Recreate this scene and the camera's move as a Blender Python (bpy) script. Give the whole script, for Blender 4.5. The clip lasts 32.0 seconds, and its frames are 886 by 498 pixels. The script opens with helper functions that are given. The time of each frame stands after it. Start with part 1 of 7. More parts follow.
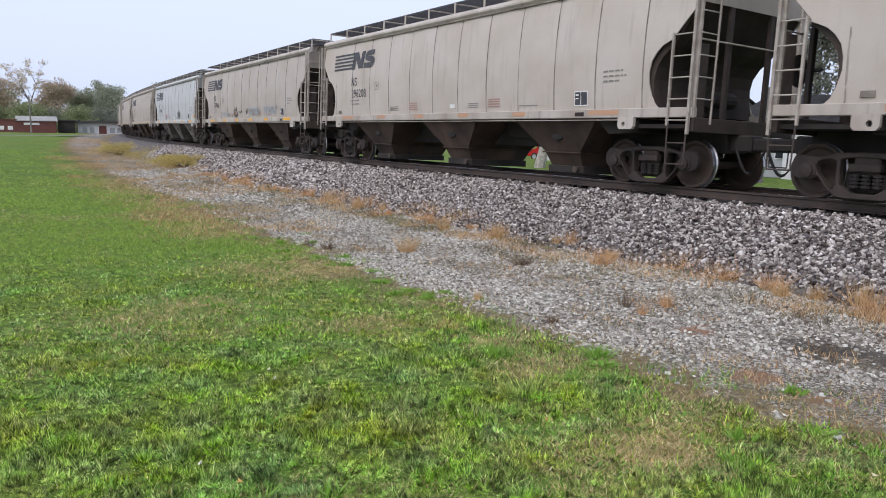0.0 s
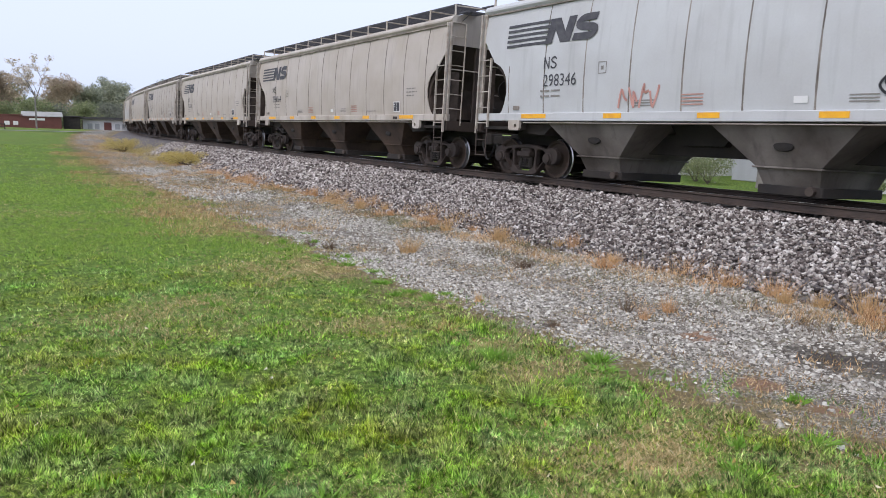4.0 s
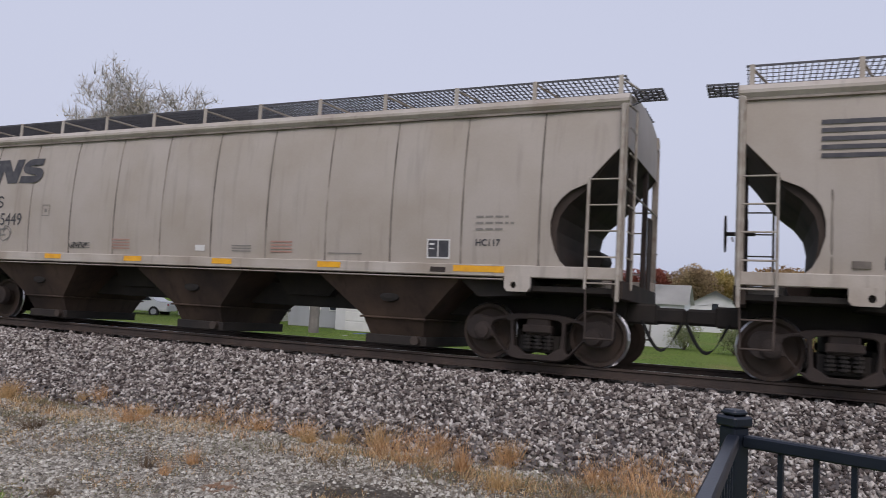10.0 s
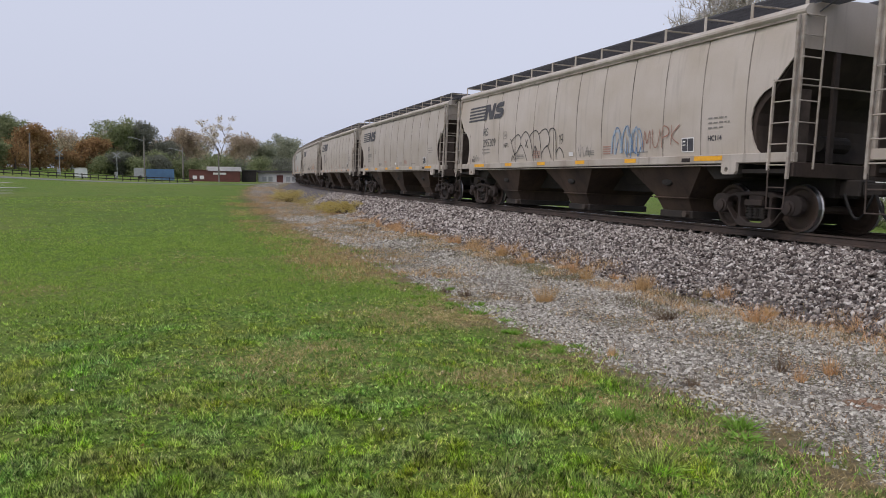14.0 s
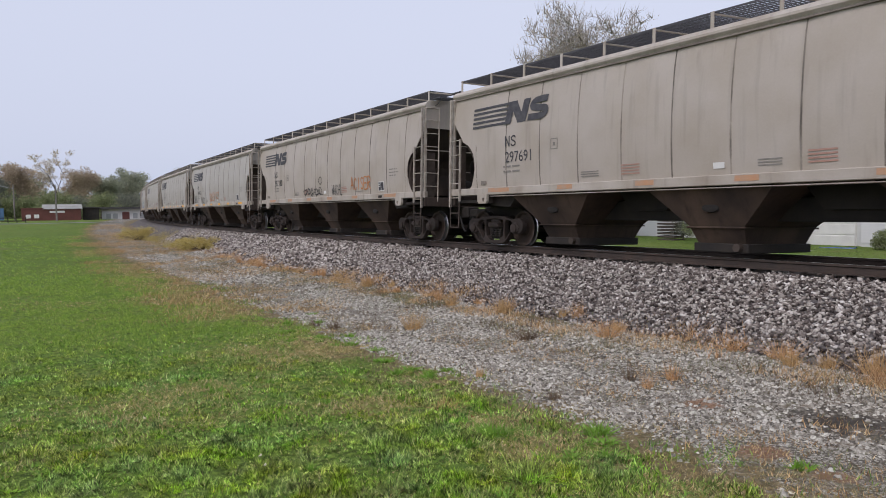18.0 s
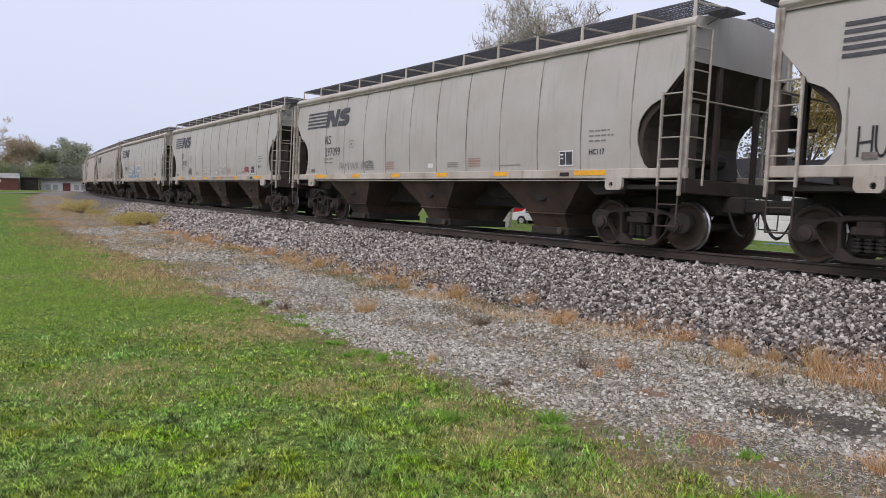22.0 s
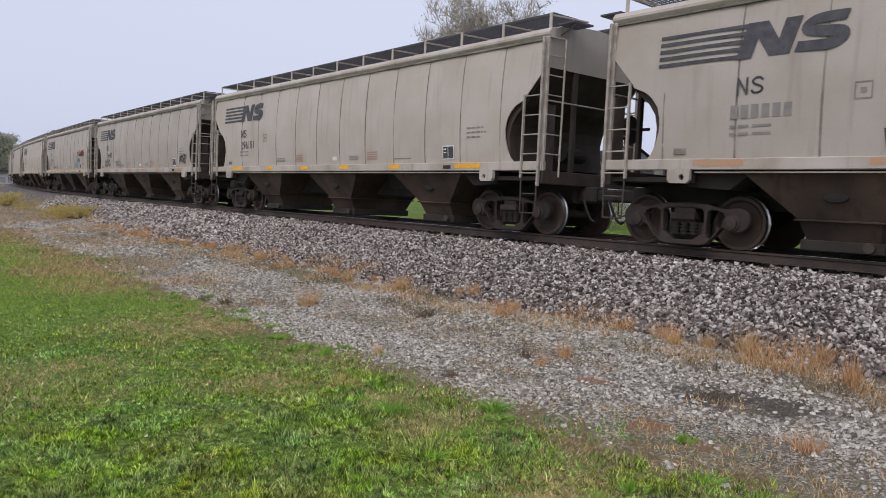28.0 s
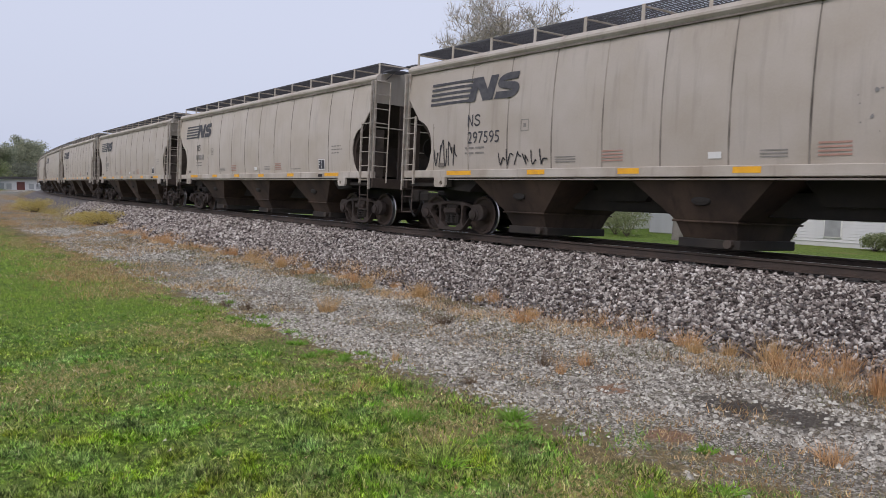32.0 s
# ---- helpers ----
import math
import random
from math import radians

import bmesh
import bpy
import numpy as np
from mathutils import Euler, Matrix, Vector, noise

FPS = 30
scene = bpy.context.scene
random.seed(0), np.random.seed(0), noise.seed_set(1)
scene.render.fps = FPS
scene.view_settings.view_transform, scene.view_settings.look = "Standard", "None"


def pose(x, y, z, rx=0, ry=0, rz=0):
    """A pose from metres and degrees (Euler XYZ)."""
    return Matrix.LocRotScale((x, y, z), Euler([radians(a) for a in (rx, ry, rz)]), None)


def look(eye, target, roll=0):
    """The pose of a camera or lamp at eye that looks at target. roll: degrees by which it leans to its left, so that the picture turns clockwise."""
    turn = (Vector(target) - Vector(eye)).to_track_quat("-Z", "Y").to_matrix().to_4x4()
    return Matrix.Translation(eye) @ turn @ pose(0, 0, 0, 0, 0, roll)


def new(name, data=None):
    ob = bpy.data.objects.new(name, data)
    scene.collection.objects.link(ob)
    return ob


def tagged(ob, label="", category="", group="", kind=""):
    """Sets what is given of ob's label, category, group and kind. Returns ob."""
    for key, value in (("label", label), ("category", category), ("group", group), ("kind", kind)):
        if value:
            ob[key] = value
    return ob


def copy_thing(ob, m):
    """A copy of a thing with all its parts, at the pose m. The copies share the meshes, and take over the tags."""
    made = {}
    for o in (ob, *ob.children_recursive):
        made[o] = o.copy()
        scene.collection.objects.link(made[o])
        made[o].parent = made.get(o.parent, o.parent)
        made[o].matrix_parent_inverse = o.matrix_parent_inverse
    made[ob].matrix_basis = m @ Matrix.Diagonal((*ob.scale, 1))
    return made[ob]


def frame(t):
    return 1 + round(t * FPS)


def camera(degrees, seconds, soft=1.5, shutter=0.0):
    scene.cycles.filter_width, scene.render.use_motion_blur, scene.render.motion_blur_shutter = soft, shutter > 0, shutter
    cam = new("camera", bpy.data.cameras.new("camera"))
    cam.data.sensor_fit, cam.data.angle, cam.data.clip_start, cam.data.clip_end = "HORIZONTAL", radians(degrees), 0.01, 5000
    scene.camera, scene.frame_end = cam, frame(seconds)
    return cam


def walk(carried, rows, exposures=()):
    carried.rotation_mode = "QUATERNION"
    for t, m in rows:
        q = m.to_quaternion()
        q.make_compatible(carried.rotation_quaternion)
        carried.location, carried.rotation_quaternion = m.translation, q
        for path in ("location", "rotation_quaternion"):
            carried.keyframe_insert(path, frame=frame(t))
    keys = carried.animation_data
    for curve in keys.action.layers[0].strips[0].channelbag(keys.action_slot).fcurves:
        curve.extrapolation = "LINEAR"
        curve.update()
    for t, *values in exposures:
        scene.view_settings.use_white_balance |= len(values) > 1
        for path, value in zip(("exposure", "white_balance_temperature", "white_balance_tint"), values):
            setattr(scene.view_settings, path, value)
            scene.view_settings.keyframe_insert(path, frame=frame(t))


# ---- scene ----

# ---- camera ----
cam = camera(62.08, 32.0, soft=0.7, shutter=0.05)
PATH = [
    (0, -0.199, -0.151, 2.247, 80.93, -0.78, 6.1), (0.5, -0.191, -0.123, 2.236, 79.5, -0.93, 5.82), (1, -0.2, -0.099, 2.227, 80.09, -1.96, 7.31),
    (1.5, -0.237, -0.058, 2.239, 80.45, -2.26, 7.56), (2, -0.238, -0.078, 2.243, 80.48, -2.62, 7.42), (2.5, -0.2, -0.122, 2.244, 80.45, -2.67, 6.93),
    (3, -0.2, -0.109, 2.248, 80.48, -2.82, 5.75), (3.5, -0.198, -0.071, 2.235, 80.28, -1.88, 9.86), (5.5, -0.136, -0.135, 2.262, 85.21, 0.8, -12.05),
    (6, -0.166, -0.086, 2.25, 85.94, -0.23, -3.82), (6.5, -0.173, -0.071, 2.244, 85.94, -1.13, -0.94), (7, -0.176, -0.05, 2.244, 85.84, -0.8, 3.61),
    (7.5, -0.157, -0.087, 2.249, 85.73, -0.33, 4.78), (8, -0.149, -0.113, 2.263, 85.34, 1.15, 4.6), (8.5, -0.131, -0.144, 2.267, 82.23, 1.88, 3.76),
    (8.8, -0.058, -0.121, 2.298, 84.366, 0.854, -1.8), (9, -0.009, -0.106, 2.318, 85.79, 0.17, -9.59), (9.25, 0.125, -0.099, 2.287, 89.92, -1.075, -22.5),
    (9.5, 0.258, -0.091, 2.256, 94.05, -2.32, -30.37), (9.8, 0.322, -0.081, 2.242, 93.78, -2.56, -30), (10, 0.364, -0.075, 2.233, 93.6, -2.72, -26.02),
    (10.2, 0.345, -0.072, 2.263, 93.304, -1.412, -17.6), (10.5, 0.316, -0.068, 2.307, 92.86, 0.55, 1.22), (10.6, 0.275, -0.033, 2.31, 92.94, 1.23, 8.11),
    (11, 0.115, 0.113, 2.329, 94.15, -0.31, 24.95), (11.5, 0.093, 0.18, 2.317, 94.85, 2.04, 29.67), (12, 0.092, 0.193, 2.237, 90.47, 0.54, 26.37),
    (12.5, 0.056, 0.175, 2.261, 89.83, -0.92, 22.96), (13, 0.074, 0.202, 2.228, 88.37, -0.53, 20.5), (13.5, 0.095, 0.215, 2.235, 84.23, -0.84, 19.51),
    (14, 0.093, 0.245, 2.23, 84.45, -0.49, 18.33), (14.5, 0.086, 0.237, 2.225, 83.55, -0.39, 17.6), (15, 0.09, 0.205, 2.241, 83.37, 0.07, 12.21),
    (15.5, 0.1, 0.201, 2.237, 83.41, -0.24, 9.74), (17.5, 0.084, -0.073, 2.29, 87.13, 1.3, 7.32), (18, 0.068, -0.093, 2.28, 86.71, 1.03, 7.42),
    (18.5, 0.062, -0.044, 2.283, 87.47, -0.27, 13.73), (19, -0, -0.034, 2.261, 87.48, -1.19, 14.95), (19.5, 0.013, -0.003, 2.271, 87.32, -0.66, 9.93),
    (20, 0.012, 0.041, 2.265, 86.57, 0.73, 9.8), (20.5, 0.005, 0.066, 2.249, 86.58, 0.78, 9.73), (21, -0.024, 0.038, 2.249, 85.56, -0.29, 7),
    (21.5, -0.022, 0.039, 2.249, 85.47, -0.49, 6.76), (22, -0.023, 0.008, 2.251, 85.52, -1.11, 3.7), (22.5, -0.034, 0.026, 2.245, 85.54, -1.08, 2.8),
    (23, -0.033, 0.008, 2.265, 85.43, -0.74, 2.69), (23.5, -0.037, 0.007, 2.258, 85.45, -0.29, 2.6), (24, -0.028, 0.003, 2.261, 85.35, 0.2, 1.56),
    (24.5, -0.042, 0.043, 2.248, 85.01, 0.02, 0.33), (25, -0.022, 0.01, 2.254, 84.36, -0.05, 0.15), (25.5, -0.029, 0.009, 2.251, 84.26, -0.03, 0.15),
    (26, -0.019, 0.013, 2.254, 84.26, 0.41, 0.19), (26.5, -0.024, 0.003, 2.251, 84.37, 0.77, 0.32), (28.5, -0.021, -0.005, 2.266, 85.14, -1.69, -0.49),
    (29, -0.017, 0.036, 2.259, 85.24, -1.8, 5.03), (29.5, -0.011, 0.027, 2.26, 85.44, -0.52, 5.72), (30, 0.011, -0.027, 2.275, 85.45, -0.5, 0.81),
    (30.5, 0.016, -0.024, 2.274, 85.45, -0.21, 0.57), (31, 0.027, -0.023, 2.269, 85.47, -0.12, 0.59), (31.5, 0.022, -0.018, 2.256, 85.52, -0.4, 0.55),
    (32, 0.007, 0.013, 2.256, 85.47, -1.07, 0.96)]
EXPOSURES = [(t, e, 6330 if t < 4 else 6800 if 11 < t < 14 else 6620, 19 if t < 4 else 22 if 9.5 < t < 13.5 else 20) for t, e in (
    (0, 0.50), (1, 0.66), (2, 0.58), (3.5, 0.58), (6, 0.48), (8.5, 0.33), (9, 0.43), (9.5, 0.05), (10, -0.03), (11, -0.22), (12, -0.36), (13, -0.29), (13.6, 0.0), (14.5, 0.12), (15.5, 0.31), (17.5, 0.26), (19, -0.06), (20, 0.12), (21.5, 0.3), (26, 0.35), (28.5, 0.13), (30, 0.1), (32, 0.13))]
walk(cam, [(r[0], pose(*r[1:])) for r in PATH], EXPOSURES)

# ---- sky and sun: an overcast autumn day ----
world = bpy.data.worlds.new("sky")
scene.world = world
world.use_nodes = True
wn = world.node_tree
wn.nodes.clear()
w_out = wn.nodes.new("ShaderNodeOutputWorld")
w_bg = wn.nodes.new("ShaderNodeBackground")
w_sky = wn.nodes.new("ShaderNodeTexSky")
w_sky.sky_type = "NISHITA"
w_sky.sun_disc = False
w_sky.sun_elevation = radians(38)
w_sky.sun_rotation = radians(200)
w_sky.air_density = 1.4
w_sky.dust_density = 6.0
w_sky.ozone_density = 2.0
w_hsv = wn.nodes.new("ShaderNodeHueSaturation")
w_hsv.inputs["Saturation"].default_value = 0.28
w_mix = wn.nodes.new("ShaderNodeMix")
w_mix.data_type = "RGBA"
w_mix.inputs["Factor"].default_value = 0.75
w_mix.inputs["B"].default_value = (7.1, 8.3, 10.1, 1)   # the even cloud deck
w_bg.inputs["Strength"].default_value = 0.090
wn.links.new(w_sky.outputs["Color"], w_hsv.inputs["Color"])
wn.links.new(w_hsv.outputs["Color"], w_mix.inputs["A"])
wn.links.new(w_mix.outputs["Result"], w_bg.inputs["Color"])
wn.links.new(w_bg.outputs["Background"], w_out.inputs["Surface"])
sun_data = bpy.data.lights.new("sun", "SUN")
sun_data.energy, sun_data.angle, sun_data.color = 1.0, radians(30), (1.0, 0.94, 0.87)
sun = new("sun", sun_data)
sun.matrix_world = look((0, 0, 60), (25, 40, 0))
scene.view_settings.exposure = 0.0


# ---- materials ----
def mat(name, base, rough=0.7, metal=0.0, vary=0.12, scale=3.0, fine=40.0, bump=0.15, tint=None, streak=0.0, rand=0.0, spec=0.4):
    """A worn surface: broad stains, fine grain, optional vertical streaks and a tint for the stains."""
    m = bpy.data.materials.new(name)
    m.use_nodes = True
    nt = m.node_tree
    b = nt.nodes["Principled BSDF"]
    b.inputs["Roughness"].default_value = rough
    b.inputs["Metallic"].default_value = metal
    b.inputs["Specular IOR Level"].default_value = spec
    tc = nt.nodes.new("ShaderNodeTexCoord")
    n1 = nt.nodes.new("ShaderNodeTexNoise")
    n1.inputs["Scale"].default_value, n1.inputs["Detail"].default_value = scale, 6
    nt.links.new(tc.outputs["Object"], n1.inputs["Vector"])
    n2 = nt.nodes.new("ShaderNodeTexNoise")
    n2.inputs["Scale"].default_value, n2.inputs["Detail"].default_value = fine, 3
    nt.links.new(tc.outputs["Object"], n2.inputs["Vector"])
    r1 = nt.nodes.new("ShaderNodeMapRange")
    r1.inputs["From Min"].default_value, r1.inputs["From Max"].default_value = 0.35, 0.7
    nt.links.new(n1.outputs["Fac"], r1.inputs["Value"])
    t = tint or tuple(c * (1 - 2.2 * vary) for c in base)
    mix = nt.nodes.new("ShaderNodeMix")
    mix.data_type = "RGBA"
    mix.inputs["A"].default_value, mix.inputs["B"].default_value = (*base, 1), (*t, 1)
    nt.links.new(r1.outputs["Result"], mix.inputs["Factor"])
    colour = mix.outputs["Result"]
    if streak:
        mp = nt.nodes.new("ShaderNodeMapping")
        mp.inputs["Scale"].default_value = (5.0, 5.0, 0.35)
        nt.links.new(tc.outputs["Object"], mp.inputs["Vector"])
        n3 = nt.nodes.new("ShaderNodeTexNoise")
        n3.inputs["Scale"].default_value, n3.inputs["Detail"].default_value = 1.3, 5
        nt.links.new(mp.outputs["Vector"], n3.inputs["Vector"])
        r3 = nt.nodes.new("ShaderNodeMapRange")
        r3.inputs["From Min"].default_value, r3.inputs["From Max"].default_value = 0.55, 0.8
        r3.inputs["To Max"].default_value = streak
        nt.links.new(n3.outputs["Fac"], r3.inputs["Value"])
        mx = nt.nodes.new("ShaderNodeMix")
        mx.data_type = "RGBA"
        mx.inputs["B"].default_value = (*[c * 0.45 for c in t], 1)
        nt.links.new(colour, mx.inputs["A"])
        nt.links.new(r3.outputs["Result"], mx.inputs["Factor"])
        colour = mx.outputs["Result"]
    hv = nt.nodes.new("ShaderNodeHueSaturation")
    r2 = nt.nodes.new("ShaderNodeMapRange")
    r2.inputs["To Min"].default_value, r2.inputs["To Max"].default_value = 1 - vary, 1 + vary
    nt.links.new(n2.outputs["Fac"], r2.inputs["Value"])
    val = r2.outputs["Result"]
    if rand:
        oi = nt.nodes.new("ShaderNodeObjectInfo")
        rr = nt.nodes.new("ShaderNodeMapRange")
        rr.inputs["To Min"].default_value, rr.inputs["To Max"].default_value = 1 - rand, 1 + rand
        nt.links.new(oi.outputs["Random"], rr.inputs["Value"])
        mu = nt.nodes.new("ShaderNodeMath")
        mu.operation = "MULTIPLY"
        nt.links.new(val, mu.inputs[0])
        nt.links.new(rr.outputs["Result"], mu.inputs[1])
        val = mu.outputs[0]
    nt.links.new(val, hv.inputs["Value"])
    nt.links.new(colour, hv.inputs["Color"])
    nt.links.new(hv.outputs["Color"], b.inputs["Base Color"])
    if bump:
        bp = nt.nodes.new("ShaderNodeBump")
        bp.inputs["Strength"].default_value, bp.inputs["Distance"].default_value = bump, 0.01
        nt.links.new(n2.outputs["Fac"], bp.inputs["Height"])
        nt.links.new(bp.outputs["Normal"], b.inputs["Normal"])
    return m


def island_mat(name, stops, rough=0.9, grain=0.0, spec=0.25, thin=0.0):
    """Many small pieces in one mesh: each piece takes its own colour from the ramp."""
    m = bpy.data.materials.new(name)
    m.use_nodes = True
    nt = m.node_tree
    b = nt.nodes["Principled BSDF"]
    b.inputs["Roughness"].default_value = rough
    b.inputs["Specular IOR Level"].default_value = spec
    g = nt.nodes.new("ShaderNodeNewGeometry")
    ramp = nt.nodes.new("ShaderNodeValToRGB")
    e = ramp.color_ramp.elements
    while len(e) < len(stops):
        e.new(0.5)
    for el, (p, c) in zip(e, stops):
        el.position, el.color = p, (*c, 1)
    nt.links.new(g.outputs["Random Per Island"], ramp.inputs["Fac"])
    colour = ramp.outputs["Color"]
    if grain:
        tc = nt.nodes.new("ShaderNodeTexCoord")
        n = nt.nodes.new("ShaderNodeTexNoise")
        n.inputs["Scale"].default_value, n.inputs["Detail"].default_value = grain, 4
        nt.links.new(tc.outputs["Object"], n.inputs["Vector"])
        r = nt.nodes.new("ShaderNodeMapRange")
        r.inputs["From Min"].default_value, r.inputs["From Max"].default_value = 0.3, 0.7
        r.inputs["To Min"].default_value, r.inputs["To Max"].default_value = 0.65, 1.3
        nt.links.new(n.outputs["Fac"], r.inputs["Value"])
        hv = nt.nodes.new("ShaderNodeHueSaturation")
        nt.links.new(colour, hv.inputs["Color"])
        nt.links.new(r.outputs["Result"], hv.inputs["Value"])
        colour = hv.outputs["Color"]
    nt.links.new(colour, b.inputs["Base Color"])
    if thin:
        # light passes through thin leaves
        tr = nt.nodes.new("ShaderNodeBsdfTranslucent")
        mx = nt.nodes.new("ShaderNodeMixShader")
        mx.inputs["Fac"].default_value = thin
        nt.links.new(colour, tr.inputs["Color"])
        nt.links.new(b.outputs["BSDF"], mx.inputs[1])
        nt.links.new(tr.outputs["BSDF"], mx.inputs[2])
        nt.links.new(mx.outputs["Shader"], nt.nodes["Material Output"].inputs["Surface"])
    return m


def grass_mat(name):
    """Lawn: each blade its own green; patches of blue-green and yellow-green, small dark and bright tufts."""
    m = island_mat(name, [(0.0, (0.050, 0.105, 0.018)), (0.3, (0.225, 0.350, 0.060)), (0.68, (0.415, 0.57, 0.115)), (0.92, (0.53, 0.64, 0.19)), (1.0, (0.66, 0.62, 0.29))], 0.5, thin=0.4)
    nt = m.node_tree
    b = nt.nodes["Principled BSDF"]
    src = b.inputs["Base Color"].links[0].from_socket
    tc = nt.nodes.new("ShaderNodeTexCoord")

    def spread(scale, lo, hi, a, c):
        n = nt.nodes.new("ShaderNodeTexNoise")
        n.inputs["Scale"].default_value, n.inputs["Detail"].default_value = scale, 3
        nt.links.new(tc.outputs["Object"], n.inputs["Vector"])
        r = nt.nodes.new("ShaderNodeMapRange")
        for k, v in zip(("From Min", "From Max", "To Min", "To Max"), (lo, hi, a, c)):
            r.inputs[k].default_value = v
        nt.links.new(n.outputs["Fac"], r.inputs["Value"])
        return r.outputs["Result"]

    hv = nt.nodes.new("ShaderNodeHueSaturation")
    nt.links.new(src, hv.inputs["Color"])
    nt.links.new(spread(0.9, 0.36, 0.64, 0.475, 0.535), hv.inputs["Hue"])
    nt.links.new(spread(2.3, 0.35, 0.65, 0.85, 1.15), hv.inputs["Saturation"])
    mu = nt.nodes.new("ShaderNodeMath")
    mu.operation = "MULTIPLY"
    nt.links.new(spread(15.0, 0.38, 0.62, 0.36, 1.6), mu.inputs[0])
    nt.links.new(spread(2.6, 0.36, 0.64, 0.72, 1.25), mu.inputs[1])
    nt.links.new(mu.outputs[0], hv.inputs["Value"])
    nt.links.new(hv.outputs["Color"], b.inputs["Base Color"])
    nt.links.new(hv.outputs["Color"], nt.nodes["Translucent BSDF"].inputs["Color"])
    return m


M_SHELL = mat("hopper_paint", (0.476, 0.430, 0.383), 0.55, 0, 0.05, 0.9, 30, 0.05, tint=(0.405, 0.355, 0.295), streak=0.35, rand=0.10)
M_SHELLCOOL = mat("cool_hopper_paint", (0.455, 0.437, 0.405), 0.55, 0, 0.05, 0.9, 30, 0.05, tint=(0.395, 0.37, 0.33), streak=0.3)
M_SHELLPALE = mat("pale_hopper_paint", (0.515, 0.53, 0.53), 0.55, 0, 0.05, 0.9, 30, 0.05, tint=(0.45, 0.455, 0.45), streak=0.3)
M_SEAM = mat("seam_rust", (0.125, 0.108, 0.092), 0.8, 0, 0.2, 1.6, 14, 0.1, tint=(0.33, 0.295, 0.255), rand=0.3)
# grime, with the shade inside the end openings put into the colour
M_GRIMESHADE = mat("end_sheet_grime_shade", (0.062, 0.045, 0.036), 0.85, 0, 0.15, 1.4, 25, 0.15, tint=(0.026, 0.020, 0.017), streak=0.5, rand=0.15)
M_PALEUNDER = mat("pale_dirty_hopper", (0.215, 0.195, 0.175), 0.8, 0, 0.12, 0.9, 25, 0.1, tint=(0.075, 0.062, 0.053), streak=0.5)
M_SILL = mat("sill_paint", (0.485, 0.445, 0.395), 0.6, 0, 0.08, 1.2, 30, 0.08, tint=(0.345, 0.295, 0.24), streak=0.5, rand=0.06)
# brown dirt, darkened further to hold the shade under the body
M_UNDER = mat("dirty_shaded_hopper", (0.092, 0.060, 0.042), 0.85, 0, 0.15, 0.9, 25, 0.15, tint=(0.030, 0.021, 0.017), streak=0.6, rand=0.15)
# real black parts, and underframe shade put into the colour
M_DARK = mat("near_black", (0.022, 0.020, 0.019), 0.85, 0, 0.15, 2, 25, 0.2, tint=(0.04, 0.033, 0.028))
M_TRUCK = mat("truck_casting", (0.050, 0.037, 0.031), 0.8, 0.1, 0.2, 4, 40, 0.3, tint=(0.032, 0.026, 0.024), rand=0.2)
M_CASTING = mat("grimy_steel", (0.085, 0.066, 0.055), 0.8, 0, 0.2, 4, 40, 0.2, tint=(0.04, 0.03, 0.025), rand=0.15)
M_WHEEL = mat("wheel_steel", (0.07, 0.048, 0.037), 0.75, 0.2, 0.2, 5, 50, 0.2, tint=(0.06, 0.045, 0.036))
M_TREAD = mat("polished_tread", (0.40, 0.40, 0.41), 0.32, 1.0, 0.05, 5, 50, 0.0)
M_RAILHEAD = mat("polished_rail_head", (0.62, 0.63, 0.65), 0.09, 1.0, 0.05, 5, 50, 0.0)
M_RAIL = mat("rusty_rail", (0.085, 0.062, 0.050), 0.75, 0.2, 0.2, 3, 40, 0.2, tint=(0.055, 0.045, 0.04))
M_TIE = mat("old_tie", (0.09, 0.075, 0.065), 0.9, 0, 0.2, 5, 30, 0.4, rand=0.2)
M_GRATE = mat("galvanised_grate", (0.10, 0.10, 0.108), 0.6, 0.3, 0.1, 3, 40, 0.0)
M_LADDER = mat("ladder_paint", (0.42, 0.385, 0.335), 0.65, 0, 0.1, 6, 40, 0.1, tint=(0.29, 0.245, 0.20), rand=0.15)
M_INK = mat("lettering_black", (0.055, 0.055, 0.065), 0.7, 0, 0.1, 8, 60, 0.0, tint=(0.09, 0.09, 0.095))
M_FAINT = mat("small_lettering", (0.26, 0.245, 0.225), 0.7, 0, 0.1, 8, 60, 0.0)
M_REDINK = mat("small_red_lettering", (0.45, 0.265, 0.215), 0.7, 0, 0.1, 8, 60, 0.0)
M_YELLOW = mat("yellow_reflector", (0.85, 0.43, 0.02), 0.4, 0, 0.06, 6, 40, 0.0, tint=(0.7, 0.33, 0.03))
M_FADED = mat("faded_reflector", (0.50, 0.27, 0.15), 0.6, 0, 0.1, 6, 40, 0.0, tint=(0.42, 0.30, 0.22))
M_WHITE = mat("white_paint", (0.78, 0.78, 0.76), 0.6, 0, 0.05, 2, 30, 0.05)
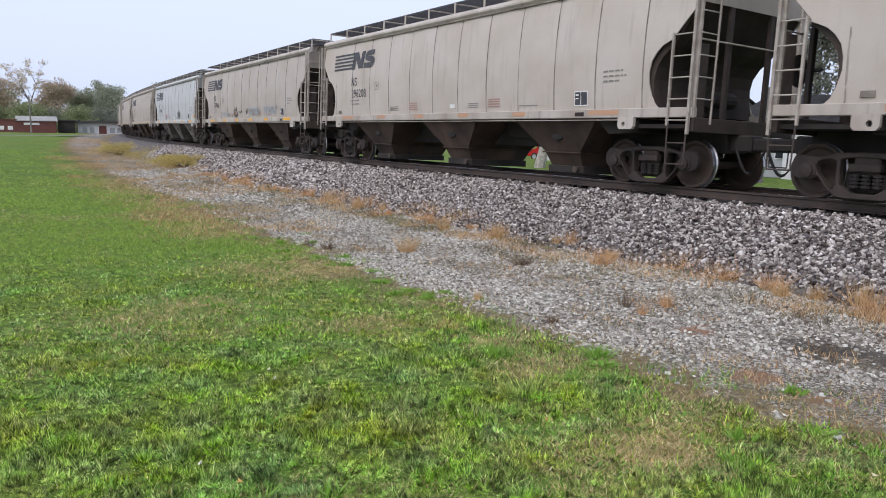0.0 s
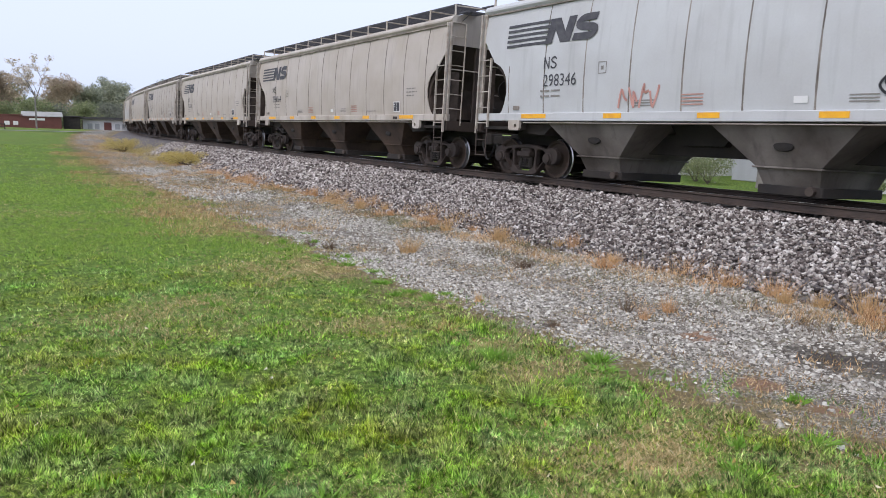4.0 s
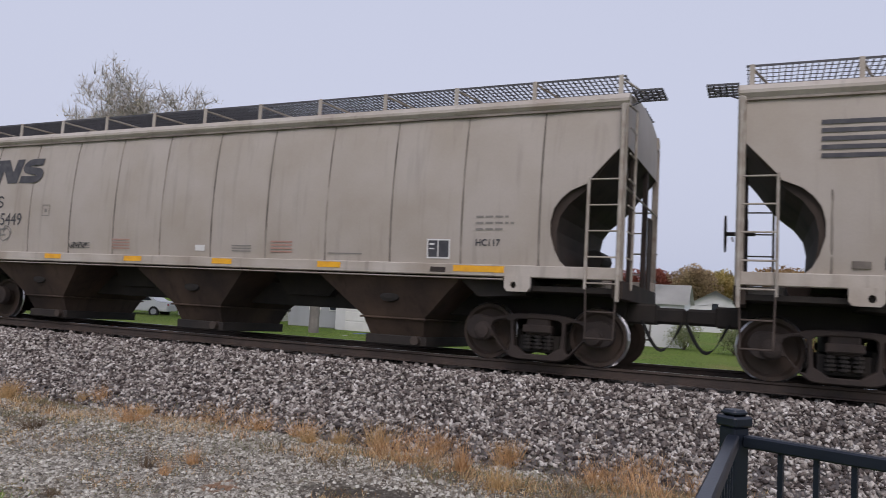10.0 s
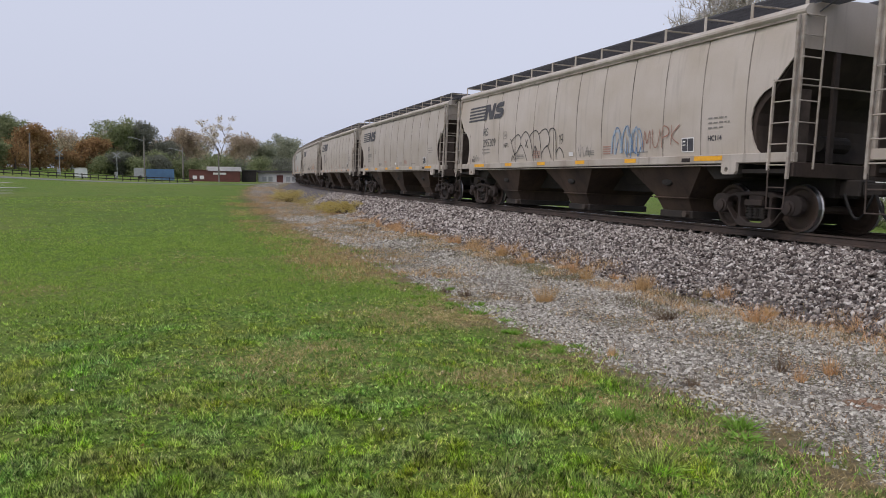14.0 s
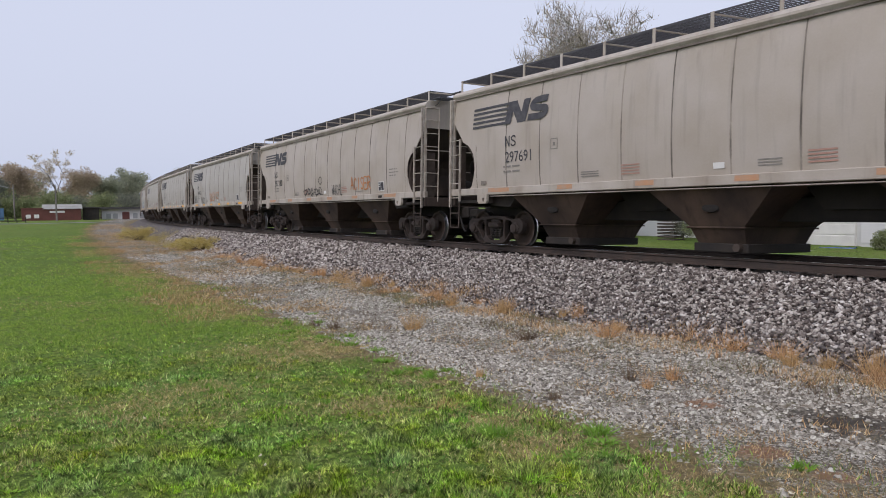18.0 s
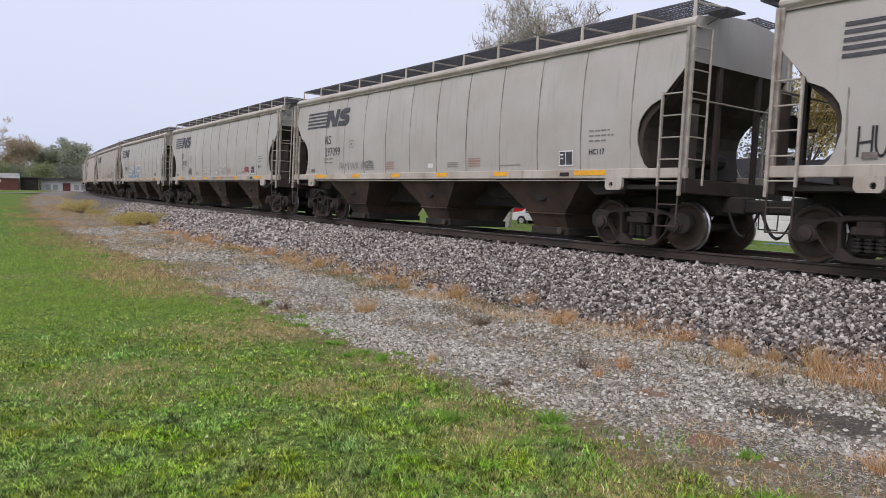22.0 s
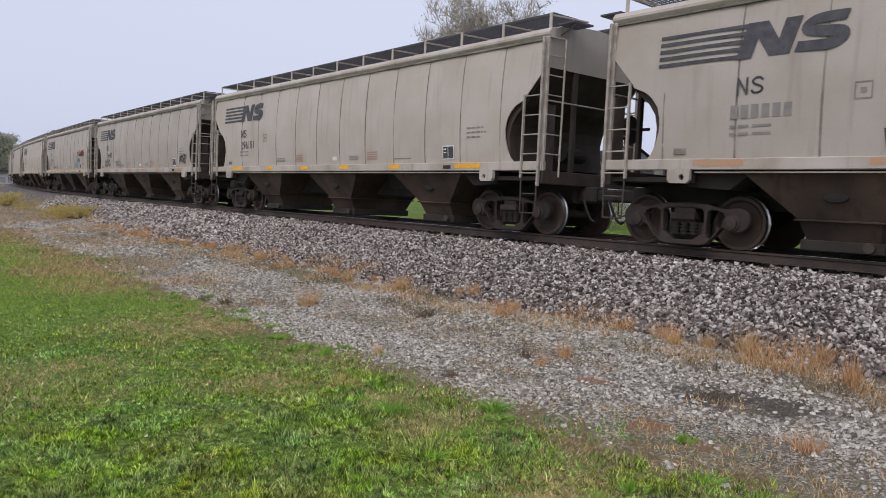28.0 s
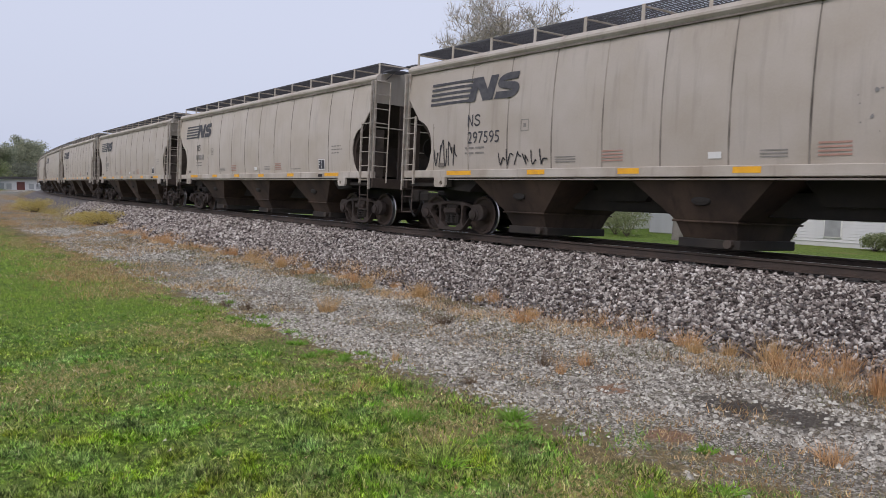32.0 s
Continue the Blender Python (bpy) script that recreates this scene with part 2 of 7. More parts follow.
M_SPRAY = {
    "black": mat("spray_black", (0.035, 0.035, 0.04), 0.6, 0, 0.1, 8, 60, 0),
    "white": mat("spray_white", (0.70, 0.70, 0.68), 0.6, 0, 0.06, 3, 60, 0, tint=(0.5, 0.5, 0.48)),
    "blue": mat("spray_blue", (0.10, 0.20, 0.36), 0.6, 0, 0.12, 3, 60, 0, tint=(0.22, 0.34, 0.48)),
    "paleblue": mat("spray_pale_blue", (0.40, 0.47, 0.53), 0.6, 0, 0.06, 3, 60, 0),
    "orange": mat("spray_orange", (0.60, 0.24, 0.08), 0.6, 0, 0.1, 3, 60, 0),
    "red": mat("spray_red", (0.42, 0.05, 0.05), 0.6, 0, 0.1, 3, 60, 0),
    "faded": mat("spray_faded_white", (0.545, 0.54, 0.515), 0.6, 0, 0.05, 2, 60, 0, tint=(0.48, 0.47, 0.44)),
    "green": mat("stencil_green", (0.06, 0.20, 0.12), 0.7, 0, 0.1, 3, 60, 0),
    "rust": mat("bare_rust", (0.24, 0.085, 0.05), 0.85, 0, 0.2, 4, 40, 0.1),
    "slate": mat("spray_slate", (0.29, 0.335, 0.38), 0.6, 0, 0.1, 2, 60, 0, tint=(0.20, 0.27, 0.37)),
    "grey": mat("spray_grey", (0.24, 0.235, 0.225), 0.7, 0, 0.1, 3, 60, 0),
    "dullred": mat("spray_dull_red", (0.33, 0.15, 0.11), 0.7, 0, 0.1, 3, 60, 0, tint=(0.38, 0.26, 0.21)),
    "pink": mat("spray_pink", (0.60, 0.32, 0.27), 0.7, 0, 0.1, 3, 60, 0),
}
M_BALLAST = island_mat("ballast_stone", [(0.0, (0.036, 0.028, 0.026)), (0.36, (0.172, 0.145, 0.131)), (0.66, (0.358, 0.325, 0.293)), (0.9, (0.52, 0.488, 0.443)), (1.0, (0.68, 0.65, 0.615))], 0.9, 30)
M_CHIP = island_mat("limestone_chip", [(0.0, (0.10, 0.088, 0.072)), (0.3, (0.29, 0.268, 0.225)), (0.75, (0.47, 0.448, 0.388)), (1.0, (0.60, 0.585, 0.515))], 0.95, 40)
M_GRASS = grass_mat("lawn_grass")
M_FIELDGRASS = island_mat("field_grass", [(0.0, (0.15, 0.275, 0.046)), (0.5, (0.295, 0.455, 0.078)), (1.0, (0.45, 0.57, 0.125))], 0.6, thin=0.4)
M_GREYGRASS = island_mat("withered_green_grass", [(0.0, (0.10, 0.12, 0.05)), (0.6, (0.22, 0.23, 0.11)), (1.0, (0.38, 0.36, 0.2))], 0.8)
M_LITTER = island_mat("fallen_leaf", [(0.0, (0.22, 0.10, 0.04)), (0.4, (0.5, 0.33, 0.10)), (0.7, (0.62, 0.55, 0.35)), (1.0, (0.75, 0.73, 0.62))], 0.8)
M_BRIGHTGRASS = island_mat("weed_leaf", [(0.0, (0.06, 0.15, 0.02)), (0.6, (0.18, 0.35, 0.045)), (1.0, (0.34, 0.52, 0.10))], 0.5)
M_STRAW = island_mat("dry_grass", [(0.0, (0.25, 0.137, 0.062)), (0.35, (0.455, 0.275, 0.122)), (0.7, (0.615, 0.42, 0.205)), (1.0, (0.755, 0.60, 0.345))], 0.85, 4)
M_LAWNSTRAW = island_mat("dry_lawn_straw", [(0.0, (0.21, 0.150, 0.065)), (0.35, (0.43, 0.325, 0.14)), (0.7, (0.60, 0.475, 0.235)), (1.0, (0.73, 0.62, 0.37))], 0.85, 4)
M_DRYWEED = island_mat("dry_weed", [(0.0, (0.27, 0.145, 0.07)), (0.35, (0.50, 0.305, 0.145)), (0.7, (0.67, 0.46, 0.24)), (1.0, (0.81, 0.65, 0.40))], 0.85, 4)
M_RUSSET = island_mat("russet_weed", [(0.0, (0.30, 0.155, 0.075)), (0.5, (0.58, 0.335, 0.16)), (1.0, (0.78, 0.55, 0.31))], 0.85, 4)
M_TWIG = island_mat("dead_weed", [(0.0, (0.07, 0.05, 0.035)), (1.0, (0.24, 0.17, 0.11))], 0.9)
M_GOLD = island_mat("goldenrod", [(0.0, (0.33, 0.27, 0.08)), (0.6, (0.62, 0.49, 0.16)), (1.0, (0.70, 0.63, 0.32))], 0.8, thin=0.4)
M_BARK = mat("bark", (0.13, 0.105, 0.085), 0.95, 0, 0.2, 6, 30, 0.5)
M_PALEBARK = mat("pale_bark", (0.50, 0.46, 0.405), 0.95, 0, 0.2, 6, 30, 0.5)
M_LEAF = {
    "green": island_mat("leaves_green", [(0, (0.140, 0.172, 0.085)), (0.6, (0.265, 0.305, 0.150)), (1, (0.44, 0.46, 0.25))], 0.8, thin=0.5),
    "orange": island_mat("leaves_orange", [(0, (0.21, 0.125, 0.065)), (0.6, (0.40, 0.245, 0.115)), (1, (0.56, 0.39, 0.19))], 0.8, thin=0.5),
    "brown": island_mat("leaves_brown", [(0, (0.25, 0.185, 0.12)), (0.6, (0.44, 0.325, 0.20)), (1, (0.60, 0.47, 0.29))], 0.8, thin=0.5),
    "yellow": island_mat("leaves_yellow", [(0.0, (0.216, 0.187, 0.067)), (0.6, (0.494, 0.376, 0.139)), (1.0, (0.699, 0.581, 0.285))], 0.7, thin=0.5),
    "pale": island_mat("leaves_pale", [(0.0, (0.336, 0.277, 0.188)), (0.6, (0.607, 0.519, 0.371)), (1.0, (0.846, 0.742, 0.551))], 0.8, thin=0.5),
    "red": island_mat("leaves_red", [(0.0, (0.192, 0.059, 0.044)), (1.0, (0.450, 0.154, 0.109))], 0.7, thin=0.5),
    "dark": island_mat("leaves_dark", [(0, (0.130, 0.144, 0.116)), (1, (0.287, 0.296, 0.226))], 0.8, thin=0.5),
}
M_LEAF["gold"] = M_GOLD
# paler, greyer leaves: the haze of distance is put into their colour
M_LEAF["hazybrown"] = island_mat("leaves_hazed_brown", [(0, (0.30, 0.245, 0.185)), (0.6, (0.49, 0.40, 0.29)), (1, (0.65, 0.55, 0.41))], 0.8, thin=0.5)
M_LEAF["hazy"] = island_mat("leaves_hazed_green", [(0, (0.215, 0.235, 0.175)), (0.6, (0.36, 0.385, 0.28)), (1, (0.54, 0.55, 0.40))], 0.8, thin=0.5)
M_LOT = mat("patchy_gravel", (0.66, 0.655, 0.63), 0.95, 0, 0.2, 0.6, 3, 0.1, tint=(0.26, 0.28, 0.16))
M_RAILING = mat("black_powder_coat", (0.018, 0.024, 0.038), 0.35, 0.2, 0.1, 5, 80, 0.05)
M_BRICK = mat("old_brick", (0.17, 0.080, 0.062), 0.9, 0, 0.2, 1.5, 20, 0.3, tint=(0.105, 0.058, 0.048))
M_REDSTEEL = mat("red_siding", (0.15, 0.052, 0.043), 0.6, 0, 0.1, 1, 20, 0.1)
M_ROOFLIGHT = mat("pale_roof", (0.62, 0.62, 0.58), 0.6, 0, 0.08, 1, 20, 0.1)
M_ROOFDARK = mat("dark_shingle", (0.07, 0.068, 0.07), 0.9, 0, 0.15, 4, 40, 0.3)
M_SIDING = mat("white_siding", (0.70, 0.71, 0.71), 0.65, 0, 0.05, 1, 30, 0.05)
M_GREYSIDE = mat("grey_siding", (0.40, 0.42, 0.43), 0.65, 0, 0.06, 1, 30, 0.05)
M_GLASS = mat("dark_window", (0.03, 0.035, 0.045), 0.12, 0, 0.05, 2, 10, 0.0, spec=0.6)
M_BLUEBOX = mat("blue_container", (0.10, 0.20, 0.36), 0.55, 0, 0.1, 1, 20, 0.1)
M_GREYBOX = mat("grey_metal", (0.40, 0.41, 0.42), 0.5, 0.2, 0.1, 2, 30, 0.1)
M_POLE = mat("weathered_pole", (0.24, 0.22, 0.20), 0.9, 0, 0.15, 2, 30, 0.2)
M_CONCRETE = mat("concrete", (0.48, 0.47, 0.44), 0.9, 0, 0.08, 2, 30, 0.2)
M_ROAD = mat("worn_road", (0.22, 0.22, 0.21), 0.9, 0, 0.12, 0.5, 20, 0.1, tint=(0.13, 0.14, 0.10))
M_RUBBER = mat("rubber", (0.02, 0.02, 0.02), 0.8, 0, 0.1, 5, 40, 0)
M_CAR = {"white": mat("car_white", (0.75, 0.76, 0.77), 0.25, 0, 0.03, 1, 10, 0), "red": mat("car_red", (0.45, 0.02, 0.02), 0.25, 0, 0.03, 1, 10, 0),
         "blue": mat("car_blue", (0.05, 0.13, 0.32), 0.25, 0.2, 0.03, 1, 10, 0), "grey": mat("car_grey", (0.28, 0.30, 0.31), 0.25, 0.3, 0.03, 1, 10, 0)}


# ---- mesh helpers ----
def part(name, bm, material, parent=None, label=""):
    me = bpy.data.meshes.new(name)
    bm.to_mesh(me)
    bm.free()
    me.materials.append(material)
    ob = new(name, me)
    if parent:
        ob.parent = parent
    if label:
        tagged(ob, label)
    return ob


def flat_mesh(name, verts, faces, material, parent=None, label=""):
    me = bpy.data.meshes.new(name)
    me.from_pydata(verts, [], faces)
    me.materials.append(material)
    ob = new(name, me)
    if parent:
        ob.parent = parent
    if label:
        tagged(ob, label)
    return ob


def quick_mesh(name, verts, faces, material):
    """Many equal-sized faces at once, from number arrays."""
    me = bpy.data.meshes.new(name)
    nv, nf, k = len(verts), len(faces), faces.shape[1]
    me.vertices.add(nv)
    me.vertices.foreach_set("co", verts.astype(np.float32).ravel())
    me.loops.add(nf * k)
    me.loops.foreach_set("vertex_index", faces.astype(np.int32).ravel())
    me.polygons.add(nf)
    me.polygons.foreach_set("loop_start", np.arange(0, nf * k, k, dtype=np.int32))
    me.update(calc_edges=True)
    me.materials.append(material)
    return me


def thing(name, label, category, m=None, group="", kind=""):
    ob = new(name)
    if m is not None:
        ob.matrix_basis = m
    return tagged(ob, label, category, group, kind)


def add_box(bm, x0, x1, y0, y1, z0, z1, bevel=0.0, m=None):
    r = bmesh.ops.create_cube(bm, size=1.0)
    vs = r["verts"]
    bmesh.ops.scale(bm, verts=vs, vec=(x1 - x0, y1 - y0, z1 - z0))
    bmesh.ops.translate(bm, verts=vs, vec=((x0 + x1) / 2, (y0 + y1) / 2, (z0 + z1) / 2))
    if m is not None:
        bmesh.ops.transform(bm, matrix=m, verts=vs)
    if bevel:
        es = list({e for v in vs for e in v.link_edges})
        bmesh.ops.bevel(bm, geom=es, offset=bevel, segments=1, affect="EDGES")
    return bm


def box(x0, x1, y0, y1, z0, z1, bevel=0.0, m=None):
    return add_box(bmesh.new(), x0, x1, y0, y1, z0, z1, bevel, m)


def add_tube(bm, a, b, r0, r1=None, n=8):
    a, b = Vector(a), Vector(b)
    d = b - a
    m = Matrix.Translation((a + b) / 2) @ d.to_track_quat("Z", "Y").to_matrix().to_4x4()
    bmesh.ops.create_cone(bm, cap_ends=True, segments=n, radius1=r0, radius2=r0 if r1 is None else r1, depth=d.length, matrix=m)
    return bm


def tube(a, b, r0, r1=None, n=8):
    return add_tube(bmesh.new(), a, b, r0, r1, n)


def add_poly(bm, pts, holes_y=None, y0=0.0, y1=0.1):
    """A plate: the outline (x, z) pulled from y0 to y1."""
    f = bm.faces.new([bm.verts.new((x, y0, z)) for x, z in pts])
    r = bmesh.ops.extrude_face_region(bm, geom=[f])
    bmesh.ops.translate(bm, verts=[v for v in r["geom"] if isinstance(v, bmesh.types.BMVert)], vec=(0, y1 - y0, 0))
    bmesh.ops.recalc_face_normals(bm, faces=bm.faces)
    return bm


def add_lathe(bm, profile, n=28, axis="y"):
    """Turned round the y axis: profile of (radius, y)."""
    rings = []
    for r, y in profile:
        rings.append([bm.verts.new((r * math.cos(2 * math.pi * i / n), y, r * math.sin(2 * math.pi * i / n))) for i in range(n)])
    for a, b in zip(rings, rings[1:]):
        for i in range(n):
            bm.faces.new((a[i], a[(i + 1) % n], b[(i + 1) % n], b[i]))
    bm.faces.new(rings[0][::-1])
    bm.faces.new(rings[-1])
    bmesh.ops.recalc_face_normals(bm, faces=bm.faces)
    return bm


def add_beam(bm, prof, x0, x1):
    """A bar along x: the outline (y, z) pulled from x0 to x1."""
    f = bm.faces.new([bm.verts.new((x0, y, z)) for y, z in prof])
    r = bmesh.ops.extrude_face_region(bm, geom=[f])
    bmesh.ops.translate(bm, verts=[v for v in r["geom"] if isinstance(v, bmesh.types.BMVert)], vec=(x1 - x0, 0, 0))
    bmesh.ops.recalc_face_normals(bm, faces=bm.faces)
    return bm


def rounded(pts, times=1):
    """Cuts the corners of a closed outline."""
    for _ in range(times):
        out = []
        for (ax, az), (bx, bz) in zip(pts, pts[1:] + pts[:1]):
            out += [(ax * 0.75 + bx * 0.25, az * 0.75 + bz * 0.25), (ax * 0.25 + bx * 0.75, az * 0.25 + bz * 0.75)]
        pts = out
    return pts


def add_pierced(bm, outline, holes, y0, y1):
    """A casting: the outline (x, z) with holes through it, from y0 to y1."""
    edges = []
    for loop in [outline] + holes:
        vs = [bm.verts.new((x, y0, z)) for x, z in loop]
        edges += [bm.edges.new((a, b)) for a, b in zip(vs, vs[1:] + vs[:1])]
    made = [g for g in bmesh.ops.triangle_fill(bm, edges=edges, use_beauty=True)["geom"] if isinstance(g, bmesh.types.BMFace)]
    r = bmesh.ops.extrude_face_region(bm, geom=made)
    bmesh.ops.translate(bm, verts=[v for v in r["geom"] if isinstance(v, bmesh.types.BMVert)], vec=(0, y1 - y0, 0))
    bmesh.ops.recalc_face_normals(bm, faces=bm.faces)
    return bm


# ---- the line of the track ----
TH0, CURVE, TRACK_O, RAIL_Z, CANT, CAR_L = 2.27062, -0.001501, (9.6765, 8.1476), 1.198, 0.0353, 18.383


def track_point(s, off=0.0):
    """Place and heading (away from the viewer) s metres along the track, off metres towards the lawn."""
    th = TH0 + CURVE * s
    x = TRACK_O[0] + (math.sin(th) - math.sin(TH0)) / CURVE
    y = TRACK_O[1] - (math.cos(th) - math.cos(TH0)) / CURVE
    return x - math.sin(th) * off, y + math.cos(th) * off, th


ARC_C = (TRACK_O[0] - math.sin(TH0) / CURVE, TRACK_O[1] + math.cos(TH0) / CURVE)


def track_coords(x, y):
    """s and off for arrays of places."""
    dx, dy = x - ARC_C[0], y - ARC_C[1]
    r = np.hypot(dx, dy)
    off = r - 1 / abs(CURVE)
    th = np.arctan2(dy, dx)
    th0 = math.atan2(TRACK_O[1] - ARC_C[1], TRACK_O[0] - ARC_C[0])
    s = (th - th0) * -1 / abs(CURVE)
    return s, off


def smooth(a, b, v):
    t = np.clip((v - a) / (b - a), 0, 1)
    return t * t * (3 - 2 * t)


def ground_z(x, y):
    x, y = np.asarray(x, float), np.asarray(y, float)
    s, off = track_coords(x, y)
    r = np.hypot(x, y)
    base = 0.35 * smooth(25, 75, r) + 0.55 * smooth(70, 150, r) + 3.2 * smooth(15, 85, off) * smooth(70, 150, r)
    near = 0.2 * (1 - smooth(3.6, 6.5, off)) * smooth(2.0, 3.4, np.abs(off))
    z = np.maximum(base, near * (off > 0))
    z = np.where(off < -3, z * 0.6, z)
    # under the track bed the soil stays below the stones
    bed = smooth(4.6, 3.0, np.abs(off))
    return z * (1 - bed) + np.minimum(z, 0.15) * bed


# ---- ground ----
BARE_SPOTS = [(-1.78, 8.2, 0.45), (-0.05, 6.65, 0.35), (-3.55, 11.2, 0.4), (-4.45, 11.1, 0.35), (-0.58, 7.53, 0.3), (0.81, 4.95, 0.4), (-11.7, 11.2, 0.8), (-12.5, 14.3, 0.9), (-4.2, 8.8, 0.25), (-9.3, 17.6, 0.7)]  # x, y, radius of dry patches


def ground_material():
    m = bpy.data.materials.new("lawn_and_gravel")
    m.use_nodes = True
    nt = m.node_tree
    N, L = nt.nodes, nt.links
    b = N["Principled BSDF"]
    b.inputs["Roughness"].default_value = 0.95
    b.inputs["Specular IOR Level"].default_value = 0.15
    at = N.new("ShaderNodeAttribute")
    at.attribute_name = "off"
    tc = N.new("ShaderNodeTexCoord")

    def noise_node(scale, detail=5, rough=0.55):
        n = N.new("ShaderNodeTexNoise")
        n.inputs["Scale"].default_value, n.inputs["Detail"].default_value, n.inputs["Roughness"].default_value = scale, detail, rough
        L.new(tc.outputs["Object"], n.inputs["Vector"])
        return n.outputs["Fac"]

    def rng(v, a, b_, c=0.0, d=1.0):
        r = N.new("ShaderNodeMapRange")
        r.interpolation_type = "SMOOTHSTEP"
        for k, x in zip(("From Min", "From Max", "To Min", "To Max"), (a, b_, c, d)):
            r.inputs[k].default_value = x
        L.new(v, r.inputs["Value"])
        return r.outputs["Result"]

    def math_node(op, a, b_):
        n = N.new("ShaderNodeMath")
        n.operation = op
        for i, v in enumerate((a, b_)):
            if isinstance(v, (int, float)):
                n.inputs[i].default_value = v
            else:
                L.new(v, n.inputs[i])
        return n.outputs[0]

    def mixc(f, a, b_):
        n = N.new("ShaderNodeMix")
        n.data_type = "RGBA"
        L.new(f, n.inputs["Factor"])
        for k, v in (("A", a), ("B", b_)):
            if isinstance(v, tuple):
                n.inputs[k].default_value = (*v, 1)
            else:
                L.new(v, n.inputs[k])
        return n.outputs["Result"]

    big, mid, fine, tiny = noise_node(0.28, 4), noise_node(1.7, 6, 0.65), noise_node(11, 5, 0.7), noise_node(60, 3)
    def spot(x, y, r, col, amount, colour):
        d = N.new("ShaderNodeVectorMath")
        d.operation = "DISTANCE"
        d.inputs[1].default_value = (x, y, 0.0)
        L.new(tc.outputs["Object"], d.inputs[0])
        w = math_node("ADD", d.outputs["Value"], math_node("MULTIPLY", math_node("SUBTRACT", noise_node(2.6, 5, 0.7), 0.5), r * 2.4))
        return mixc(rng(w, r, r * 0.35, 0, amount), colour, col)

    # lawn: green, with yellowing and dry patches
    lawn = mixc(rng(fine, 0.36, 0.64), (0.060, 0.096, 0.020), (0.225, 0.340, 0.060))
    lawn = mixc(rng(mid, 0.58, 0.72, 0, 0.6), lawn, (0.17, 0.15, 0.06))
    lawn = mixc(rng(big, 0.45, 0.62, 0, 0.35), lawn, (0.13, 0.25, 0.05))
    lawn = mixc(rng(noise_node(0.07, 4, 0.6), 0.48, 0.62, 0, 0.5), lawn, (0.21, 0.25, 0.06))
    lawn = mixc(rng(noise_node(0.16, 6, 0.7), 0.54, 0.66, 0, 0.55), lawn, (0.27, 0.225, 0.085))
    for x, y, r in BARE_SPOTS:
        lawn = spot(x, y, r, (0.27, 0.225, 0.09), 0.45, lawn)
    # gravel drive: grey limestone, pale chips, dark damp and rusty stains
    vor = N.new("ShaderNodeTexVoronoi")
    vor.inputs["Scale"].default_value = 42
    L.new(tc.outputs["Object"], vor.inputs["Vector"])
    sep = N.new("ShaderNodeSeparateColor")
    L.new(vor.outputs["Color"], sep.inputs["Color"])
    grav = mixc(rng(sep.outputs[0], 0.15, 0.95), (0.16, 0.142, 0.117), (0.68, 0.65, 0.57))
    edge = N.new("ShaderNodeTexVoronoi")
    edge.feature = "DISTANCE_TO_EDGE"
    edge.inputs["Scale"].default_value = 42
    L.new(tc.outputs["Object"], edge.inputs["Vector"])
    grav = mixc(rng(edge.outputs["Distance"], 0.13, 0.02, 0, 0.65), grav, (0.075, 0.065, 0.052))
    grav = mixc(rng(mid, 0.46, 0.64, 0, 0.35), grav, (0.27, 0.24, 0.195))
    grav = mixc(rng(noise_node(0.9, 5, 0.7), 0.54, 0.66, 0, 0.5), grav, (0.31, 0.245, 0.17))
    grav = mixc(rng(noise_node(2.3, 5, 0.7), 0.52, 0.66, 0, 0.5), grav, (0.185, 0.20, 0.105))

    grav = mixc(rng(noise_node(0.42, 5, 0.7), 0.50, 0.62, 0, 0.45), grav, (0.21, 0.165, 0.12))
    # oily dark soil and rusty patches on the drive
    for x, y, r, col, amount in ((2.97, 7.7, 0.55, (0.075, 0.068, 0.06), 0.85), (3.5, 7.2, 0.5, (0.085, 0.076, 0.066), 0.75), (2.45, 6.2, 0.22, (0.30, 0.17, 0.10), 0.8), (1.84, 8.34, 0.26, (0.34, 0.19, 0.11), 0.85), (2.06, 6.85, 0.3, (0.31, 0.17, 0.10), 0.8),
                                 (4.0, 8.5, 0.4, (0.34, 0.17, 0.10), 0.8), (4.5, 7.9, 0.35, (0.33, 0.17, 0.10), 0.7), (-4.0, 16.0, 1.6, (0.16, 0.14, 0.12), 0.4), (-1.2, 10.8, 0.7, (0.16, 0.14, 0.12), 0.3)):
        grav = spot(x, y, r, col, amount, grav)
    # trodden brown margin between the two
    wob = math_node("ADD", at.outputs["Fac"], math_node("MULTIPLY", math_node("SUBTRACT", mid, 0.5), 3.4))
    wob = math_node("ADD", wob, math_node("MULTIPLY", math_node("SUBTRACT", fine, 0.5), 0.8))
    margin = mixc(rng(fine, 0.35, 0.65), (0.15, 0.12, 0.06), (0.30, 0.235, 0.13))
    c = mixc(rng(wob, 6.9, 7.5), grav, margin)
    c = mixc(rng(wob, 7.5, 8.4), c, lawn)
    # the foot of the bank: dead straw over stones
    foot = mixc(rng(fine, 0.35, 0.65), (0.13, 0.11, 0.065), (0.33, 0.26, 0.15))
    c = mixc(rng(wob, 4.4, 3.5, 0, 0.85), c, foot)
    # beyond the track: mown grass
    c = mixc(rng(at.outputs["Fac"], -3.2, -4.2), c, lawn)
    L.new(c, b.inputs["Base Color"])
    bp = N.new("ShaderNodeBump")
    bp.inputs["Strength"].default_value, bp.inputs["Distance"].default_value = 0.7, 0.03
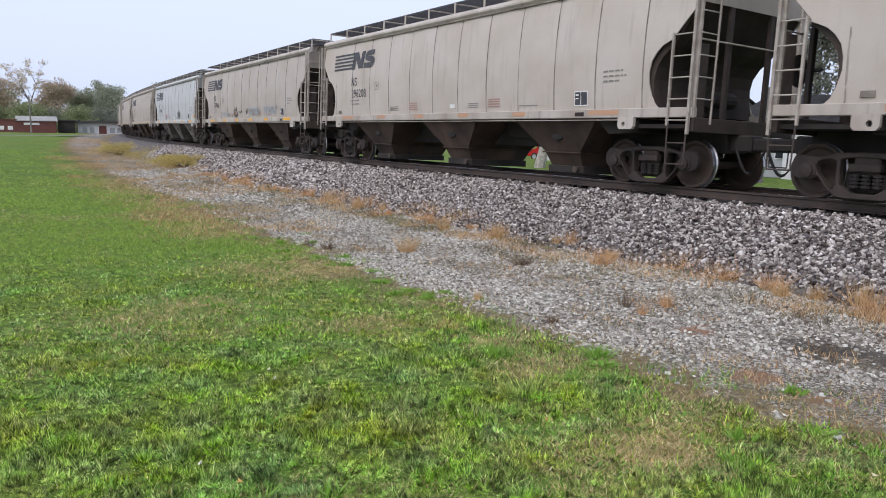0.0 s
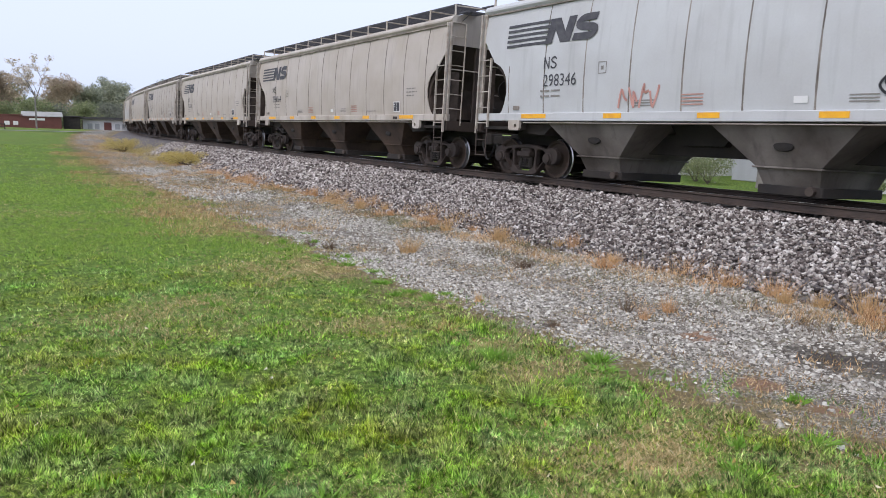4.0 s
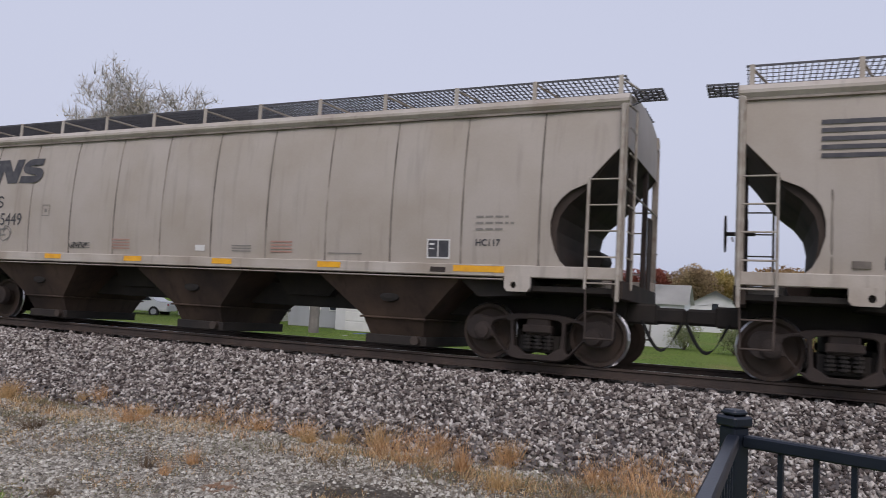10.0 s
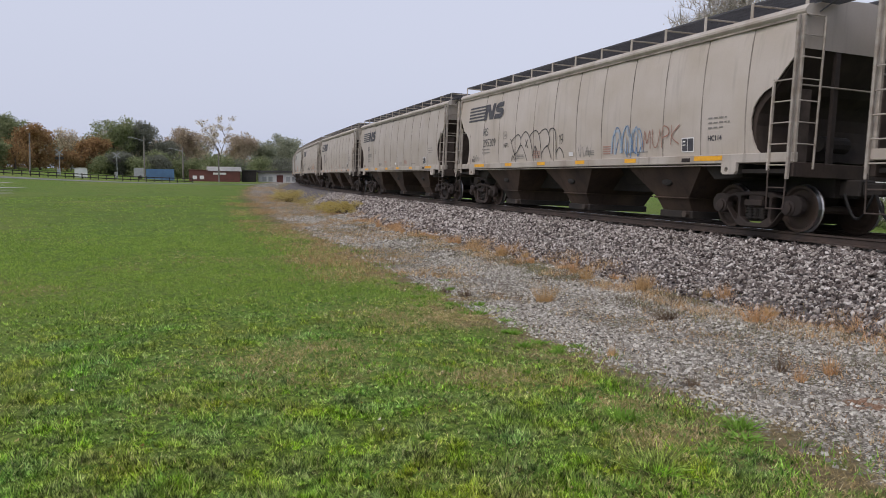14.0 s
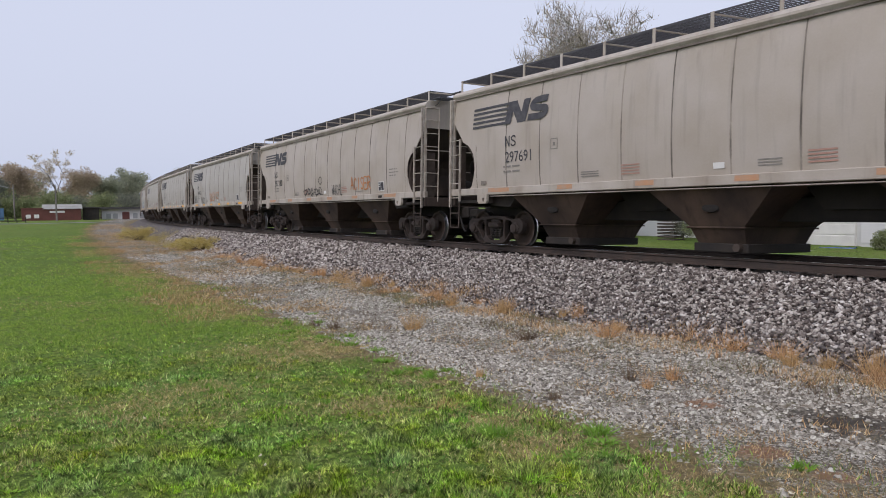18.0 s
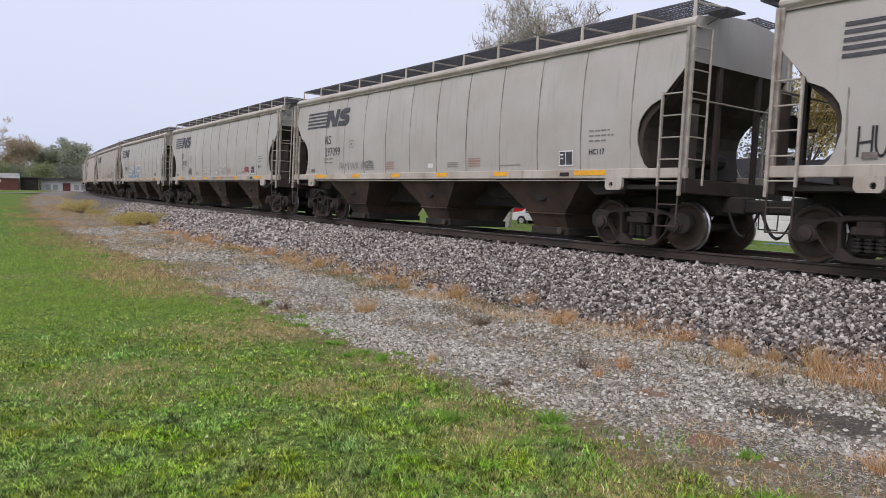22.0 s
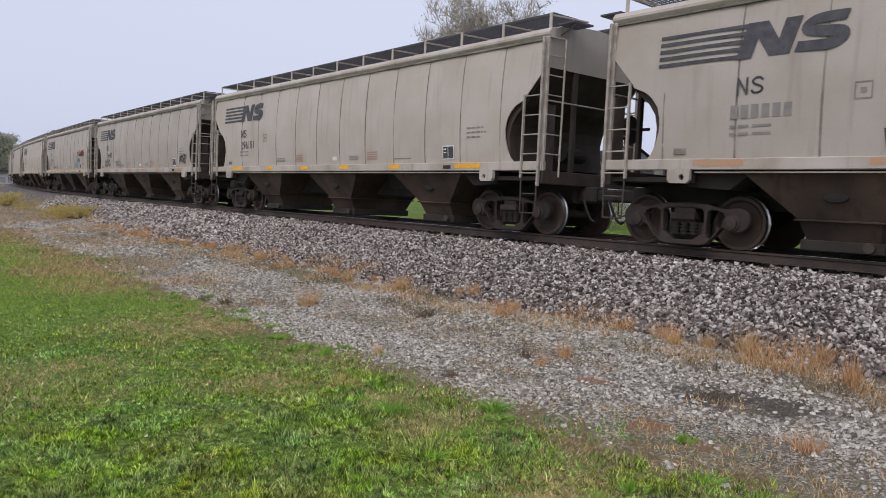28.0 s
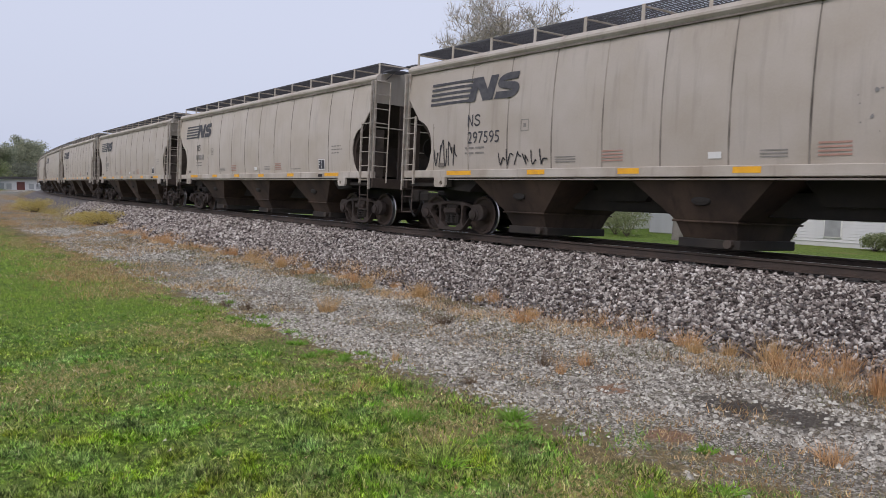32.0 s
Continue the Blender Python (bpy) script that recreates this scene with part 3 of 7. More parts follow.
    L.new(math_node("ADD", math_node("ADD", fine, tiny), rng(edge.outputs["Distance"], 0.0, 0.2)), bp.inputs["Height"])
    L.new(bp.outputs["Normal"], b.inputs["Normal"])
    return m


M_GROUND = ground_material()


def stretched(lo, hi, fine_lo, fine_hi, step, grow=1.22):
    v = list(np.arange(fine_lo, fine_hi, step))
    d = step
    while v[-1] < hi:
        d *= grow
        v.append(min(v[-1] + d, hi))
    d = step
    while v[0] > lo:
        d *= grow
        v.insert(0, max(v[0] - d, lo))
    return np.array(v)


gx = stretched(-1500, 1500, -40, 30, 0.45)
gy = stretched(-1500, 1500, -8, 70, 0.45)
GX, GY = np.meshgrid(gx, gy)
GZ = ground_z(GX.ravel(), GY.ravel())
n_x, n_y = len(gx), len(gy)
idx = np.arange(n_x * n_y).reshape(n_y, n_x)
quads = np.stack([idx[:-1, :-1], idx[:-1, 1:], idx[1:, 1:], idx[1:, :-1]], -1).reshape(-1, 4)
me = quick_mesh("ground", np.stack([GX.ravel(), GY.ravel(), GZ], 1), quads, M_GROUND)
for p in me.polygons:
    p.use_smooth = True
g_off = track_coords(GX.ravel(), GY.ravel())[1]
att = me.attributes.new("off", "FLOAT", "POINT")
att.data.foreach_set("value", g_off.astype(np.float32))
tagged(new("ground", me), "green mown lawn beside a weedy grey limestone drive", "ground", kind="structure")

# ---- ballast bank ----
S_LO, S_HI = -45.0, 190.0


def sweep(profile, s0, s1, step=2.0, cant=True, closed=False):
    """A band along the track: profile of (off, z) at each step."""
    vs, fs, k = [], [], len(profile)
    ss = np.arange(s0, s1 + step, step)
    for s in ss:
        for off, z in profile:
            o, h = (off * math.cos(CANT) - z * math.sin(CANT), z + off * math.sin(CANT)) if cant else (off, z)
            x, y, _ = track_point(s, o)
            vs.append((x, y, RAIL_Z + h))
    for i in range(len(ss) - 1):
        for j in range(k if closed else k - 1):
            j2 = (j + 1) % k
            fs.append((i * k + j, (i + 1) * k + j, (i + 1) * k + j2, i * k + j2))
    return vs, fs


BANK = [(4.2, -1.16), (3.5, -0.96), (2.0, -0.27), (1.75, -0.2), (-1.75, -0.24), (-2.2, -0.40), (-3.6, -1.05), (-4.2, -1.22)]
M_BANK = mat("ballast_bed", (0.15, 0.138, 0.13), 0.95, 0, 0.35, 14, 45, 0.9, tint=(0.07, 0.062, 0.062))
v, f = sweep(BANK, S_LO, 330, 2.0, cant=False)
tagged(flat_mesh("ballast_bank", v, f, M_BANK), "sloping bank of grey crushed-stone ballast under the rails", "ballast", kind="structure")

STONE_V = np.array([(-1, -1, -1), (1, -1, -1), (1, 1, -1), (-1, 1, -1), (-1, -1, 1), (1, -1, 1), (1, 1, 1), (-1, 1, 1)], float) * 0.5
STONE_F = np.array([(0, 3, 2, 1), (4, 5, 6, 7), (0, 1, 5, 4), (1, 2, 6, 5), (2, 3, 7, 6), (3, 0, 4, 7)])


CHIP_V = np.array([(-0.5, -0.5, 0), (0.5, -0.5, 0), (0.5, 0.5, 0), (-0.5, 0.5, 0), (-0.28, -0.22, 0.42), (0.32, -0.27, 0.48), (0.22, 0.32, 0.42), (-0.32, 0.22, 0.48)])
CHIP_F = np.array([(4, 5, 6, 7), (0, 1, 5, 4), (1, 2, 6, 5), (2, 3, 7, 6), (3, 0, 4, 7)])


def chips(name, places, sizes, material, seed, label, category):
    """Flat-lying broken stone, one mesh, no underside."""
    rs = np.random.RandomState(seed)
    n = len(places)
    v = np.repeat(CHIP_V[None], n, 0) + rs.uniform(-0.16, 0.16, (n, 8, 3))
    v *= (sizes[:, None] * rs.uniform(0.7, 1.4, (n, 3)))[:, None, :]
    a = rs.uniform(0, 6.283, n)
    c, s_ = np.cos(a)[:, None], np.sin(a)[:, None]
    v = np.stack([v[:, :, 0] * c - v[:, :, 1] * s_, v[:, :, 0] * s_ + v[:, :, 1] * c, v[:, :, 2] + 0.25 * v[:, :, 0] * rs.uniform(-1, 1, (n, 1))], -1) + places[:, None, :]
    f = (CHIP_F[None] + (np.arange(n) * 8)[:, None, None]).reshape(-1, 4)
    return tagged(new(name, quick_mesh(name, v.reshape(-1, 3), f, material)), label, category, kind="stuff")


def stones(name, places, sizes, material, flat=0.75, seed=1, label="", category="stones"):
    """Loose angular stones, one mesh."""
    rs = np.random.RandomState(seed)
    n = len(places)
    v = np.repeat(STONE_V[None], n, 0) + rs.uniform(-0.24, 0.24, (n, 8, 3))
    v *= (sizes[:, None] * rs.uniform(0.7, 1.3, (n, 3)))[:, None, :]
    v[:, :, 2] *= flat
    q = rs.normal(size=(n, 4))
    q[:, 1:3] *= 0.5 if flat < 0.6 else 1.0
    q /= np.linalg.norm(q, axis=1)[:, None]
    w, x, y, z = q.T
    R = np.stack([np.stack([1 - 2 * (y * y + z * z), 2 * (x * y - z * w), 2 * (x * z + y * w)], -1),
                  np.stack([2 * (x * y + z * w), 1 - 2 * (x * x + z * z), 2 * (y * z - x * w)], -1),
                  np.stack([2 * (x * z - y * w), 2 * (y * z + x * w), 1 - 2 * (x * x + y * y)], -1)], 1)
    v = np.einsum("nij,nkj->nki", R, v) + places[:, None, :]
    f = (STONE_F[None] + (np.arange(n) * 8)[:, None, None]).reshape(-1, 4)
    me = quick_mesh(name, v.reshape(-1, 3), f, material)
    return tagged(new(name, me), label, category, kind="stuff")


def bank_z(off):
    xs = [p[0] for p in BANK][::-1]
    zs = [p[1] for p in BANK][::-1]
    return np.interp(off, xs, zs) + RAIL_Z


def arc_places(s, off):
    th = TH0 + CURVE * s
    x = TRACK_O[0] + (np.sin(th) - math.sin(TH0)) / CURVE - np.sin(th) * off
    y = TRACK_O[1] - (np.cos(th) - math.cos(TH0)) / CURVE + np.cos(th) * off
    return x, y


rs = np.random.RandomState(5)
n_b = 92000
s_b = np.concatenate([rs.uniform(-12, 22, int(n_b * 0.72)), rs.uniform(22, 55, n_b - int(n_b * 0.72))])
o_b = rs.uniform(1.2, 4.0, n_b)
keep = o_b < 3.55 + rs.uniform(-0.5, 0.35, n_b)
s_b, o_b = s_b[keep], o_b[keep]
x_b, y_b = arc_places(s_b, o_b)
z_b = bank_z(o_b) + rs.uniform(-0.01, 0.03, len(o_b))
size_b = (0.030 + 0.032 * rs.uniform(0, 1, len(o_b)) ** 1.6) * np.where(s_b > 22, 1.7, 1.0)
stones("ballast_stone", np.stack([x_b, y_b, z_b], 1), size_b, M_BALLAST, 0.58, 2, "loose grey and white crushed ballast stones", "ballast")
n_i = 3500
s_i, o_i = rs.uniform(-12, 40, n_i), rs.uniform(-2.4, 1.2, n_i)
x_i, y_i = arc_places(s_i, o_i)
stones("ballast_stone", np.stack([x_i, y_i, bank_z(o_i) + 0.01], 1), rs.uniform(0.05, 0.09, n_i), M_BALLAST, 0.8, 3, "crushed ballast stones between the rails", "ballast")
# chips of the drive
SOIL = [(float(track_coords(x, y)[0]), float(track_coords(x, y)[1]), a, b) for x, y, a, b in ((2.97, 7.65, 0.75, 0.3), (3.5, 7.15, 0.6, 0.26), (4.1, 8.4, 0.7, 0.2), (-4.0, 15.5, 0.8, 0.2))]   # bare oily soil
n_c = 118000
s_c = np.concatenate([rs.uniform(-5, 18, int(n_c * 0.84)), rs.uniform(18, 40, n_c - int(n_c * 0.84))])
o_c = rs.uniform(3.7, 7.5, n_c)
dens = np.array([noise.noise((a * 0.22, b * 1.3, 1.3)) + 0.7 * noise.noise((a * 1.1, b * 1.9, 5.3)) for a, b in zip(s_c, o_c)])
keep = dens + rs.normal(0, 0.3, n_c) - 0.9 * np.clip(o_c - 6.7, 0, 1) - 0.22 * smooth(8, 20, s_c) > -0.14
for cs, co, rs_, ro in (*SOIL, (2.6, 4.35, 0.8, 0.2), (5.2, 5.9, 0.25, 0.2), (3.8, 6.65, 0.3, 0.2), (4.2, 4.1, 0.7, 0.15)):
    keep &= ((s_c - cs) / rs_) ** 2 + ((o_c - co) / ro) ** 2 + rs.normal(0, 0.9, n_c) > 1
s_c, o_c = s_c[keep], o_c[keep]
x_c, y_c = arc_places(s_c, o_c)
chips("gravel_chip", np.stack([x_c, y_c, ground_z(x_c, y_c)], 1), (0.015 + 0.032 * rs.uniform(0, 1, len(s_c)) ** 1.8) * np.where(s_c > 18, 1.5, 1.0), M_CHIP, 4, "pale limestone chips scattered on the drive", "gravel")

# ---- rails and ties ----
track = thing("railway_track", "single railway track of dark rusty rails on ties", "railway track", kind="structure")
RAIL_PROFILE = [(-0.036, 0.0), (0.036, 0.0), (0.036, -0.035), (0.010, -0.05), (0.010, -0.135), (0.07, -0.155), (0.07, -0.168), (-0.07, -0.168), (-0.07, -0.155), (-0.010, -0.135), (-0.010, -0.05), (-0.036, -0.035)]
for side in (0.7525, -0.7525):
    lift = 0.0 if side > 0 else 0.05
    v, f = sweep([(side + a, b + lift) for a, b in RAIL_PROFILE], S_LO, 330, 2.0, closed=True)
    flat_mesh("rail", v, f, M_RAIL, track)
    v, f = sweep([(side + 0.028, lift + 0.0035), (side - 0.028, lift + 0.0035)], S_LO, 330, 2.0)
    flat_mesh("rail_head", v, f, M_RAILHEAD, track, "bright worn running surface")
tie_mesh = bpy.data.meshes.new("tie")
b = box(-0.115, 0.115, -1.3, 1.3, -0.355, -0.175, 0.012)
b.to_mesh(tie_mesh)
b.free()
tie_mesh.materials.append(M_TIE)
for i in range(110):
    s = -14 + i * 0.53
    x, y, th = track_point(s)
    o = new("tie", tie_mesh)
    o.parent = track
    o.matrix_basis = Matrix.Translation((x, y, RAIL_Z)) @ Matrix.Rotation(th, 4, "Z") @ Matrix.Rotation(-CANT, 4, "X")


# ---- covered hopper wagon ----
HALF = 8.42      # from the middle to a body end
SIDE = [(1.50, 1.33), (1.545, 1.70), (1.575, 2.2), (1.58, 2.7), (1.56, 3.2), (1.52, 3.65), (1.46, 4.0)]


def side_y(z):
    return float(np.interp(z, [p[1] for p in SIDE], [p[0] for p in SIDE]))


EDGE_Z = [1.33, 1.50, 1.58, 1.75, 2.0, 2.2, 2.4, 2.55, 2.66, 2.73, 2.77, 2.82, 3.40, 4.0]      # the edge of the round opening at each end
EDGE_X = [7.60, 7.58, 7.49, 7.40, 7.33, 7.33, 7.38, 7.49, 7.62, 7.78, 7.88, 7.90, 8.42, 8.42]
SEAMS = [7.15 - 1.31 * i for i in range(12)]


def build_wagon():
    """One wagon; x along the train towards its front, the lawn on the side of -y, z from the rail top."""
    car = thing("hopper_wagon", "grey covered hopper wagon with curved ribbed sides, on the track", "railway wagon", group="train of hopper wagons")
    # side sheets with the round end openings
    inner = sorted({round(q + d, 3) for q in SEAMS for d in ((-0.65, -0.38, -0.13, 0.0, 0.13, 0.38)) if abs(q + d) <= 7.151} | {7.15, -7.15})
    rows = sorted(set(EDGE_Z) | {3.1, 3.7})
    for sy in (-1, 1):
        bm = bmesh.new()
        across = inner if sy < 0 else inner[::6]

        def sheet_vert(x, z):
            seam = min(abs(x - q) for q in SEAMS)
            dent = 0.014 * max(0.0, 1 - seam / 0.13) ** 1.5 - 0.012 * math.sin(math.pi * min(seam, 0.65) / 1.3)   # the sheets draw in at each weld and bulge between
            return bm.verts.new((x, sy * (side_y(z) - dent - 0.012), z))

        cols = [[sheet_vert(x, z) for z in rows] for x in across]
        ends = []
        for ex in (-1, 1):
            last = cols[0] if ex < 0 else cols[-1]
            chain = [last]
            for u in (0.3, 0.62, 1.0):
                chain.append([sheet_vert(ex * (7.15 + (float(np.interp(z, EDGE_Z, EDGE_X)) - 7.15) * u), z) for z in rows])
            ends.append(chain)
        for chain in [cols] + ends:
            for a, b in zip(chain, chain[1:]):
                for i in range(len(rows) - 1):
                    bm.faces.new((a[i], b[i], b[i + 1], a[i + 1]))
        bmesh.ops.recalc_face_normals(bm, faces=bm.faces)
        bmesh.ops.solidify(bm, geom=bm.faces[:], thickness=0.025)
        bm.normal_update()
        for e in bm.edges:
            e.smooth = len(e.link_faces) == 2 and e.calc_face_angle(0) < 0.6
        for f in bm.faces:
            f.smooth = True
        part("side_sheet", bm, M_SHELL, car)
        # welded seams
        for q in SEAMS:
            zs = np.linspace(1.5, 3.97, 8)
            vs, fs = [], []
            for z in zs:
                y, w = sy * (side_y(z) - 0.016), 0.030 - 0.019 * (z - 1.5) / 2.5
                vs += [(q - w, sy * (side_y(z) - 0.027), z), (q - 0.008, y, z), (q + 0.008, y, z), (q + w, sy * (side_y(z) - 0.027), z)]
            for i in range(7):
                for j in range(3):
                    fs.append((i * 4 + j, i * 4 + j + 1, i * 4 + j + 5, i * 4 + j + 4))
            if sy < 0:
                flat_mesh("seam", vs, fs, M_SEAM, car, "rust-streaked vertical weld seam")
        part("side_sill", box(-HALF - 0.02, HALF + 0.02, min(sy * 1.44, sy * 1.60), max(sy * 1.44, sy * 1.60), 1.315, 1.50, 0.012), M_SILL, car, "pale grey side sill")
        bm = add_beam(bmesh.new(), [(sy * 1.40, 3.96), (sy * 1.49, 3.965), (sy * 1.545, 4.03), (sy * 1.545, 4.075), (sy * 1.47, 4.165), (sy * 1.36, 4.19)], -HALF - 0.03, HALF + 0.03)
        part("roof_fascia", bm, M_SILL, car, "pale sloping eave of the roof")
        # dark bar along the drip line; it draws the eave's shadow line
        part("drip_rail", add_beam(bmesh.new(), [(sy * 1.47, 3.925), (sy * 1.515, 3.93), (sy * 1.515, 3.962), (sy * 1.47, 3.962)], -HALF, HALF), M_SEAM, car, "thin drip rail under the eave, dark to draw its shadow line")
        part("sill_flange", box(-6.6, 6.6, min(sy * 1.36, sy * 1.56), max(sy * 1.36, sy * 1.56), 1.27, 1.288), M_SILL, car, "thin pale flange below the side sill")
        for ex in (-1, 1) if sy < 0 else ():
            hole = [(ex * 6.80 + 0.05 * math.cos(a), 1.19 + 0.055 * math.sin(a)) for a in (0.7854 * i for i in range(8))]
            pad = [(ex * 6.65, 1.33), (ex * 7.07, 1.33), (ex * 7.07, 1.15), (ex * 7.02, 1.09), (ex * 6.70, 1.09), (ex * 6.65, 1.15)]
            part("jacking_pad", add_pierced(bmesh.new(), pad, [hole], -1.63, -1.56), M_SILL, car)
            part("pad_backing", box(ex * 6.86 - 0.2, ex * 6.86 + 0.2, -1.55, -1.40, 1.1, 1.31), M_DARK, car)
    # roof
    bm = bmesh.new()
    prof = [(-1.5, 4.12), (-1.2, 4.22), (-0.7, 4.31), (0, 4.35), (0.7, 4.31), (1.2, 4.22), (1.5, 4.12)]
    a = [bm.verts.new((-HALF, y, z)) for y, z in prof]
    b = [bm.verts.new((HALF, y, z)) for y, z in prof]
    for i in range(6):
        bm.faces.new((a[i], a[i + 1], b[i + 1], b[i]))
    bmesh.ops.solidify(bm, geom=bm.faces[:], thickness=0.03)
    part("roof", bm, M_SHELL, car)
    part("roof_hatch", box(-7.4, 7.4, -0.28, 0.28, 4.33, 4.46, 0.03), M_SILL, car)
    # running boards: open grating on brackets
    for sy in (-1, 1):
        bm = bmesh.new()
        for k in range(6):
            y = sy * (0.46 + 0.174 * k)
            deep = 0.016 if k in (0, 5) else 0.005
            add_box(bm, -8.36, 8.36, y - 0.005, y + 0.005, 4.485 - deep, 4.485 + deep)
        for k in range(200):
            x = -8.34 + 0.0838 * k
            add_box(bm, x - 0.006, x + 0.006, min(sy * 0.46, sy * 1.33), max(sy * 0.46, sy * 1.33), 4.470, 4.498)
        part("running_board", bm, M_GRATE, car, "dark open-grating roof walkway")
        for k in range(13) if sy < 0 else ():
            x = -8.28 + 1.38 * k
            bm = bmesh.new()
            add_poly(bm, [(x - 0.035, 4.13), (x + 0.035, 4.13), (x + 0.035, 4.50), (x - 0.035, 4.50)], y0=sy * 1.36, y1=sy * 1.34)
            add_tube(bm, (x, sy * 1.33, 4.46), (x + 0.25, sy * 0.5, 4.42), 0.02, n=6)
            part("walkway_bracket", bm, M_SILL, car)
    for ex in (-1, 1):
        # end wall, slope sheet, platform
        bm = bmesh.new()
        lo = [bm.verts.new((ex * HALF, y, 3.38)) for y, _ in prof]
        hi = [bm.verts.new((ex * HALF, y, z)) for y, z in prof]
        for i in range(6):
            bm.faces.new((lo[i], lo[i + 1], hi[i + 1], hi[i]))
        bmesh.ops.solidify(bm, geom=bm.faces[:], thickness=0.03)
        part("end_sheet", bm, M_SHELL, car)
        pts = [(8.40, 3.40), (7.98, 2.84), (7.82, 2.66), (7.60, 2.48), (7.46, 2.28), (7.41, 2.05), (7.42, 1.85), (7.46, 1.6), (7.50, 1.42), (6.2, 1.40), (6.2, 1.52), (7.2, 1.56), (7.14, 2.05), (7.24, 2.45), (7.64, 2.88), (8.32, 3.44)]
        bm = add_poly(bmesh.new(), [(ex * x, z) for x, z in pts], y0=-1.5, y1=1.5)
        part("slope_sheet", bm, M_GRIMESHADE, car, "dark sloping end sheet")
        part("cross_rail", tube((ex * 8.44, -1.5, 2.72), (ex * 8.44, 1.5, 2.72), 0.017, n=6), M_LADDER, car)
        part("end_sill", box(min(ex * 8.30, ex * 8.46), max(ex * 8.30, ex * 8.46), -1.55, 1.55, 1.05, 1.32, 0.01), M_GRIMESHADE, car)
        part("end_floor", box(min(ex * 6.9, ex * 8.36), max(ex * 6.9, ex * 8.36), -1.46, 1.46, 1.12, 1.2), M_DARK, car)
        for sy in (-1, 1):
            part("end_post", box(ex * 8.37 - 0.04, ex * 8.37 + 0.04, sy * 0.62 - 0.06, sy * 0.62 + 0.06, 1.2, 3.38, 0.01), M_TRUCK, car)
            part("corner_post", box(min(ex * 8.34, ex * 8.45), max(ex * 8.34, ex * 8.45), sy * 1.52 - 0.035, sy * 1.52 + 0.035, 1.3, 3.98, 0.01), M_LADDER, car)
            part("corner_plate", box(min(ex * 8.33, ex * 8.37), max(ex * 8.33, ex * 8.37), min(sy * 1.16, sy * 1.49), max(sy * 1.16, sy * 1.49), 1.2, 2.66, 0.01), M_CASTING, car, "grimy corner plate behind the ladder")
            # side ladder, and the dark stirrup below it
            lad = part("side_ladder", box(min(ex * 7.90, ex * 7.94), max(ex * 7.90, ex * 7.94), min(sy * 1.60, sy * 1.66), max(sy * 1.60, sy * 1.66), 1.16, 2.86, 0.006), M_LADDER, car)
            add_b = box(min(ex * 8.37, ex * 8.425), max(ex * 8.37, ex * 8.425), min(sy * 1.60, sy * 1.66), max(sy * 1.60, sy * 1.66), 1.0, 3.96, 0.006)
            part("ladder_rail", add_b, M_LADDER, lad)
            for i in range(5):
                z = 1.26 + 0.39 * i
                part("rung", tube((ex * 7.93, sy * 1.635, z), (ex * 8.40, sy * 1.63, z), 0.014, n=6), M_LADDER, lad)
            bm = tube((ex * 7.93, sy * 1.63, 1.2), (ex * 7.95, sy * 1.63, 0.44), 0.016, n=6)
            add_tube(bm, (ex * 8.38, sy * 1.63, 1.1), (ex * 8.36, sy * 1.63, 0.44), 0.016, n=6)
            for z in (0.45, 0.84):
                add_tube(bm, (ex * 7.94, sy * 1.63, z), (ex * 8.37, sy * 1.63, z), 0.014, n=6)
            part("stirrup", bm, M_CASTING, lad, "grimy foot stirrup")
            # ladder up the end
            if sy * ex < 0:
                lad = part("end_ladder", add_tube(tube((ex * 8.50, sy * 1.13, 1.2), (ex * 8.50, sy * 1.10, 3.98), 0.022, n=6), (ex * 8.50, sy * 1.10, 3.97), (ex * 8.46, sy * 1.52, 3.97), 0.016, n=6), M_LADDER, car)
                for i in range(6):
                    z = 1.65 + 0.39 * i
                    part("rung", tube((ex * 8.50, sy * 1.57, z), (ex * 8.50, sy * 1.11, z), 0.013, n=6), M_LADDER, lad)
            else:
                for z in (1.5, 2.0):
                    part("grab_iron", tube((ex * 8.5, sy * 1.3, z), (ex * 8.5, sy * 0.9, z), 0.013, n=6), M_LADDER, car)
        # crossover platforms at roof height
        for sy in (-1,):
            bm = bmesh.new()
            ya, yb = sorted((sy * 0.78, sy * 1.32))
            for k in range(6):
                x = ex * (8.46 + 0.085 * k)
                add_box(bm, x - 0.01, x + 0.01, ya, yb, 4.22, 4.26)
            for k in range(5):
                y = ya + (yb - ya) * k / 4
                add_box(bm, min(ex * 8.46, ex * 8.90), max(ex * 8.46, ex * 8.90), y - 0.01, y + 0.01, 4.225, 4.255)
            tagged(part("end_platform", bm, M_GRATE, car, "open-grating end platform"), kind="stuff")
            part("platform_brace", tube((ex * 8.44, sy * 1.2, 4.05), (ex * 8.86, sy * 1.2, 4.22), 0.014, n=6), M_GRATE, car)
        # draft gear
        bm = box(min(ex * 7.9, ex * 8.75), max(ex * 7.9, ex * 8.75), -0.2, 0.2, 0.72, 1.05, 0.03)
        add_box(bm, min(ex * 8.7, ex * 9.19), max(ex * 8.7, ex * 9.19), -0.13, 0.13, 0.74, 1.0, 0.04)
        part("coupler", bm, M_DARK, car)
        bm = bmesh.new()
        rings = []
        for i in range(11):
            a = math.pi * i / 10
            c = (ex * (8.55 + 0.62 * i / 10), -0.35, 0.78 - 0.46 * math.sin(a))
            rings.append([bm.verts.new((c[0] + 0.03 * math.cos(1.257 * j) * abs(math.cos(a)), c[1] + 0.03 * math.sin(1.257 * j), c[2] + 0.03 * math.cos(1.257 * j) * math.sin(a))) for j in range(5)])
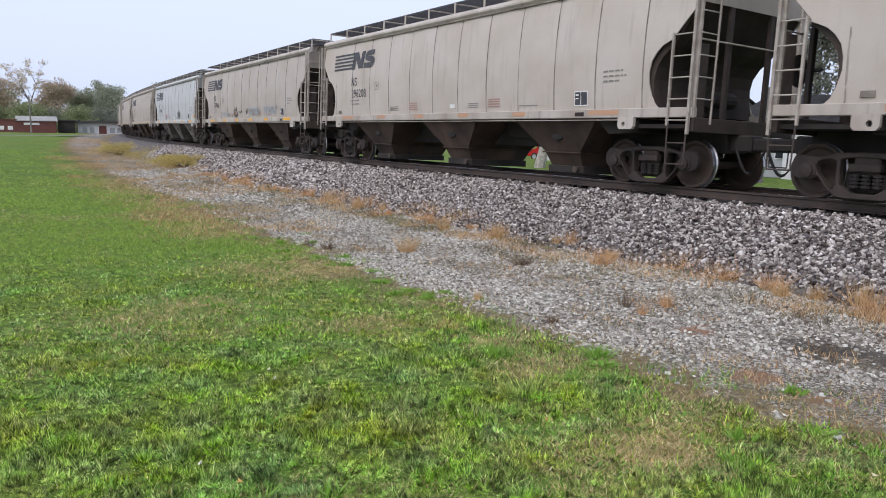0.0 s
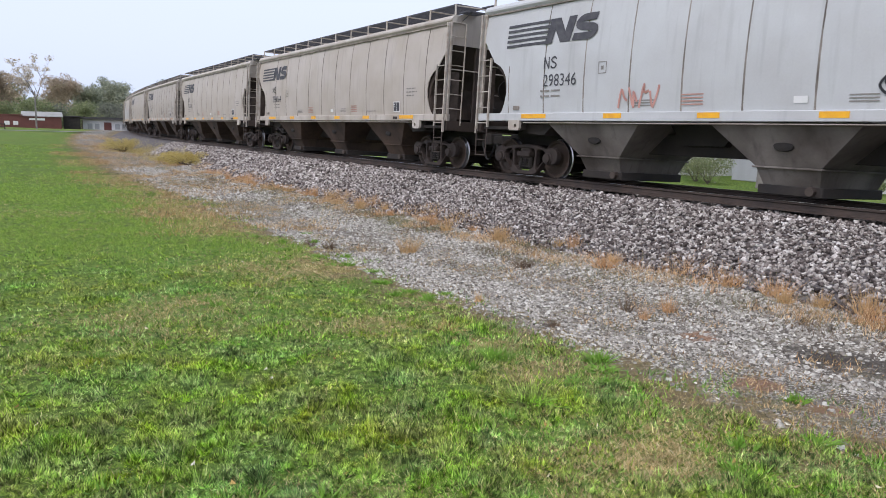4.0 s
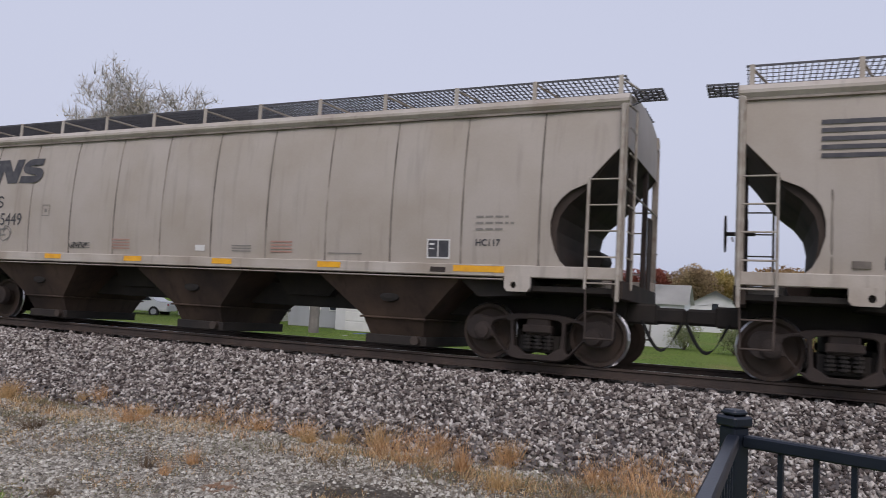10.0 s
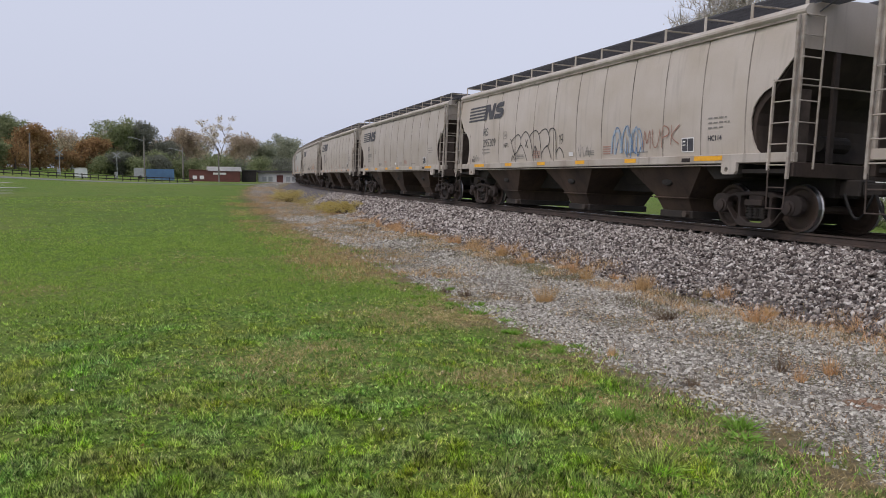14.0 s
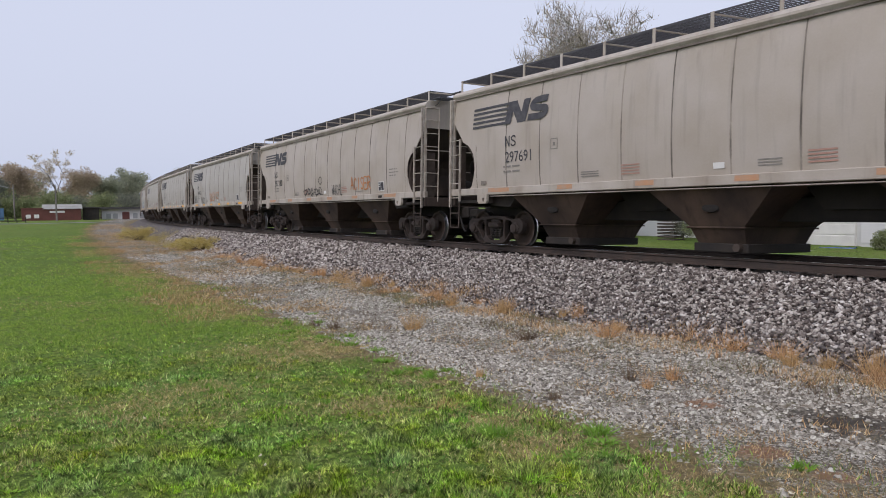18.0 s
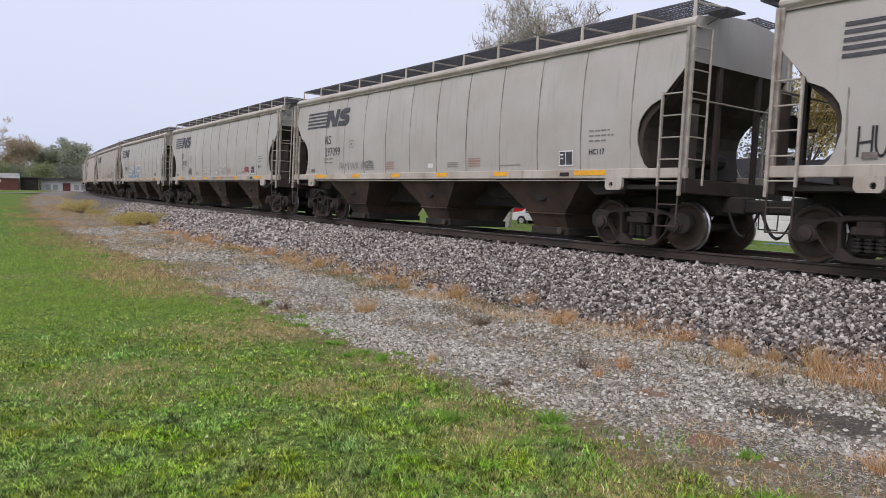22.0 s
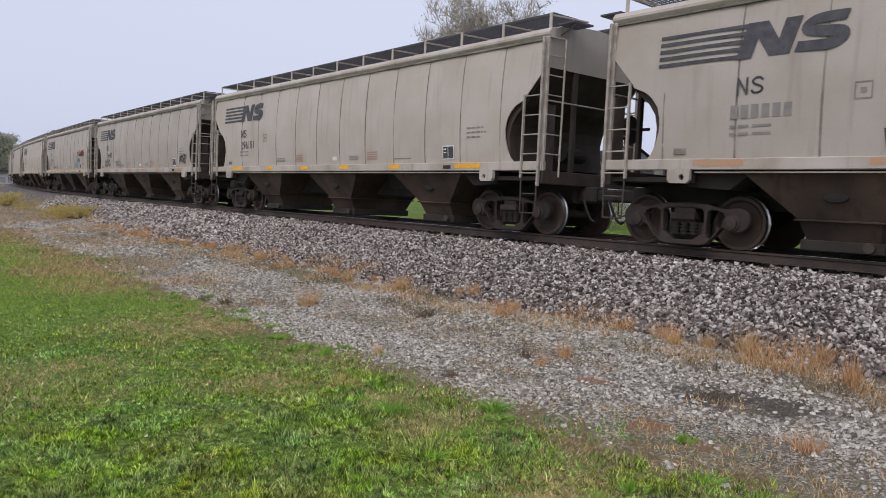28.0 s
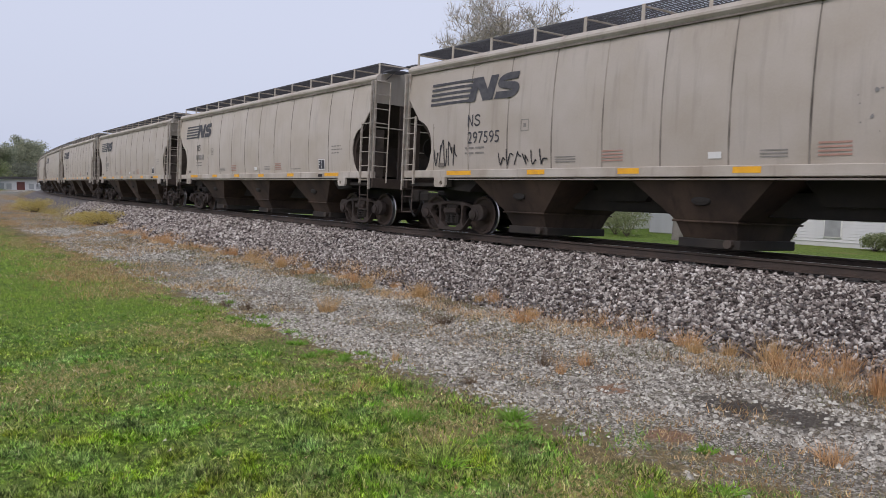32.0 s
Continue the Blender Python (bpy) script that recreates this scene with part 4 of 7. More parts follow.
        for a, b in zip(rings, rings[1:]):
            for j in range(5):
                bm.faces.new((a[j], a[(j + 1) % 5], b[(j + 1) % 5], b[j]))
        part("air_hose", bm, M_RUBBER, car)
    bm = add_lathe(bmesh.new(), [(0.28, -0.012), (0.28, 0.012)], 24)
    bmesh.ops.rotate(bm, verts=bm.verts, matrix=Matrix.Rotation(radians(90), 3, "Z"))
    bmesh.ops.translate(bm, verts=bm.verts, vec=(-8.62, -0.55, 2.15))
    add_tube(bm, (-8.62, -0.55, 2.15), (-8.2, -0.55, 2.15), 0.03, n=6)
    part("brake_wheel", bm, M_DARK, car, "round black hand-brake wheel")
    part("brake_cylinder", tube((7.7, -0.2, 1.75), (7.7, 0.5, 1.75), 0.16, n=12), M_DARK, car)
    part("air_reservoir", tube((-7.6, -0.6, 1.36), (-7.6, 0.6, 1.36), 0.17, n=12), M_UNDER, car)
    # underframe and hoppers, their colours darkened for the shade under the body
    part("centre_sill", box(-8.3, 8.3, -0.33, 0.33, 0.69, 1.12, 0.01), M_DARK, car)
    for cx in (-4.45, 0.0, 4.45):
        bm = bmesh.new()
        top = [(-1.42, -1.46), (1.42, -1.46), (1.42, 1.46), (-1.42, 1.46)]
        mid = [(-0.60, -1.10), (0.60, -1.10), (0.60, 1.10), (-0.60, 1.10)]
        bot = [(-0.52, -0.92), (0.52, -0.92), (0.52, 0.92), (-0.52, 0.92)]
        rings = [[bm.verts.new((cx + x, y, z)) for x, y in ring] for ring, z in ((top, 1.32), (mid, 0.58), (bot, 0.26))]
        for a, b in zip(rings, rings[1:]):
            for i in range(4):
                bm.faces.new((a[i], a[(i + 1) % 4], b[(i + 1) % 4], b[i]))
        bm.faces.new(rings[0][::-1])
        bm.faces.new(rings[-1])
        bmesh.ops.recalc_face_normals(bm, faces=bm.faces)
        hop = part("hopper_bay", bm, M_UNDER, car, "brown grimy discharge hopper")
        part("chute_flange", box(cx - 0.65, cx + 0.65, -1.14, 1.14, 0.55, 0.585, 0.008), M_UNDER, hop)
        part("discharge_gate", box(cx - 0.60, cx + 0.60, -0.97, 0.97, 0.10, 0.27, 0.015), M_DARK, hop)
        part("gate_capstan", add_lathe(bmesh.new(), [(0.08, -1.07), (0.08, -0.92)], 10), M_CASTING, hop).matrix_basis = Matrix.Translation((cx + 0.42, 0, 0.2))
        # added raised disc that stands in for a dark greasy smudge
        bm = add_lathe(bmesh.new(), [(0.17, -1.26), (0.15, -1.31), (0.07, -1.325)], 16)
        bmesh.ops.scale(bm, verts=bm.verts, vec=(1.2, 1, 0.55))
        part("inspection_cover", bm, M_DARK, hop, "greasy black oval smudge, shaped as a disc").matrix_basis = Matrix.Translation((cx, 0.02, 0.93))
    # slopes between the bays, near black to paint the shade of that recess
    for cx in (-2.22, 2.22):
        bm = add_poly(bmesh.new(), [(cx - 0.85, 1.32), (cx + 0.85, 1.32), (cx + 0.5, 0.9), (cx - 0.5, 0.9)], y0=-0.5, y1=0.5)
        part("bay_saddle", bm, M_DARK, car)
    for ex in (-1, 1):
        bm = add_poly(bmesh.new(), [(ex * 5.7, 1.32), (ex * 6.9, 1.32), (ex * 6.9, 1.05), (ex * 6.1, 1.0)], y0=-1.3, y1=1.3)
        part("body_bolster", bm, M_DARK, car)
    # trucks
    for ex in (-1, 1):
        tr = part("truck", box(-0.2, 0.2, -1.05, 1.05, 0.42, 0.78, 0.03), M_TRUCK, car, "cast-steel three-piece truck")
        tr.matrix_basis = Matrix.Translation((ex * 7.05, 0, 0))
        for sy in (-1, 1):
            half = [(0.0, 0.77), (0.42, 0.77), (0.64, 0.70), (0.82, 0.68), (0.98, 0.72), (1.12, 0.70), (1.21, 0.60), (1.22, 0.46), (1.16, 0.35), (1.02, 0.30), (0.84, 0.31), (0.76, 0.38), (0.68, 0.33), (0.50, 0.10), (0.38, 0.04), (0.0, 0.04)]
            outline = rounded(half + [(-x, z) for x, z in half[-2:0:-1]])
            holes = [rounded([(-0.36, 0.13), (0.36, 0.13), (0.41, 0.62), (0.33, 0.69), (-0.33, 0.69), (-0.41, 0.62)])]
            for k in (-1, 1):
                holes.append(rounded([(k * 0.47, 0.67), (k * 0.74, 0.64), (k * 0.80, 0.50), (k * 0.55, 0.17), (k * 0.45, 0.17), (k * 0.45, 0.5)]))
            bm = add_pierced(bmesh.new(), outline, holes, sy * 0.93, sy * 1.08)
            es = [e for e in bm.edges if len(e.link_faces) == 2 and e.calc_face_angle(0) > 1.2]
            bmesh.ops.bevel(bm, geom=es, offset=0.016, segments=1, affect="EDGES")
            part("side_frame", bm, M_TRUCK, tr)
            for k in (-1, 0, 1):
                bm = bmesh.new()
                for i in range(4):
                    z = 0.225 + 0.058 * i
                    add_tube(bm, (k * 0.17, sy * 0.99, z), (k * 0.17, sy * 0.99, z + 0.034), 0.078, n=10)
                add_tube(bm, (k * 0.17, sy * 0.99, 0.21), (k * 0.17, sy * 0.99, 0.48), 0.045, n=8)
                part("spring", bm, M_DARK, tr)
            part("bolster_end", box(-0.24, 0.24, min(sy * 0.95, sy * 1.12), max(sy * 0.95, sy * 1.12), 0.47, 0.60, 0.02), M_TRUCK, tr)
            for k in (-1, 1):
                bm = add_lathe(bmesh.new(), [(0.15, sy * 0.90), (0.15, sy * 1.10), (0.115, sy * 1.12), (0.115, sy * 1.16), (0.06, sy * 1.175)], 16)
                o = part("bearing_cap", bm, M_TRUCK, tr)
                o.matrix_basis = Matrix.Translation((k * 0.915, 0, 0.457))
        part("spring_plank", box(-0.34, 0.34, -0.92, 0.92, 0.16, 0.44, 0.02), M_DARK, tr)
        for k in (-1, 1):
            part("brake_beam", box(k * 0.42 - 0.06, k * 0.42 + 0.06, -0.72, 0.72, 0.20, 0.52, 0.02), M_DARK, tr)
            bm = bmesh.new()
            for sy in (-1, 1):
                prof_w = [(0.10, sy * 0.64), (0.16, sy * 0.66), (0.34, sy * 0.70), (0.39, sy * 0.685), (0.485, sy * 0.685), (0.485, sy * 0.71), (0.457, sy * 0.725), (0.455, sy * 0.815), (0.40, sy * 0.815), (0.36, sy * 0.765), (0.18, sy * 0.75), (0.10, sy * 0.79)]
                add_lathe(bm, prof_w, 24)
            add_tube(bm, (0, -0.9, 0), (0, 0.9, 0), 0.08, n=10)
            ws = part("wheelset", bm, M_WHEEL, tr, "rusty wheels with bright treads")
            ws.data.materials.append(M_TREAD)
            for f in ws.data.polygons:
                c = f.center
                if math.hypot(c.x, c.z) > 0.44 and 0.70 < abs(c.y) < 0.82:
                    f.material_index = 1
            ws.matrix_basis = Matrix.Translation((k * 0.915, 0, 0.457))
    decals(car)
    return car


def skin(name, pieces, material, parent, label="", lift=0.007):
    """Paint on the lawn-side sheet: pieces are outlines of (x, z)."""
    vs, fs = [], []
    for pts in pieces:
        fs.append(tuple(range(len(vs), len(vs) + len(pts))))
        vs += [(x, -(side_y(z) + lift), z) for x, z in pts]
    return flat_mesh(name, vs, fs, material, parent, label)


def slabs(outline, step=0.12):
    """An upright outline cut into level bands, so that it follows the curved side."""
    lo, hi = min(z for _, z in outline), max(z for _, z in outline)
    n = max(1, int((hi - lo) / step))
    rows = []
    for i in range(n + 1):
        z = lo + (hi - lo) * min(max(i / n, 0.002), 0.998)
        xs = [ax + (bx - ax) * (z - az) / (bz - az) for (ax, az), (bx, bz) in zip(outline, outline[1:] + outline[:1]) if (az <= z) != (bz <= z)]
        rows.append((z, min(xs), max(xs)))
    return [[(a0, za), (a1, za), (b1, zb), (b0, zb)] for (za, a0, a1), (zb, b0, b1) in zip(rows, rows[1:])]


def stroke(path, w):
    """One outline round a thick line."""
    left, right = [], []
    for i, (x, z) in enumerate(path):
        (ax, az), (bx, bz) = path[max(i - 1, 0)], path[min(i + 1, len(path) - 1)]
        d = math.hypot(bx - ax, bz - az)
        nx, nz = -(bz - az) / d * w / 2, (bx - ax) / d * w / 2
        left.append((x + nx, z + nz))
        right.append((x - nx, z - nz))
    return left + right[::-1]


def bar(x, z, w, h, slant=0.0):
    return [(x, z), (x + w, z), (x + w + slant * h, z + h), (x + slant * h, z + h)]


def decals(car):
    """Painted marks that every wagon has."""
    sl = 0.28
    pieces = [bar(-7.40 + 0.0 * i, 3.06 + 0.118 * i, 1.50 + 0.02 * i, 0.062, 0.1) for i in range(5)]
    skin("painted_stripe", pieces, M_INK, car, "five dark painted stripes")
    z0, z1 = 3.05, 3.60
    h = z1 - z0
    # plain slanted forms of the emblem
    zig = [(0, 0), (0.22, 0), (0.22, 0.30), (0.46, 0), (0.74, 0), (0.74, h), (0.52, h), (0.52, 0.25), (0.28, h), (0, h)]
    skin("painted_emblem", [[(-6.00 + 1.14 * x + sl * z, z0 + z) for x, z in zig]], M_INK, car, "bold dark slanted emblem shape", 0.009)
    bend = flowing([(0.0, 0.085), (0.30, 0.075), (0.50, 0.09), (0.565, 0.165), (0.50, 0.245), (0.30, 0.275), (0.11, 0.31), (0.055, 0.385), (0.13, 0.455), (0.30, 0.475), (0.53, 0.468)], 3)
    skin("painted_emblem", [[(-5.09 + 1.12 * x + sl * z, z0 + z) for x, z in stroke(bend, 0.155)]], M_INK, car, "bold dark slanted emblem shape", 0.010)
    strokes = ribbon([(-5.93, 2.50), (-5.93, 2.745)], 0.036) + ribbon([(-5.93, 2.745), (-5.78, 2.50)], 0.036) + ribbon([(-5.78, 2.50), (-5.78, 2.745)], 0.036)
    strokes += ribbon(flowing([(-5.70, 2.545), (-5.66, 2.51), (-5.58, 2.51), (-5.53, 2.56), (-5.57, 2.61), (-5.65, 2.64), (-5.69, 2.69), (-5.64, 2.735), (-5.57, 2.735), (-5.53, 2.70)], 3), 0.034)
    skin("owner_mark", strokes, M_INK, car, "small dark painted mark")
    small = []
    for z in (1.98, 1.86):
        x = -6.03
        for w in (0.08, 0.17, 0.30):
            small.append(bar(x, z, w, 0.04))
            x += w + 0.06
    for i in range(3):
        small.append(bar(-3.2, 1.62 + 0.05 * i, 0.55, 0.02))
        small.append(bar(1.15, 1.62 + 0.05 * i, 0.45, 0.02))
    small.append(bar(3.3, 1.62, 0.7, 0.02))
    for i, w in enumerate((0.55, 0.60, 0.35)):
        if w:
            x = 6.1
            while x < 6.1 + w:
                ww = (0.13, 0.06, 0.10)[int(x * 37) % 3]
                small.append(bar(x, 2.25 - 0.10 * i, ww, 0.032))
                x += ww + 0.035
    tagged(skin("stencil_lettering", small, M_FAINT, car, "rows of small illegible stencilled lettering"), kind="stuff")
    frame_b = [bar(-4.20, 2.30, 0.24, 0.018), bar(-4.20, 2.53, 0.24, 0.018), bar(-4.20, 2.318, 0.018, 0.212), bar(-3.978, 2.318, 0.018, 0.212), bar(-4.12, 2.38, 0.08, 0.08)]
    skin("inspection_box", frame_b, M_FAINT, car)
    tagged(skin("red_stencil", [bar(2.05, 1.62 + 0.06 * i, 0.48, 0.03) for i in range(4)] + [bar(-2.0, 1.62 + 0.06 * i, 0.5, 0.025) for i in range(4)], M_REDINK, car, "small illegible red lettering"), kind="stuff")
    pl = skin("consolidated_stencil", [bar(5.24, 1.58, 0.42, 0.32)], M_WHITE, car, "white-framed black data panel", 0.006)
    skin("panel_field", [bar(5.265, 1.605, 0.17, 0.27), bar(5.455, 1.605, 0.18, 0.27)], M_INK, pl, "", 0.010)
    skin("panel_line", [bar(5.29, 1.80, 0.09, 0.03), bar(5.29, 1.73, 0.09, 0.02)], M_WHITE, pl, "", 0.013)
    skin("white_placard", [bar(0.25, 1.62, 0.24, 0.11)], M_WHITE, car)
    part("placard_holder", box(-7.02, -6.80, -1.555, -1.53, 1.58, 1.68, 0.004), M_SEAM, car)
    part("sill_step_pocket", box(5.35, 5.62, -1.612, -1.59, 1.36, 1.44, 0.004), M_TRUCK, car)


def sill_marks(car, bright):
    m = M_YELLOW if bright else M_FADED
    for x0, x1 in ((-6.62, -5.74), (-3.92, -3.42), (-1.56, -1.08), (0.74, 1.22), (3.14, 3.62), (5.76, 6.63)):
        part("reflector_strip", box(x0, x1, -1.6055, -1.598, 1.375, 1.475), m, car)


def lettering(car, name, text, x, z0, size, material, bold=0.004):
    cu = bpy.data.curves.new(name, "FONT")
    cu.body, cu.size, cu.resolution_u, cu.offset = text, size, 3, bold
    t = bpy.data.objects.new(name, cu)
    scene.collection.objects.link(t)
    bpy.context.view_layer.update()
    me = bpy.data.meshes.new_from_object(t.evaluated_get(bpy.context.evaluated_depsgraph_get()))
    bpy.data.objects.remove(t)
    for v in me.vertices:
        z = z0 + v.co.y
        v.co = (x + v.co.x * 0.96, -(side_y(z) + 0.008), z)
    me.materials.clear()
    me.materials.append(material)
    ob = new(name, me)
    ob.parent = car
    return ob


def ribbon(path, w):
    """A stroke of even width along (x, z) points."""
    out = []
    for (x0, z0), (x1, z1) in zip(path, path[1:]):
        d = math.hypot(x1 - x0, z1 - z0) or 1e-6
        nx, nz = -(z1 - z0) / d * w / 2, (x1 - x0) / d * w / 2
        ex, ez = (x1 - x0) / d * w * 0.3, (z1 - z0) / d * w * 0.3
        out.append([(x0 - ex - nx, z0 - ez - nz), (x1 + ex - nx, z1 + ez - nz), (x1 + ex + nx, z1 + ez + nz), (x0 - ex + nx, z0 - ez + nz)])
    return out


def flowing(path, n=4):
    """A rounder line through the points."""
    out = []
    for i in range(len(path) - 1):
        p0, p1, p2, p3 = path[max(i - 1, 0)], path[i], path[i + 1], path[min(i + 2, len(path) - 1)]
        for k in range(n):
            t = k / n
            out.append(tuple(0.5 * (2 * b + (c - a) * t + (2 * a - 5 * b + 4 * c - d) * t * t + (3 * b - a - 3 * c + d) * t ** 3) for a, b, c, d in zip(p0, p1, p2, p3)))
    return out + [path[-1]]


def scrawl(car, x, z, w, h, colour, letters=4, width=0.03, seed=0, kind="tag", lift=0.011):
    """Sprayed marks that spell nothing: loops, strokes or filled block forms."""
    r = random.Random(seed)
    step = w / letters
    marks = []
    for i in range(letters):
        cx = x + step * (i + 0.5)
        pieces = []
        if kind == "loops":
            a0, rx, rz, turns = r.uniform(0, 6), step * r.uniform(0.35, 0.6), h * r.uniform(0.32, 0.5), r.randint(8, 13)
            path = [(cx + rx * math.cos(a0 + 1.15 * k) * r.uniform(0.45, 1.0) + 0.05 * k * step * r.uniform(-1, 1), z + h * 0.5 + rz * math.sin(a0 + 1.15 * k) * r.uniform(0.5, 1.0)) for k in range(turns)]
            if r.random() < 0.5:
                path.append((cx + r.uniform(-0.6, 0.6) * step, z + r.choice((0, 1)) * h))
            pieces = ribbon(flowing(path), width)
        elif kind == "bubble":
            n = 8
            path = [(cx - step * 0.55 + step * 1.1 * k / n, z + h * (0.12 + r.uniform(0.7, 0.88) * math.sin(math.pi * k / n) ** 0.5)) for k in range(n + 1)]
            pieces = ribbon(flowing(path, 2), width)
            pieces += ribbon([(cx + r.uniform(-0.15, 0.15) * step, z + h * r.uniform(0.5, 0.7)), (cx + r.uniform(-0.2, 0.2) * step, z + h * 0.08)], width)
        elif kind == "block":
            wd = step * 0.26
            pieces = [bar(cx - step * 0.44, z, wd, h * r.uniform(0.85, 1), 0.05), bar(cx + step * 0.14, z, wd, h * r.uniform(0.75, 1), 0.05), bar(cx - step * 0.3, z + h * r.choice((0.0, 0.4, 0.7)), step * 0.6, h * 0.22)]
        else:
            up = r.random() < 0.5
            path = [(cx - step * 0.4, z + (h if up else 0) * r.uniform(0.6, 1)), (cx + r.uniform(-0.3, 0.1) * step, z + (0 if up else h) * r.uniform(0.7, 1)), (cx + r.uniform(-0.1, 0.4) * step, z + h * r.uniform(0.2, 0.8)), (cx + step * r.uniform(0.2, 0.5), z + h * r.uniform(0, 1))]
            pieces = ribbon(flowing(path, 3), width)
        marks += pieces
    tagged(skin("graffiti", marks, M_SPRAY[colour], car, "sprayed %s graffiti strokes" % colour, lift), kind="stuff")


# letters as strokes in a unit box
LETTERS = {
    "A": [[(0, 0), (0.45, 1), (0.55, 1), (1, 0)], [(0.2, 0.4), (0.8, 0.4)]], "C": [[(0.95, 0.8), (0.5, 1), (0.05, 0.6), (0.2, 0.1), (0.6, 0), (0.95, 0.2)]],
    "D": [[(0.1, 0), (0.1, 1), (0.7, 0.9), (1, 0.5), (0.7, 0.1), (0.1, 0)]], "E": [[(1, 1), (0, 1), (0, 0), (1, 0)], [(0, 0.5), (0.8, 0.5)]],
    "H": [[(0, 0), (0, 1)], [(1, 0), (1, 1)], [(0, 0.45), (1, 0.5)]], "I": [[(0.5, 0), (0.5, 1)]], "K": [[(0, 0), (0, 1)], [(1, 1), (0.05, 0.45), (1, 0)]],
    "L": [[(0, 1), (0, 0), (1, 0)]], "M": [[(0, 0), (0.15, 1), (0.5, 0.3), (0.85, 1), (1, 0)]], "N": [[(0, 0), (0, 1), (1, 0), (1, 1)]],
    "O": [[(0.5, 1), (0, 0.7), (0, 0.3), (0.5, 0), (1, 0.3), (1, 0.7), (0.5, 1)]], "P": [[(0.1, -0.1), (0.1, 1), (0.8, 0.95), (0.9, 0.6), (0.1, 0.45)]],
    "Q": [[(0.5, 1), (0, 0.7), (0, 0.3), (0.5, 0), (1, 0.3), (1, 0.7), (0.5, 1)], [(0.6, 0.3), (1, -0.1)]], "R": [[(0, 0), (0, 1), (0.8, 0.95), (0.9, 0.6), (0.1, 0.48), (1, 0)]],
    "S": [[(0.95, 0.85), (0.5, 1), (0.05, 0.78), (0.5, 0.5), (0.95, 0.22), (0.5, 0), (0.05, 0.15)]], "T": [[(0.5, 0), (0.5, 1)], [(0, 1), (1, 1)]],
    "U": [[(0, 1), (0.05, 0.3), (0.4, 0), (0.8, 0.2), (1, 1)]], "W": [[(0, 1), (0.2, 0), (0.5, 0.7), (0.8, 0), (1, 1)]], "X": [[(0, 0), (1, 1)], [(0, 1), (1, 0)]],
    "Y": [[(0, 1), (0.5, 0.5), (1, 1)], [(0.5, 0.5), (0.4, 0)]], "1": [[(0.2, 0.8), (0.6, 1), (0.5, 0)]], "2": [[(0, 0.8), (0.5, 1), (0.9, 0.7), (0, 0), (1, 0)]],
    "5": [[(0.9, 1), (0.1, 1), (0.05, 0.55), (0.6, 0.6), (0.95, 0.3), (0.5, 0), (0, 0.1)]], "6": [[(0.9, 0.95), (0.3, 0.8), (0, 0.3), (0.4, 0), (0.95, 0.2), (0.7, 0.5), (0.1, 0.4)]],
    "7": [[(0, 0.95), (1, 1), (0.4, 0)], [(0.2, 0.5), (0.8, 0.5)]], ":": [[(0.4, 0.3), (0.5, 0.35)], [(0.4, 0.65), (0.5, 0.7)]], " ": []}


def sprayed_word(car, text, x, z, w, h, colour, width, lift, rise=0.0, round_off=True):
    """Hand-sprayed letters, stroke by stroke."""
    step, marks = w / len(text), []
    for i, ch in enumerate(text):
        for path in LETTERS[ch]:
            pts = [(x + step * (i + 0.08 + 0.8 * a) + 0.06 * step * b, z + h * b + rise * i / len(text)) for a, b in path]
            marks += ribbon(flowing(pts, 3) if round_off and len(pts) > 2 else pts, width)
    tagged(skin("graffiti", marks, M_SPRAY[colour], car, "sprayed %s graffiti letters" % colour, lift), kind="stuff")


def flaking(car, x, z, w, h, colour, count, seed, lift=0.008):
    """Flakes of lost paint, denser towards the middle."""
    r, flakes = random.Random(seed), []
    for _ in range(count):
        cx, cz, d = x + w * r.betavariate(2, 2), z + h * r.betavariate(2, 2), 0.012 + 0.075 * r.random() ** 3
        flakes.append([(cx + d * r.uniform(0.6, 1.4) * math.cos(1.05 * j), cz + d * r.uniform(0.5, 1.2) * math.sin(1.05 * j)) for j in range(6)])
    tagged(skin("flaked_paint", flakes, M_SPRAY[colour], car, "flaking patch of lost paint", lift), kind="stuff")


